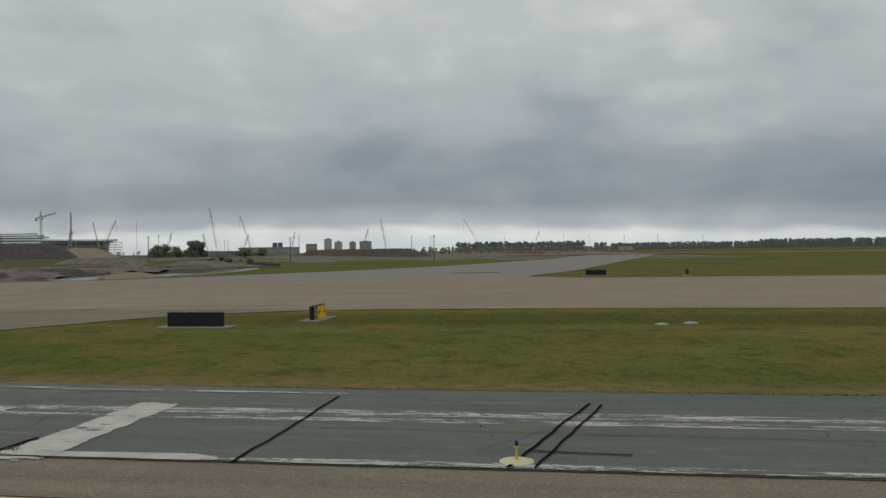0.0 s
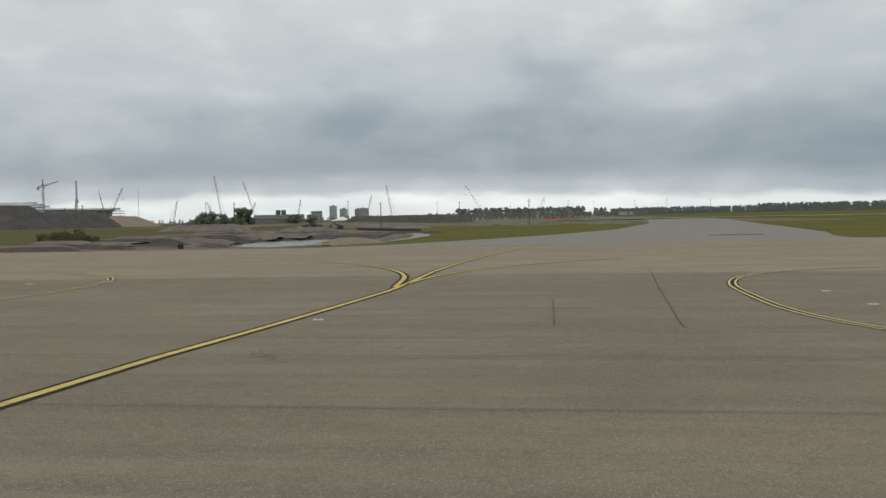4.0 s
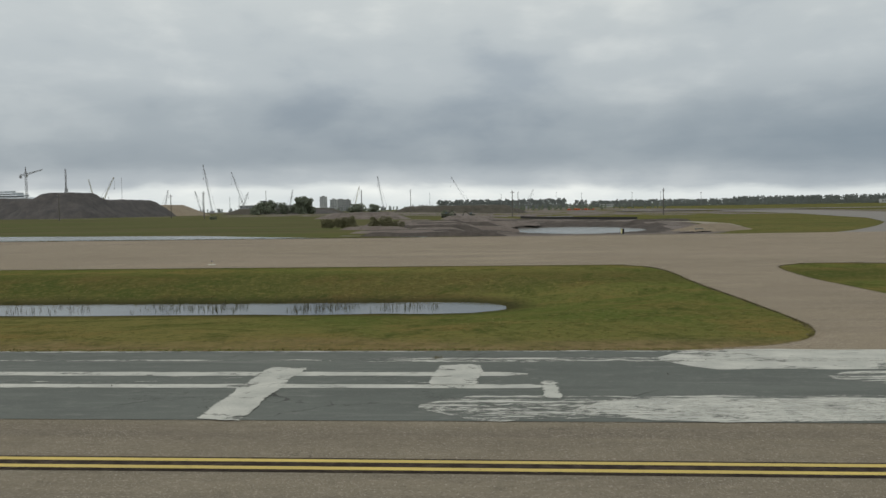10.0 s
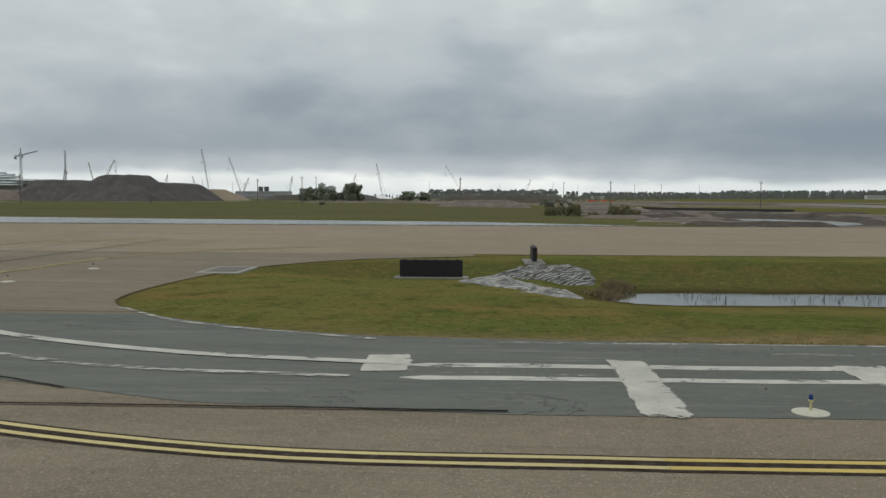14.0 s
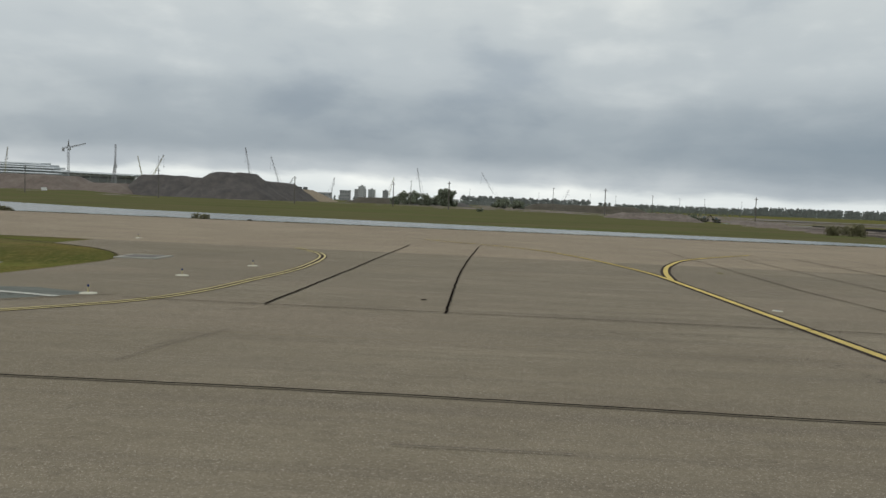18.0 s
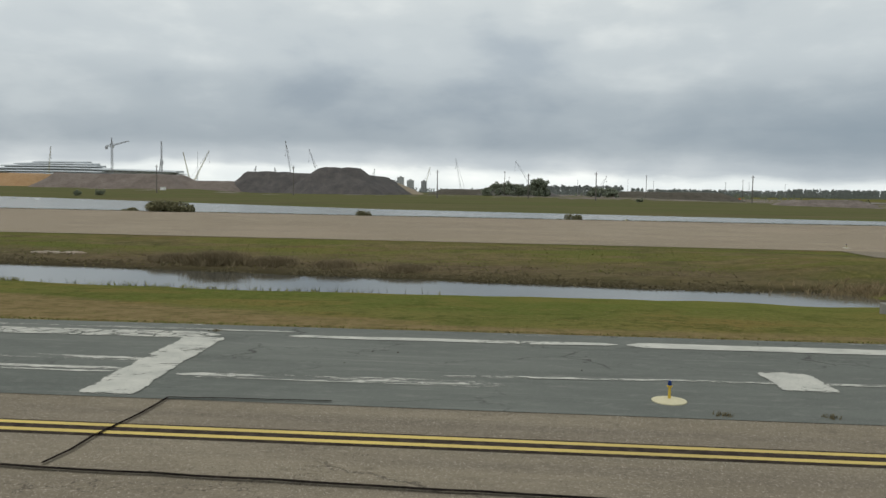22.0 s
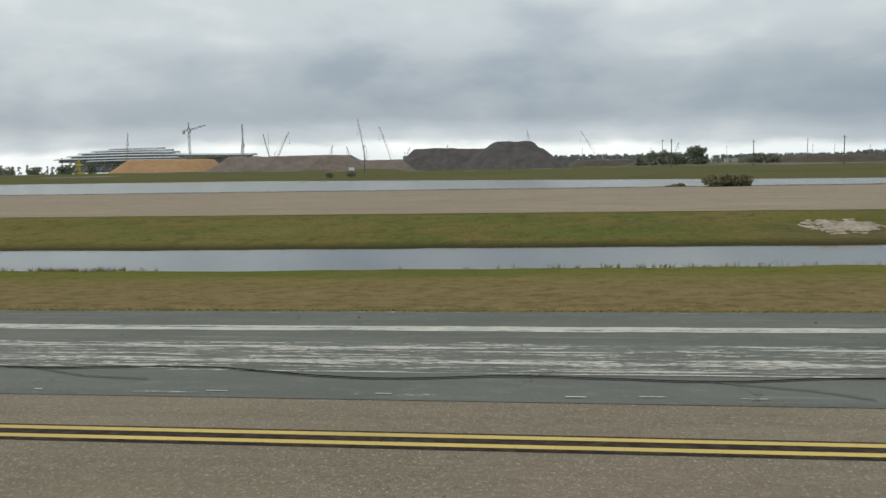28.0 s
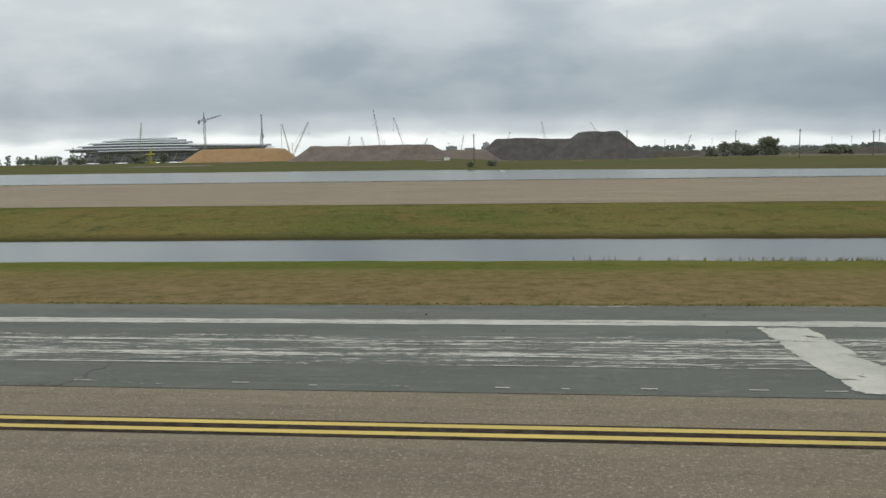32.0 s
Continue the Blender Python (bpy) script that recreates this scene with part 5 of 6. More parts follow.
for x, y in ((-9.9, 41.9), (-8.4, 42.3)):
    root = thing("manhole", x, y, ground_z(x, y), "round concrete manhole lid in the grass", "manhole")
    part("collar", lathe(bmesh.new(), [(0.36, -0.1), (0.36, 0.05), (0.28, 0.08)], 20), "pale_concrete", root)
    part("lid", lathe(bmesh.new(), [(0.22, 0.07), (0.20, 0.095)], 16), "galvanised", root)
x, y = -31.0, 146.0
root = thing("trench_grate", x, y, ground_z(x, y) + 0.08, "dark grated trench drain in the pale concrete", "drain")
part("frame", box(bmesh.new(), -4.5, -0.8, -0.1, 4.5, 0.8, 0.04), "rust_grate", root)


def ditch_mat(outline, turn, material, label):
    """A quilted concrete mattress with ribs, sunk into the ditch bank at its rim."""
    x0, x1 = min(p[0] for p in outline) - 0.3, max(p[0] for p in outline) + 0.3
    y0, y1 = min(p[1] for p in outline) - 0.3, max(p[1] for p in outline) + 0.3
    xs, ys = axis([(x0, x1, 0.06)]), axis([(y0, y1, 0.08)])
    vs, fs, keep = [], [], []
    c, s = math.cos(radians(turn)), math.sin(radians(turn))
    sides = [(Vector(a), (Vector(b) - Vector(a)).normalized()) for a, b in zip(outline, outline[1:] + outline[:1])]
    for y in ys:
        for x in xs:
            p = Vector((x, y))
            u = (x - x0) * c + (y - y0) * s
            inside = min((p - a).cross(d) for a, d in sides) + 0.25 * noise.noise((x * 0.9, y * 0.9, 5))
            rib = abs(math.sin((u + 0.5 * noise.noise((x * 0.35, y * 0.35, 2))) * 9.0)) ** 0.6 * 0.035
            rise = min(1, max(-0.6, inside * 1.8))
            vs.append((x, y, ground_z(x, y) + 0.08 * rise + (1.5 * rib + 0.20 * noise.noise((x * 0.6, y * 0.6, 1)) + 0.08 * noise.noise((x * 1.7, y * 1.7, 7))) * max(0, rise)))
            keep.append(inside > -0.15)
    n = len(xs)
    for j in range(len(ys) - 1):
        for i in range(n - 1):
            k = j * n + i
            if keep[k] and keep[k + n + 1]:
                fs.append((k, k + 1, k + n + 1, k + n))
    tagged(new("ditch_mat", mesh_of("ditch_mat", *compact(vs, fs), material, True)), label, "erosion mat")


def ribbed(name, turn, a, b):
    k = Mat(name, 0.9)
    wave, m = k.t.nodes.new("ShaderNodeTexWave"), k.t.nodes.new("ShaderNodeMapping")
    m.inputs["Rotation"].default_value = (0, 0, -radians(turn))
    wave.inputs["Scale"].default_value, wave.inputs["Distortion"].default_value, wave.inputs["Detail"].default_value = 1.3, 9.0, 6.0
    wave.inputs["Detail Scale"].default_value = 0.9
    k.link(k.pos, m.inputs[0]), k.link(m.outputs[0], wave.inputs["Vector"])
    # rib highlights and the dark furrows between them put into the colour
    g = k.mix(k.ramp(wave.outputs["Fac"], 0.1, 1.0), b, a)
    k.color(k.mix(k.ramp(k.noise(1.2, 5, 0.7), 0.48, 0.68), g, tuple(0.6 * v for v in b))).bump(k.noise(20, 4), 0.4, 0.02)


ribbed("pale_mat", 115, (0.42, 0.42, 0.39), (0.15, 0.15, 0.14))
ribbed("bright_mat", 10, (0.46, 0.46, 0.43), (0.17, 0.17, 0.155))
ribbed("dark_mat", 130, (0.32, 0.32, 0.30), (0.045, 0.045, 0.042))
ditch_mat([(-191.9, 40.1), (-190.2, 42.3), (-187.4, 40.8), (-185.9, 38.2), (-185.8, 35.8), (-187.2, 35.8), (-189.7, 37.7)], 115, "pale_mat", "pale grey quilted concrete erosion mat beside the sign")
ditch_mat([(-190.0, 43.2), (-188.3, 45.9), (-186.2, 46.3), (-184.5, 44.6), (-184.8, 41.6), (-186.4, 41.1)], 130, "dark_mat", "dark weathered ribbed concrete mat on the ditch bank")
ditch_mat([(-277.1, 37.3), (-277.7, 39.7), (-275.4, 41.7), (-270.4, 42.0), (-270.4, 40.9), (-273.8, 39.2)], 10, "bright_mat", "pale quilted concrete erosion mat below the sign")


def sand_patch(x, y, rx, ry):
    """Bare pale sand on the bank, broken by undercut lumps and a ragged rim."""
    xs, ys = axis([(x - rx * 1.3, x + rx * 1.3, 0.12)]), axis([(y - ry * 1.3, y + ry * 1.3, 0.12)])
    vs, fs, keep = [], [], []
    for py in ys:
        for px in xs:
            m = 1 - (abs((px - x) / rx) ** 3 + abs((py - y) / ry) ** 3) ** 0.33 + 0.50 * noise.noise((px * 0.7, py * 1.1, 2)) + 0.45 * noise.noise((px * 1.7, py * 2.6, 6))
            lump = 0.16 * abs(noise.noise((px * 0.8, py * 1.6, 1))) + 0.08 * noise.noise((px * 2.6, py * 2.6, 3))
            vs.append((px, py, ground_z(px, py) + min(0.06, m * 0.2) + lump * min(1, max(0, m * 3))))
            keep.append(m > -0.1)
    n = len(xs)
    for j in range(len(ys) - 1):
        for i in range(n - 1):
            k = j * n + i
            if keep[k] and keep[k + n + 1]:
                fs.append((k, k + 1, k + n + 1, k + n))
    tagged(new("sand_patch", mesh_of("sand_patch", *compact(vs, fs), "pale_sand", False)), "eroded patch of bare pale sand on the ditch bank", "sand")


sand_patch(-341.7, 55.0, 2.5, 2.6), sand_patch(-356.5, 55.0, 2.0, 2.2), sand_patch(-327.5, 52.3, 2.2, 0.26), sand_patch(-337.2, 49.9, 1.2, 0.3)

# ---- plants ----


def leaf_cloud(n, blobs, size, seed, flat=0.5):
    """Small leaf quads spread over overlapping blobs: (x, y, z, rx, ry, rz)."""
    rng = np.random.RandomState(seed)
    vs, fs = [], []
    weights = np.array([b[3] * b[5] for b in blobs], float)
    pick = rng.choice(len(blobs), n, p=weights / weights.sum())
    for i in range(n):
        x, y, z, rx, ry, rz = blobs[pick[i]]
        d = rng.normal(size=3)
        d /= np.linalg.norm(d)
        r = rng.uniform(0.55, 1.08)
        c = np.array((x + d[0] * rx * r, y + d[1] * ry * r, max(0.03, z + d[2] * rz * r)))
        a, b = rng.normal(size=3), rng.normal(size=3)
        a /= np.linalg.norm(a)
        b -= a * (a @ b)
        b /= np.linalg.norm(b)
        s = size * rng.uniform(0.6, 1.4)
        k = len(vs)
        vs += [tuple(c - a * s - b * s * flat), tuple(c + a * s - b * s * flat), tuple(c + a * s * 0.7 + b * s * flat), tuple(c - a * s * 0.7 + b * s * flat)]
        fs.append((k, k + 1, k + 2, k + 3))
    return vs, fs


def make_bush(name, w, h, seed, leaves, material, label, x, y, group, twigs=9, size=0.0):
    rng = random.Random(seed)
    blobs = [(rng.uniform(-0.36, 0.36) * w, rng.uniform(-0.18, 0.18) * w, h * rng.uniform(0.22, 0.62), w * rng.uniform(0.10, 0.2), w * rng.uniform(0.10, 0.18), h * rng.uniform(0.24, 0.40)) for _ in range(16)]
    root = thing(name, x, y, (max(ground_z(x, y), POND) if 100 < y < 280 else ground_z(x, y)) - 0.03, label, "bush", group)
    vs, fs = leaf_cloud(leaves * (1 if size else 3), blobs, size or 0.016 * w + 0.04, seed)
    crown = new("crown", mesh_of("crown", vs, fs, material))
    crown.parent = root
    bm = bmesh.new()
    for b in blobs[:twigs]:
        tube(bm, (b[0] * 0.3, b[1] * 0.3, 0), (b[0], b[1], b[2]), 0.035, 0.015, 5)
    part("stems", bm, "bark", root)
    return root


SHRUBS = "shrubs on the pond bank"
for k, (x, y, w, h, n) in enumerate(((-163.5, 159.9, 5.2, 3.0, 900), (-160.6, 161.5, 3.4, 1.9, 450), (-172.2, 167.1, 4.6, 2.8, 900), (-175.6, 168.5, 4.2, 2.4, 700), (-168.6, 158.0, 2.5, 1.3, 300))):
    make_bush("bush", w, h, 20 + k, n, "bush_leaf", "dense dark green shrub on the grassy bank", x, y, SHRUBS)
for k, (x, y, w, h, n) in enumerate(((-349.6, 121.3, 7.8, 1.75, 1400), (-318.5, 118.8, 2.7, 1.15, 350), (-287.8, 118.0, 2.8, 1.25, 350), (-356.4, 122.2, 3.1, 0.9, 300), (-308.0, 118.0, 2.3, 0.4, 200), (-340.5, 120.6, 2.5, 0.4, 200))):
    make_bush("bush", w, h, 40 + k, n, "bush_leaf", "low olive shrub at the edge of the far taxiway", x, y, SHRUBS)
for k, (x, y, w, h) in enumerate(((-441.9, 276, 4.2, 2.6), (-449.5, 274, 4.0, 2.4), (-250, 300, 3.0, 1.5), (-163.0, 335, 6.0, 3.4), (-657, 452, 14, 6.5), (-690, 440, 16, 5.5), (-712, 452, 18, 6.0), (-735, 470, 18, 5.0))):
    make_bush("bush", w, h, 60 + k, 500, "hazed_tree_leaf", "dark rounded shrub standing in the far grass", x, y, "scattered far shrubs")


def make_tree(name, x, y, z, h, w, seed, leaves, label, group="", trunk=0.35, material="hazed_tree_leaf"):
    """A trunk that forks into limbs under a broken crown of leaf clumps."""
    rng = random.Random(seed)
    root = thing(name, x, y, z, label, "tree", group)
    bm = bmesh.new()
    fork = h * 0.16
    tube(bm, (0, 0, -0.3), (0, 0, fork), trunk, trunk * 0.7)
    blobs = []
    for _ in range(26):
        t = rng.uniform(0.10, 0.86)
        a, r, t = rng.uniform(0, 6.28), w * rng.uniform(0.05, 0.40) * (1.15 - 0.5 * t), h * t
        c = (r * math.cos(a), r * math.sin(a), t)
        blobs.append((*c, w * rng.uniform(0.12, 0.22), w * rng.uniform(0.12, 0.2), h * rng.uniform(0.10, 0.18)))
        tube(bm, (0, 0, fork * rng.uniform(0.6, 1)), c, trunk * 0.3, trunk * 0.1, 5)
    part("trunk", bm, "bark", root)
    vs, fs = leaf_cloud(leaves * 3, blobs, 0.03 * w, seed)
    crown = new("crown", mesh_of("crown", vs, fs, material))
    crown.parent = root
    return root


GROVE = "grove behind the poles"
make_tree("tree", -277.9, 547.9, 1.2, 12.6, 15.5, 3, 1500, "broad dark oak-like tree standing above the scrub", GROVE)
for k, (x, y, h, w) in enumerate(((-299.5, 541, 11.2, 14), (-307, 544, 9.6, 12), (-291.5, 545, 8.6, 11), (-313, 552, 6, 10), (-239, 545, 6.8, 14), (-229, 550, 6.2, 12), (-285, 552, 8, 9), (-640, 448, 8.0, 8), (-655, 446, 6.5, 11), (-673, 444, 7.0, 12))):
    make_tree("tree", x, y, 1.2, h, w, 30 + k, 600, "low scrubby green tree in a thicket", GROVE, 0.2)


def far_wood(name, rows, seed, label, material="hazed_pine_leaf", tall=False):
    """A far belt of trees: trunks and ragged crowns of clumps, too many to count."""
    rng = random.Random(seed)
    vs, fs = [], []

    def quad(c, sx, sz, a):
        k = len(vs)
        ux, uy = math.cos(a), math.sin(a)
        vs.extend([(c[0] - ux * sx, c[1] - uy * sx, c[2] - sz), (c[0] + ux * sx, c[1] + uy * sx, c[2] - sz * 0.8), (c[0] + ux * sx * 0.7, c[1] + uy * sx * 0.7, c[2] + sz), (c[0] - ux * sx * 0.8, c[1] - uy * sx * 0.8, c[2] + sz * 0.9)])
        fs.append((k, k + 1, k + 2, k + 3))

    for x0, x1, y0, y1, h, gap in rows:
        x = x0
        while x < x1:
            y, top = rng.uniform(y0, y1), h * rng.uniform(0.82, 1.06)
            w = h * rng.uniform(0.16, 0.28)
            low = 0.52 if tall else 0.08
            quad((x, y, top * 0.4), 0.9, top * 0.42, rng.uniform(-0.4, 0.4))
            for _ in range(18):
                t = rng.uniform(low, 1.0)
                r = w * (1.15 - 0.75 * (t - low) / (1 - low))
                quad((x + rng.uniform(-r, r), y + rng.uniform(-r, r), top * t), w * rng.uniform(0.3, 0.6), top * rng.uniform(0.04, 0.10), rng.uniform(-0.8, 0.8))
            if tall:
                for _ in range(4):
                    quad((x + rng.uniform(-gap, gap), y - 20, top * rng.uniform(0.05, 0.42)), w * 0.9, top * 0.12, rng.uniform(-0.6, 0.6))
            x += gap * rng.uniform(0.5, 1.4)
    return tagged(new(name, mesh_of(name, vs, fs, material)), label, "trees", kind="stuff")


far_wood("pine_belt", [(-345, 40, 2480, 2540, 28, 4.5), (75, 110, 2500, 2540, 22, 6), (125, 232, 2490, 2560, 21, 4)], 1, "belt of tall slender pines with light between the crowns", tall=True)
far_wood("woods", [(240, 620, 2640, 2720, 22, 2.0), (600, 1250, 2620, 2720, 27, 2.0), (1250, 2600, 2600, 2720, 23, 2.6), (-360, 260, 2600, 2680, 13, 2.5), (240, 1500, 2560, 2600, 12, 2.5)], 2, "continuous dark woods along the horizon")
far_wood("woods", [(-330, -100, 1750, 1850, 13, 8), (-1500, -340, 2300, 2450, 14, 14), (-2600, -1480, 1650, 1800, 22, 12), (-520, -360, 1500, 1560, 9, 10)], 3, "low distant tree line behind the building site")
far_wood("scrub", [(-330, -282, 660, 700, 5.5, 5), (-222, -150, 660, 700, 5.5, 5), (-230, -40, 820, 880, 5, 6), (-150, 60, 1000, 1100, 6, 8)], 4, "dark scrub along the horizon", "hazed_tree_leaf")


def blades_mesh(name, spots, height, width, material, label, category, seed, per=3, droop=0.3):
    """Thin upright blades at many spots, joined."""
    rng = np.random.RandomState(seed)
    n = len(spots) * per
    p = np.repeat(np.array(spots, float), per, axis=0)
    p[:, :2] += rng.uniform(-0.06, 0.06, (n, 2))
    a = rng.uniform(0, np.pi, n)
    h = rng.uniform(0.55, 1.25, n) * height
    lean = rng.normal(0, droop, (n, 2)) * h[:, None]
    side = np.stack([np.cos(a), np.sin(a), 0 * a], 1) * (width * rng.uniform(0.6, 1.4, n))[:, None]
    v = np.empty((n, 3, 3))
    v[:, 0], v[:, 1] = p - side, p + side
    v[:, 2] = p + np.column_stack([lean, h])
    me = bpy.data.meshes.new(name)
    me.vertices.add(3 * n)
    me.vertices.foreach_set("co", v.ravel())
    me.loops.add(3 * n)
    me.loops.foreach_set("vertex_index", np.arange(3 * n, dtype=np.int32))
    me.polygons.add(n)
    me.polygons.foreach_set("loop_start", np.arange(0, 3 * n, 3, dtype=np.int32))
    me.update(calc_edges=True)
    me.materials.append(MATS[material])
    return tagged(new(name, me), label, category, kind="stuff")


def edge_x(curve, y):
    return float(np.interp(y, [p.y for p in curve], [p.x for p in curve]))


def is_grass(x, y):
    if y < 19.75 or y > near_edge(x) - 0.1:
        return False
    for e, w in ((C_EAST, C_WEST), (S_EAST, S_WEST), (E_EAST, E_WEST)):
        if edge_x(w, y) - 0.1 < x < edge_x(e, y) + 0.1:
            return False
    return ground_z(x, y) > water_z(x) + 0.02


def grass_spots(n, x0, x1, y0, y1, seed, bias=1.0):
    rng = random.Random(seed)
    out = []
    for _ in range(n):
        x, y = rng.uniform(x0, x1), y0 + (y1 - y0) * rng.random() ** bias
        if is_grass(x, y):
            out.append((x, y, ground_z(x, y) - 0.01))
    return out


spots = grass_spots(16000, -440, 12, 19.7, 30, 5, 1.8)
blades_mesh("grass", spots, 0.035, 0.012, "grass_blades", "short mown airfield grass, green and straw-coloured", "grass", 6, 4, 1.6)
rim = [(x, 19.7 + random.Random(x).uniform(0, 0.25), -0.02) for x in np.arange(-440, 12, 0.035) if is_grass(x, 20.0)]
blades_mesh("grass", rim, 0.05, 0.014, "grass_blades", "grass fringe hanging over the asphalt edge", "grass", 7, 3, 0.9)
rim = []
rng = random.Random(31)
for curve, side in ((C_EAST, 1), (C_WEST, -1), (S_EAST, 1), (S_WEST, -1), (E_EAST, 1), (E_WEST, -1)):
    for p, q in zip(curve, curve[1:]):
        for _ in range(int((q - p).length / 0.02)):
            v = p.lerp(q, rng.random())
            x, y = v.x + side * abs(rng.gauss(0, 0.10)) - side * 0.06, v.y + rng.gauss(0, 0.05)
            rim.append((x, y, pave_z(x, y) - 0.02))
blades_mesh("grass", rim, 0.035, 0.018, "dry_weed", "dry brown grass fringe along the curved asphalt edges", "grass", 32, 2, 1.6)
weeds = grass_spots(1400, -345, -284, 47, 57, 8) + grass_spots(250, -188, -132, 41, 45, 9)
blades_mesh("weeds", weeds, 0.08, 0.02, "grass_blades", "dry brown weeds on the ditch bank", "weeds", 10, 6)
rng = random.Random(12)
for k, (cx, cy, w, h) in enumerate(((-315.2, 49.0, 1.9, 0.72), (-318.6, 50.0, 1.4, 0.35), (-311.6, 49.0, 1.5, 0.42), (-307.6, 48.4, 1.4, 0.32), (-303.0, 47.4, 1.4, 0.26), (-184.3, 38.6, 0.9, 0.30), (-183.6, 41.0, 0.8, 0.28))):
    tuft = []
    for _ in range(int(420 * w)):
        x, y = cx + rng.gauss(0, w * 0.42), cy + rng.gauss(0, 0.5)
        tuft.append((x, y, ground_z(x, y) - 0.03))
    blades_mesh("brush", tuft, h, 0.022, "brush_leaf", "hummock of dry brown brush and tall grass above the ditch water", "brush", 80 + k, 5, 0.45)
bank = []
for _ in range(5200):
    x = rng.uniform(-346, -284)
    y = west_far(x) + abs(rng.gauss(0.1, 2.2))
    if noise.noise((x * 0.22, y * 0.6, 3)) > -0.1:
        bank.append((x, y, max(ground_z(x, y), water_z(x)) - 0.02))
blades_mesh("weeds", bank, 0.13, 0.02, "dry_weed", "matted dry brown weeds along the far ditch bank", "weeds", 17, 5, 1.2)
head = []
for _ in range(420):
    x, y = rng.gauss(-278.5, 2.0), 42.6 + rng.gauss(0, 0.8)
    head.append((x, y, ground_z(x, y) - 0.02))
blades_mesh("weeds", head, 0.34, 0.022, "straw_weed", "tall straw-coloured grass at the head of the ditch", "weeds", 27, 5, 0.35)
reeds = []
for _ in range(700):
    x = rng.uniform(-183, -141) if rng.random() < 0.55 else rng.gauss(-148, 4)
    if x > -141.5:
        continue
    if noise.noise((x * 0.25, 0, 8)) > -0.15:
        reeds.append((x, 38.0 + rng.gauss(0.3, 0.9), water_z(x) - 0.1))
for cx, n, sx in ((-355, 46, 1.6), (-349.5, 22, 0.8), (-340.5, 50, 1.4), (-329, 20, 1.2), (-309, 26, 3), (-304, 20, 2), (-315, 14, 4), (-398, 40, 1.5), (-412, 24, 4), (-423, 20, 3), (-372, 30, 8), (-330, 40, 14)):
    for _ in range(n):
        x = rng.gauss(cx, sx)
        reeds.append((x, west_near(x) + abs(rng.gauss(0, 0.35)) - 0.1, water_z(x) - 0.1))
clumps = []
for cx, n, sx in ((-354.8, 260, 1.3), (-342, 110, 1.6), (-332.4, 34, 0.7), (-327.2, 40, 0.8), (-322.6, 30, 0.6), (-398, 120, 1.6), (-405, 70, 2.5), (-416, 70, 3), (-370, 90, 5), (-312, 80, 4)):
    for _ in range(n):
        x = rng.gauss(cx, sx)
        clumps.append((x, west_near(x) - abs(rng.gauss(0, 0.5)) + 0.15, water_z(x) - 0.03))
blades_mesh("grass", clumps, 0.24, 0.020, "grass_blades", "tufts of longer green grass at the water's edge", "grass", 18, 5, 0.5)
blades_mesh("reeds", reeds, 0.38, 0.016, "reed_leaf", "thin reeds standing in the ditch water", "reeds", 13, 2)
pond_reeds = []
for cx, n, sx in ((-272, 90, 3.2), (-311, 40, 2), (-306, 30, 1.5), (-262, 40, 5), (-330, 30, 3), (-250, 30, 2), (-370, 40, 9)):
    for _ in range(n):
        x = rng.gauss(cx, sx)
        pond_reeds.append((x, far_edge(x) + rng.uniform(0.8, 2.0), POND - 0.05))
blades_mesh("reeds", pond_reeds, 0.42, 0.05, "reed_leaf", "low dark weeds along the pond edge", "reeds", 14, 6)
fringe = [(x, far_edge(x) + 0.35 + random.Random(x * 3).uniform(-0.15, 0.3), pave_z(x, far_edge(x)) - 0.12) for x in np.arange(-560, -150, 0.06)]
blades_mesh("grass", fringe, 0.22, 0.16, "reed_leaf", "dark grass fringe along the far taxiway edge", "grass", 15, 2)

# ---- poles ----


def power_pole(x, y, h):
    root = thing("utility_pole", x, y, ground_z(x, y) - 0.2, "tall grey wooden utility pole with a small crossarm", "utility pole", "row of utility poles")
    bm = bmesh.new()
    tube(bm, (0, 0, 0), (0, 0, h), 0.24, 0.15)
    part("pole", bm, "pole_wood", root)
    part("crossarm", box(bmesh.new(), -0.7, -0.08, h - 0.9, 0.7, 0.08, h - 0.75), "pole_wood", root)
    for sx in (-0.6, 0.6):
        bm = bmesh.new()
        tube(bm, (sx, 0, h - 0.75), (sx, 0, h - 0.5), 0.06, 0.05)
        part("insulator", bm, "facade_pale", root)


for x, y, h in ((-453.5, 348, 12.5), (-390, 342, 12.8), (-326.5, 327.2, 11.5), (-263.1, 325.5, 11.5), (-199.3, 337, 11.5), (-136, 345, 11.5), (-72, 350, 11.5), (-300.8, 537, 16.5), (-289.2, 353.8, 11.0), (-205, 560, 16), (-130, 600, 16)):
    power_pole(x, y, h)

# ---- cranes ----


def lattice(bm, a, b, w0, w1, bays, chord=0.17):
    """A four-chord lattice boom from a to b."""
    a, b = Vector(a), Vector(b)
    q = (b - a).to_track_quat("Z", "Y")
    corners = [q @ Vector(c) for c in ((-1, -1, 0), (1, -1, 0), (1, 1, 0), (-1, 1, 0))]
    at = lambda i, k: a.lerp(b, i / bays) + corners[k % 4] * (w0 + (w1 - w0) * i / bays) / 2
    for k in range(4):
        tube(bm, at(0, k), at(bays, k), chord, chord * 0.8, 4)
        for i in range(bays):
            tube(bm, at(i, k), at(i + 1, k + 1), chord * 0.6, n=3)
    return bm


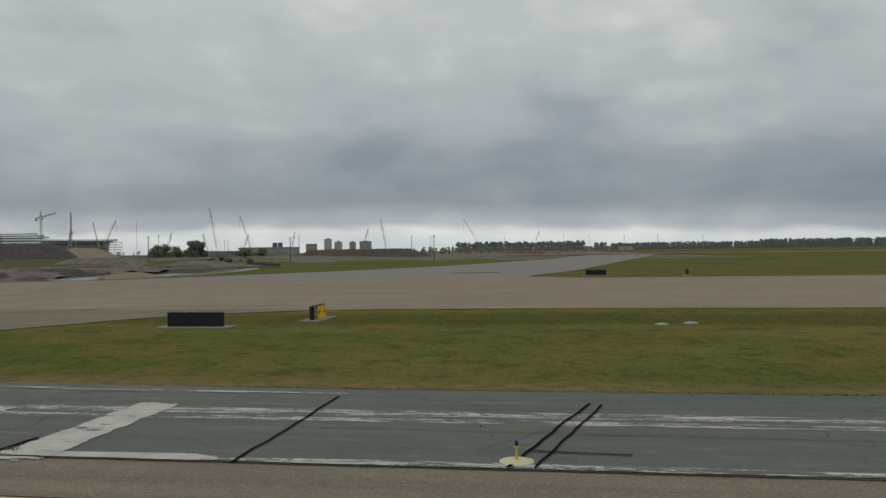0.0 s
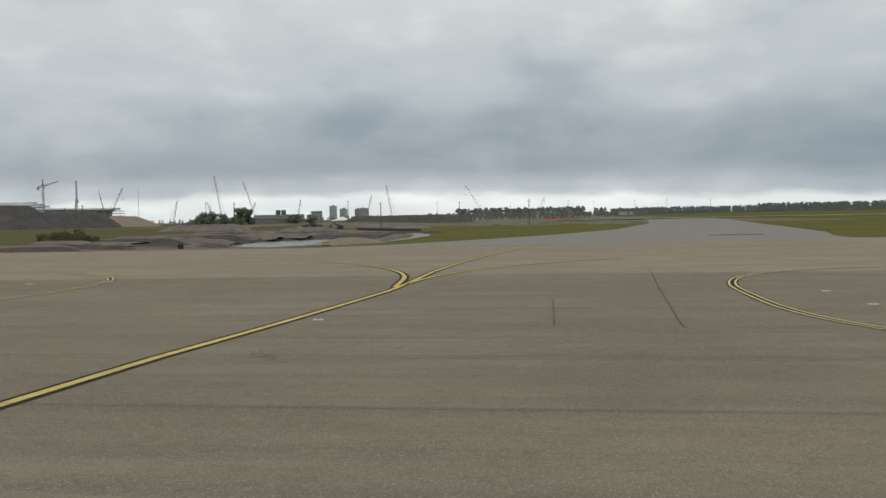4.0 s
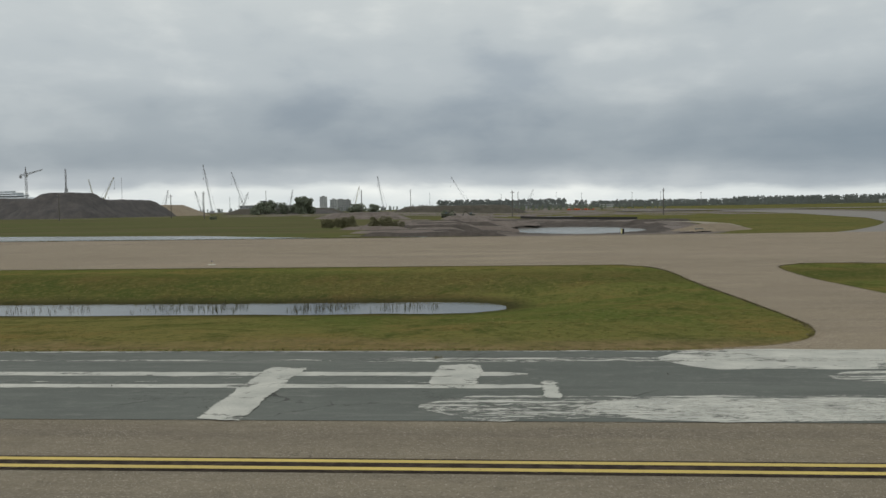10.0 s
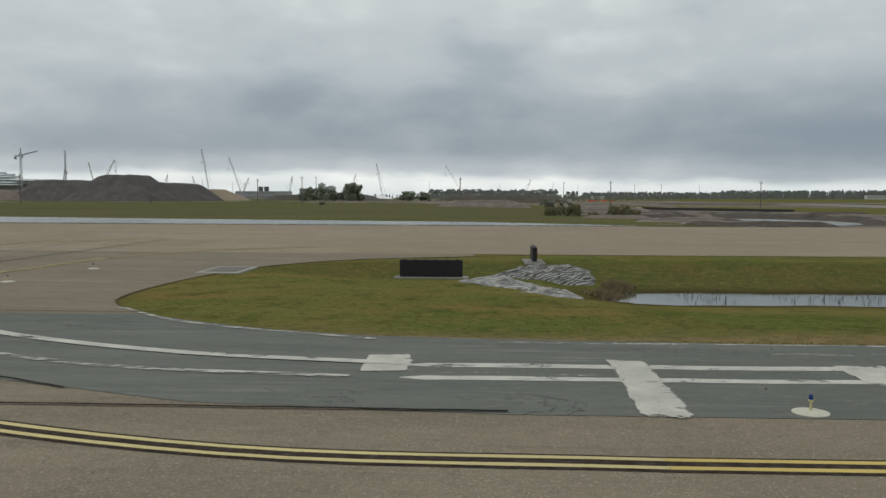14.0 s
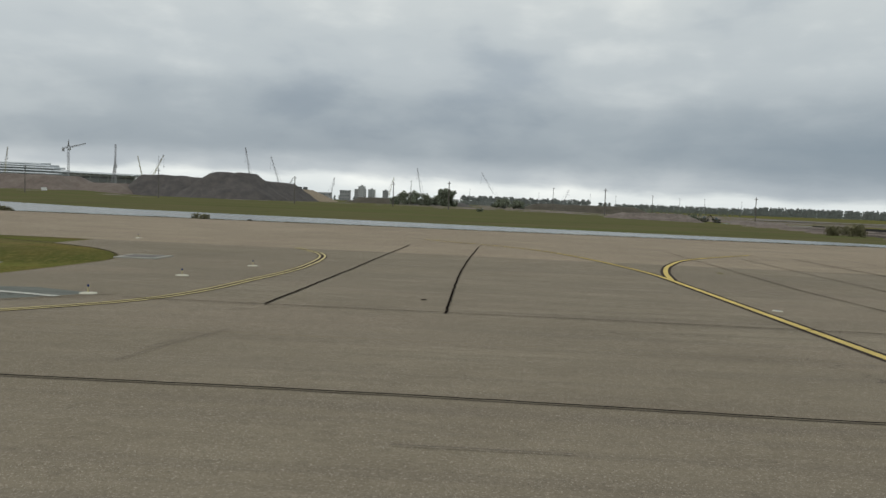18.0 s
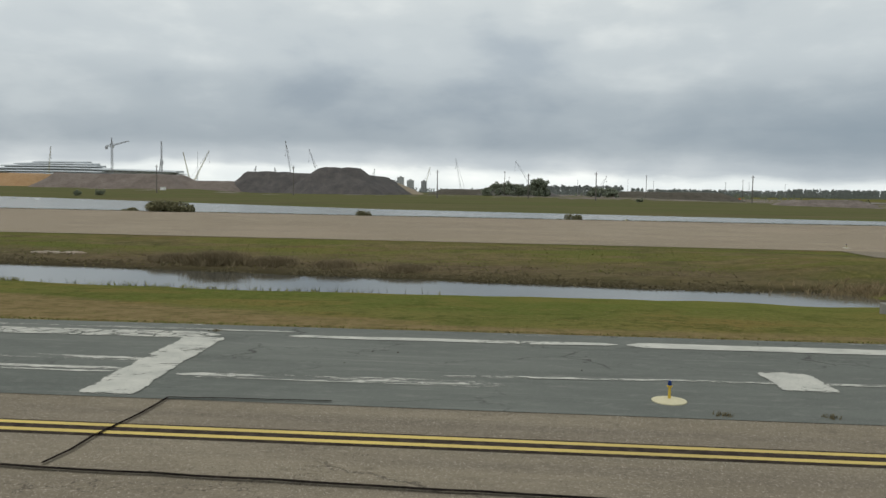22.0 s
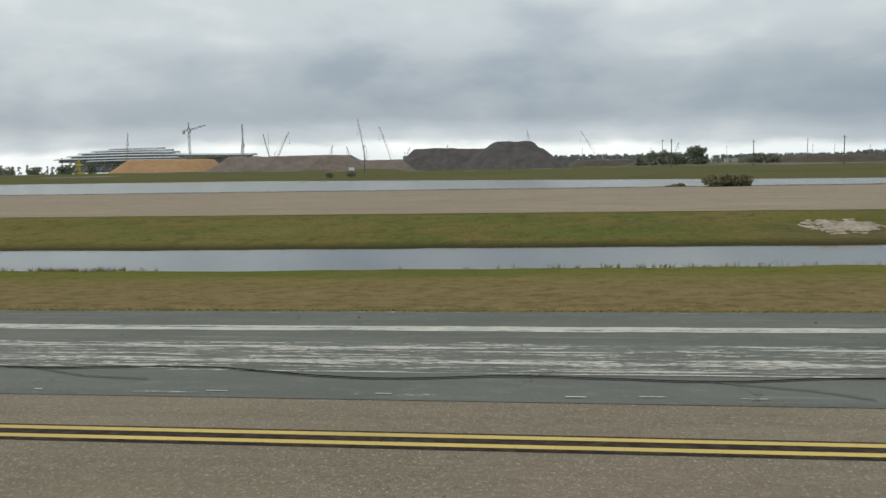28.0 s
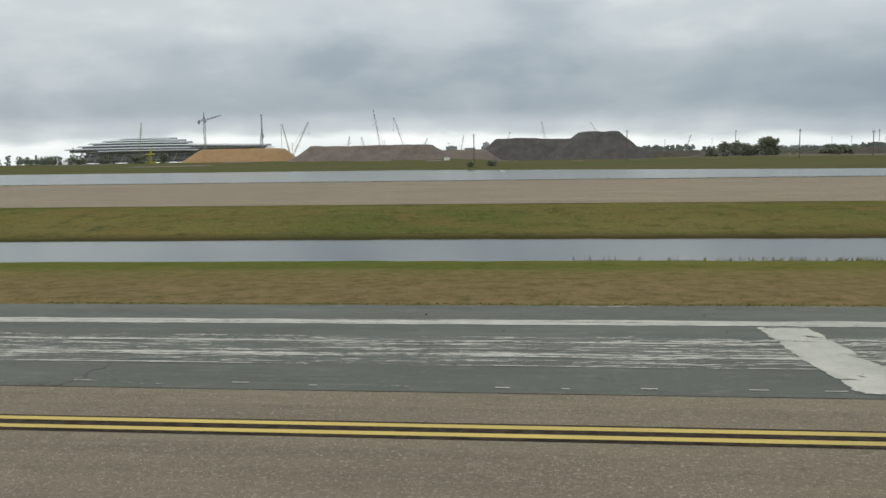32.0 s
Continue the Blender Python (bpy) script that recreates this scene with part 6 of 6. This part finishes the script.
def mobile_crane(x, y, base, dx, top, material, label, mast=0.0):
    """A crawler crane: tracks, cab house and a raised lattice boom with its stays."""
    root = thing("crane", x, y, base, label, "crane", "cranes on the building site")
    part("undercarriage", box(bmesh.new(), -4, -3.5, 0, 4, 3.5, 1.6, 0.2), "crane_steel", root)
    part("house", box(bmesh.new(), -4.5, -2.5, 1.6, 4.5, 2.5, 5.0, 0.3), material, root, "engine house and cab")
    head = (dx, 0, top - base)
    part("boom", lattice(bmesh.new(), (0, 0, 4), head, 2.4, 1.2, 12), "crane_steel" if material == "crane_steel" else material, root, "lattice boom")
    bm = bmesh.new()
    s = -1 if dx > 0 else 1
    tube(bm, (s * 5, 0, 4.5), (s * 7, 0, 11), 0.25, n=4)
    tube(bm, (s * 7, 0, 11), head, 0.16, n=4)
    part("stay", bm, "crane_steel", root)
    bm = bmesh.new()
    tube(bm, head, (dx * 1.02, 0, (top - base) * 0.72), 0.13, n=4)
    tube(bm, (dx * 1.02, 0, (top - base) * 0.72), (dx * 1.02, 0, (top - base) * 0.69), 0.7, n=6)
    part("hoist_line", bm, "crane_steel", root)
    if mast:
        part("jib", lattice(bmesh.new(), (0, 0, 4), (mast, 0, (top - base) * 0.95), 1.6, 0.9, 10, 0.2), material, root)


for x, y, base, dx, top, m in ((-727, 1580, 1, -16, 99, "crane_steel"), (-693, 1683, 1, -28, 88, "crane_steel"), (-402, 1723, 1, -12, 75, "crane_steel"), (-235, 2146, 1, -50, 87, "crane_steel"), (-640, 1500, 1, 14, 40, "crane_steel"), (-575, 1600, 1, 8, 46, "crane_steel"), (-500, 1900, 1, 14, 60, "crane_yellow"), (-765, 1620, 1, -12, 47, "crane_steel"),
                                (-1190, 1500, 1, 8, 80, "crane_yellow"), (-770, 1450, 1, 9, 45, "crane_steel"), (-90, 1900, 1, 14, 46, "crane_steel")):
    mobile_crane(x, y, base, dx, top, m, "crawler crane with a raised lattice boom")
mobile_crane(-835, 1331, 1, 31, 66, "crane_yellow", "pale crawler crane with two raised booms", -14)

root = thing("pile_rig", -879, 1308, 1, "tall vertical piling rig mast with a raking stay", "piling rig")
part("tracks", box(bmesh.new(), -5, -4, 0, 4, 4, 2.0, 0.2), "crane_steel", root)
part("leader", lattice(bmesh.new(), (2.5, 0, 0.5), (2.5, 0, 79), 2.0, 1.7, 24, 0.30), "crane_steel", root)
part("stay", lattice(bmesh.new(), (-5, 0, 2), (2.0, 0, 55), 1.0, 0.6, 10, 0.25), "crane_steel", root)
part("hammer", box(bmesh.new(), 3.5, -1, 40, 5.2, 1, 46, 0.1), "crane_steel", root)

root = thing("tower_crane", -1036, 1453, 1, "grey tower crane with a raised jib over the building site", "tower crane")
part("mast", lattice(bmesh.new(), (0, 0, 0), (0, 0, 83), 3.0, 3.0, 22, 0.32), "crane_steel", root)
part("jib", lattice(bmesh.new(), (1, 0, 79), (33, 0, 87), 2.4, 1.2, 12, 0.32), "crane_steel", root)
part("counter_jib", lattice(bmesh.new(), (-1, 0, 79), (-11, 0, 77), 2.4, 2.2, 4, 0.32), "crane_steel", root)
part("counterweight", box(bmesh.new(), -12, -1.5, 71.5, -8.5, 1.5, 77, 0.2), "crane_steel", root)
part("cab", box(bmesh.new(), 1.2, -1.2, 74.5, 4, 1.2, 78, 0.15), "facade_pale", root)
part("apex", lattice(bmesh.new(), (0, 0, 81), (0, 0, 93), 2.2, 0.5, 4, 0.3), "crane_steel", root)

for x, y, h in ((-962, 1680, 78), (-700, 1460, 34), (-300, 1700, 34), (-150, 1800, 32), (-610, 1350, 26), (-20, 1950, 36), (40, 1950, 34), (-860, 1420, 32), (-560, 1250, 24), (90, 1500, 26), (160, 1600, 28), (260, 1700, 27)):
    root = thing("light_mast", x, y, 1, "thin distant light mast", "mast", "thin masts on the horizon")
    bm = bmesh.new()
    tube(bm, (0, 0, 0), (0, 0, h), 0.5, 0.3, 6)
    part("pole", bm, "crane_steel", root)
    part("head", box(bmesh.new(), -1.2, -0.3, h, 1.2, 0.3, h + 0.7), "crane_steel", root)

# ---- buildings ----


def block(x, y, z0, w, d, h, floors, bays, wall, label, name="building", rooftop=True):
    """A far building with its storeys, window openings and roof edge."""
    root = thing(name, x, y, z0, label, "building")
    part("wall", box(bmesh.new(), -w / 2, 0, 0, w / 2, d, h), wall, root)
    part("roof", box(bmesh.new(), -w / 2 - 0.4, -0.4, h - 0.1, w / 2 + 0.4, d + 0.4, h + 0.5), "facade_grey", root)
    for f in range(floors):
        for b in range(bays):
            px, pz = -w / 2 + w * (b + 0.5) / bays, h * (f + 0.55) / floors
            part("window", box(bmesh.new(), px - w / bays * 0.22, -0.12, pz - h / floors * 0.17, px + w / bays * 0.22, 0.2, pz + h / floors * 0.17), "window_glass", root)
    if rooftop:
        part("stair_tower", box(bmesh.new(), -w * 0.15, d * 0.2, h + 0.4, w * 0.2, d * 0.7, h + 3.0), wall, root)
    return root


for x, y, w, h, f, b, wall in ((-530, 1704, 13, 32, 9, 3, "facade_pale"), (-536, 1722, 10, 25, 7, 2, "facade_grey"), (-511, 1720, 14, 26, 8, 3, "facade_pale"), (-484, 1740, 11, 25, 7, 3, "facade_grey"), (-563, 1690, 21, 22, 3, 4, "facade_grey"), (-606, 1690, 27, 16, 2, 5, "facade_grey")):
    block(x, y, 0, w, 14, h, f, b, wall, "pale concrete tower block on the horizon" if h > 23 else "squat grey concrete building on the horizon", rooftop=h > 23)
block(-700, 1810, 0, 95, 25, 17, 2, 14, "facade_grey", "long low grey building with two dark rooftop units", rooftop=False)
for dx in (0, 13):
    root = thing("roof_unit", -690 + dx, 1815, 17.4, "dark box-shaped plant unit on a flat roof", "roof unit")
    part("casing", box(bmesh.new(), -4.5, -4, 0, 4.5, 4, 10.5, 0.3), "facade_dark", root)
block(-712, 2755, 0, 36, 30, 40, 5, 6, "facade_grey", "grey two-step building above the embankment")
block(1030, 2560, 0, 60, 20, 12, 1, 8, "facade_pale", "long white hangar in front of the woods", rooftop=False)
block(160, 2440, 0, 40, 15, 9, 1, 6, "facade_pale", "small pale building among the pines", rooftop=False)
root = thing("tent", -306, 930, 0.4, "large white tent roof on the building site", "tent")
bm = bmesh.new()
ring = [bm.verts.new((14.5 * math.cos(a), 9 * math.sin(a), 1.7 + 0.3 * math.sin(3 * a))) for a in [2 * math.pi * i / 14 for i in range(14)]]
mid = [bm.verts.new((6 * math.cos(a), 4 * math.sin(a), 4.0)) for a in [2 * math.pi * i / 14 for i in range(14)]]
tip = bm.verts.new((0, 0, 6.6))
for i in range(14):
    bm.faces.new((ring[i], ring[(i + 1) % 14], mid[(i + 1) % 14], mid[i]))
    bm.faces.new((mid[i], mid[(i + 1) % 14], tip))
part("canopy", bm, "tent_white", root)
for i in range(6):
    a = 2 * math.pi * i / 6
    bm = bmesh.new()
    tube(bm, (13.8 * math.cos(a), 8.5 * math.sin(a), -1), (13.8 * math.cos(a), 8.5 * math.sin(a), 1.9), 0.15)
    part("pole", bm, "galvanised", root)


def terminal():
    """The unfinished terminal: stacked curved roofs over open floors."""
    X, Y = -1160, 1550
    root = thing("terminal_building", X, Y, 0, "unfinished pale terminal building with stacked curved metal roofs", "building")
    tiers = ((-117, -12, 44, 55, 3), (-150, 12, 34, 51, 3), (-174, 30, 24, 46.5, 4), (-192, 46, 14, 41, 4), (-214, 62, 4, 35, 4), (-140, 70, -2, 30.5, 3), (50, 205, 0, 39.5, 3))
    for x0, x1, d, top, hang in tiers:
        n = 14
        bm = bmesh.new()
        rows = []
        for i in range(n + 1):
            t = i / n
            x = x0 + (x1 - x0) * t
            z = top - 0.9 * (2 * t - 1) ** 2 if x1 < 100 else top - 3 * t
            rows.append([bm.verts.new(p) for p in ((x, d - hang, z - 3.6), (x, d - hang, z - 2.6), (x, d + 6, z - 0.4), (x, d + 40, z + 0.6), (x, d + 40, z - 3.5))])
        for a, b in zip(rows, rows[1:]):
            for k in range(5):
                bm.faces.new((a[k], b[k], b[(k + 1) % 5], a[(k + 1) % 5]))
        bm.faces.new(rows[0][::-1]), bm.faces.new(rows[-1])
        bmesh.ops.recalc_face_normals(bm, faces=bm.faces[:])
        part("roof", bm, "roof_metal", root)
        if top > 30.8:
            part("wall", box(bmesh.new(), x0 + 7, d + 3, top - 9.5, x1 - 7, d + 34, top - 3.2), "facade_pale", root)
            for q in range(int((x1 - x0) / 13)):
                px = x0 + 9 + 13 * q
                part("window", box(bmesh.new(), px, d + 2.7, top - 7.4, px + 8.0, d + 3.2, top - 5.0), "facade_grey", root)
    for f in range(6):
        z = 4 + f * 5.2
        w0, w1 = (-196 + f * 4 if f < 5 else 62), 205
        part("floor_slab", box(bmesh.new(), w0, 4 + f, z, w1, 60, z + 1.3), "facade_pale", root)
        part("back_wall", box(bmesh.new(), w0 + 6, 14 + f, z + 1.3, w1 - 6, 16 + f, z + 5.6), "facade_pale" if f % 2 else "facade_grey", root)
        for b in range(22):
            px = w0 + 4 + (w1 - w0 - 8) * b / 21
            part("column", box(bmesh.new(), px - 0.8, 5 + f, z + 1.3, px + 0.8, 6.6 + f, z + 5.6), "facade_pale", root)
    for k, px in enumerate((-200, -182, -150)):
        bm = bmesh.new()
        lattice(bm, (px, 2, 0), (px + 4, 2, 36 - 3 * k), 1.4, 1.0, 6, 0.3)
        part("scaffold", bm, "galvanised", root)


terminal()

root = thing("mast_lift", -650, 452, 2.8, "yellow mast lift standing before the unfinished terminal", "lift")
part("chassis", box(bmesh.new(), -2.6, -1.4, 0.0, 2.6, 1.4, 1.3, 0.15), "lift_yellow", root)
part("mast", lattice(bmesh.new(), (0, 0, 1.2), (0.3, 0, 9.0), 1.0, 0.8, 8, 0.14), "lift_yellow", root)
part("platform", box(bmesh.new(), -2.4, -0.8, 5.0, 2.6, 0.8, 5.9, 0.1), "lift_yellow", root)
part("arm", tube(bmesh.new(), (-3.4, 0, 2.6), (0.2, 0, 5.2), 0.25, n=6), "lift_yellow", root)
for x, y, w, m, label in ((-470, 392, 2.6, "tent_white", "small white site container on the far field"), (-436.5, 229, 0.9, "tent_white", "white marker box at the pond's far shore"), (-446, 232, 1.0, "machine_green", "small dark pump at the pond's far shore")):
    root = thing("site_box", x, y, ground_z(x, y), label, "site box")
    part("body", box(bmesh.new(), -w / 2, -0.5, 0, w / 2, 0.5, w * 0.55, 0.05), m, root)
    part("lid", box(bmesh.new(), -w / 2 - 0.06, -0.56, w * 0.55, w / 2 + 0.06, 0.56, w * 0.55 + 0.08), m, root)

# ---- machines and clutter on the construction ground ----


def excavator(x, y, turn, material="machine_green"):
    root = thing("excavator", x, y, ground_z(x, y), "dark tracked excavator parked on the mud", "excavator", "machines on the mud", turn=turn)
    root.scale = (0.66, 0.66, 0.66)
    for s in (-1, 1):
        part("track", box(bmesh.new(), -2.1, s * 1.2 - 0.35, 0, 2.1, s * 1.2 + 0.35, 0.9, 0.25), "dark_rubber", root)
    part("house", box(bmesh.new(), -2.0, -1.3, 1.0, 1.4, 1.3, 2.3, 0.15), material, root)
    part("cab", box(bmesh.new(), 0.2, 0.1, 2.2, 1.6, 1.2, 3.4, 0.12), "window_glass", root)
    bm = bmesh.new()
    tube(bm, (1.2, -0.3, 1.8), (4.2, -0.3, 4.4), 0.32, 0.24, 6)
    part("boom", bm, material, root)
    bm = bmesh.new()
    tube(bm, (4.2, -0.3, 4.4), (6.2, -0.3, 2.0), 0.24, 0.18, 6)
    part("arm", bm, material, root)
    part("bucket", box(bmesh.new(), 5.6, -0.9, 1.0, 6.8, 0.3, 2.1, 0.2), "dark_rubber", root)


excavator(-163, 322, 15), excavator(-153, 340, 200), excavator(-162, 338, 150)
fence = thing("silt_fence", -133.5, 290, ground_z(-133.5, 290), "low black silt fence round the dug basin", "fence")
pa, pb = Vector((0, 0, 0)), Vector((32.5, -54, 0))
for i in range(24):
    a, b = pa.lerp(pb, i / 24), pa.lerp(pb, (i + 1) / 24)
    za, zb = (ground_z(-133.5 + p.x, 290 + p.y) - ground_z(-133.5, 290) for p in (a, b))
    me = mesh_of("panel", [(a.x, a.y, za - 0.1), (b.x, b.y, zb - 0.1), (b.x, b.y, zb + 0.85), (a.x, a.y, za + 0.85), (a.x, a.y + 0.08, za - 0.1), (b.x, b.y + 0.08, zb - 0.1), (b.x, b.y + 0.08, zb + 0.85), (a.x, a.y + 0.08, za + 0.85)],
                 [(0, 1, 2, 3), (7, 6, 5, 4), (3, 2, 6, 7), (0, 4, 5, 1)], "dark_rubber")
    ob = new("panel", me)
    ob.parent = fence
for x, y, w, h, m, label in ((-101.1, 147.9, 0.7, 0.8, "lamp_white", "small white utility cabinet beside the basin"), (-104.5, 146, 1.4, 0.7, "pale_concrete", "pale concrete block beside the basin")):
    root = thing("cabinet", x, y, ground_z(x, y) - 0.05, label, "utility cabinet")
    part("body", box(bmesh.new(), -w / 2, -0.4, 0, w / 2, 0.4, h, 0.04), m, root)
    part("lid", box(bmesh.new(), -w / 2 - 0.05, -0.45, h, w / 2 + 0.05, 0.45, h + 0.06), m, root)
for x, y, w, d, t in ((-166, 156.5, 4.0, 1.6, 5), (-120, 330, 16, 4, 8)):
    root = thing("concrete_slab", x, y, ground_z(x, y), "pale broken concrete slab lying on the mud", "concrete slab", turn=t)
    part("slab", box(bmesh.new(), -w / 2, -d / 2, -0.2, w / 2, d / 2, 0.25, 0.05), "pale_concrete", root)
for x, y in ((-66, 930), (-58, 935), (-50, 932), (-42, 936)):
    root = thing("barrier", x, y, ground_z(x, y), "orange plastic traffic barrier far across the field", "barrier", "orange barriers")
    part("body", box(bmesh.new(), -3.5, -0.5, 0, 3.5, 0.5, 1.6, 0.2), "plastic_orange", root)

# ---- grit and tufts on the shoulder ----
rng = random.Random(77)
vs, fs = [], []
for _ in range(110):
    x = rng.uniform(-430, -10)
    y = rng.choice((15.6, 16.8, 18.4, rng.uniform(13.2, 19.3)))
    r, z = rng.uniform(0.010, 0.022), 0.03
    if -266 < x < -200 or -100 < x < -44:
        continue
    k, m = len(vs), 6
    for j in range(m):
        a = 2 * math.pi * j / m
        vs.append((x + r * 1.4 * math.cos(a) * rng.uniform(0.7, 1.2), y + r * math.sin(a) * rng.uniform(0.7, 1.2), z - 0.02))
    vs.append((x, y, z + r * 0.7))
    fs += [(k + j, k + (j + 1) % m, k + m) for j in range(m)]
tagged(new("grit", mesh_of("grit", vs, fs, "black_sealant")), "scattered dark bits of grit on the painted shoulder", "grit", kind="stuff")
tufts = []
for x, y, n in ((-176.0, 13.95, 14), (-172.9, 14.4, 12), (-321.5, 15.4, 12), (-303.9, 18.7, 10), (-286.2, 18.5, 14), (-283.0, 17.9, 12), (-140.0, 18.6, 8), (-24.6, 12.9, 10), (-293.5, 12.72, 14), (-291.83, 12.8, 12)):
    tufts += [(x + rng.gauss(0, 0.06), y + rng.gauss(0, 0.04), 0.005) for _ in range(n)]
blades_mesh("weeds", tufts, 0.07, 0.010, "dry_weed", "small dry tufts growing out of cracks in the asphalt", "weeds", 21, 4)
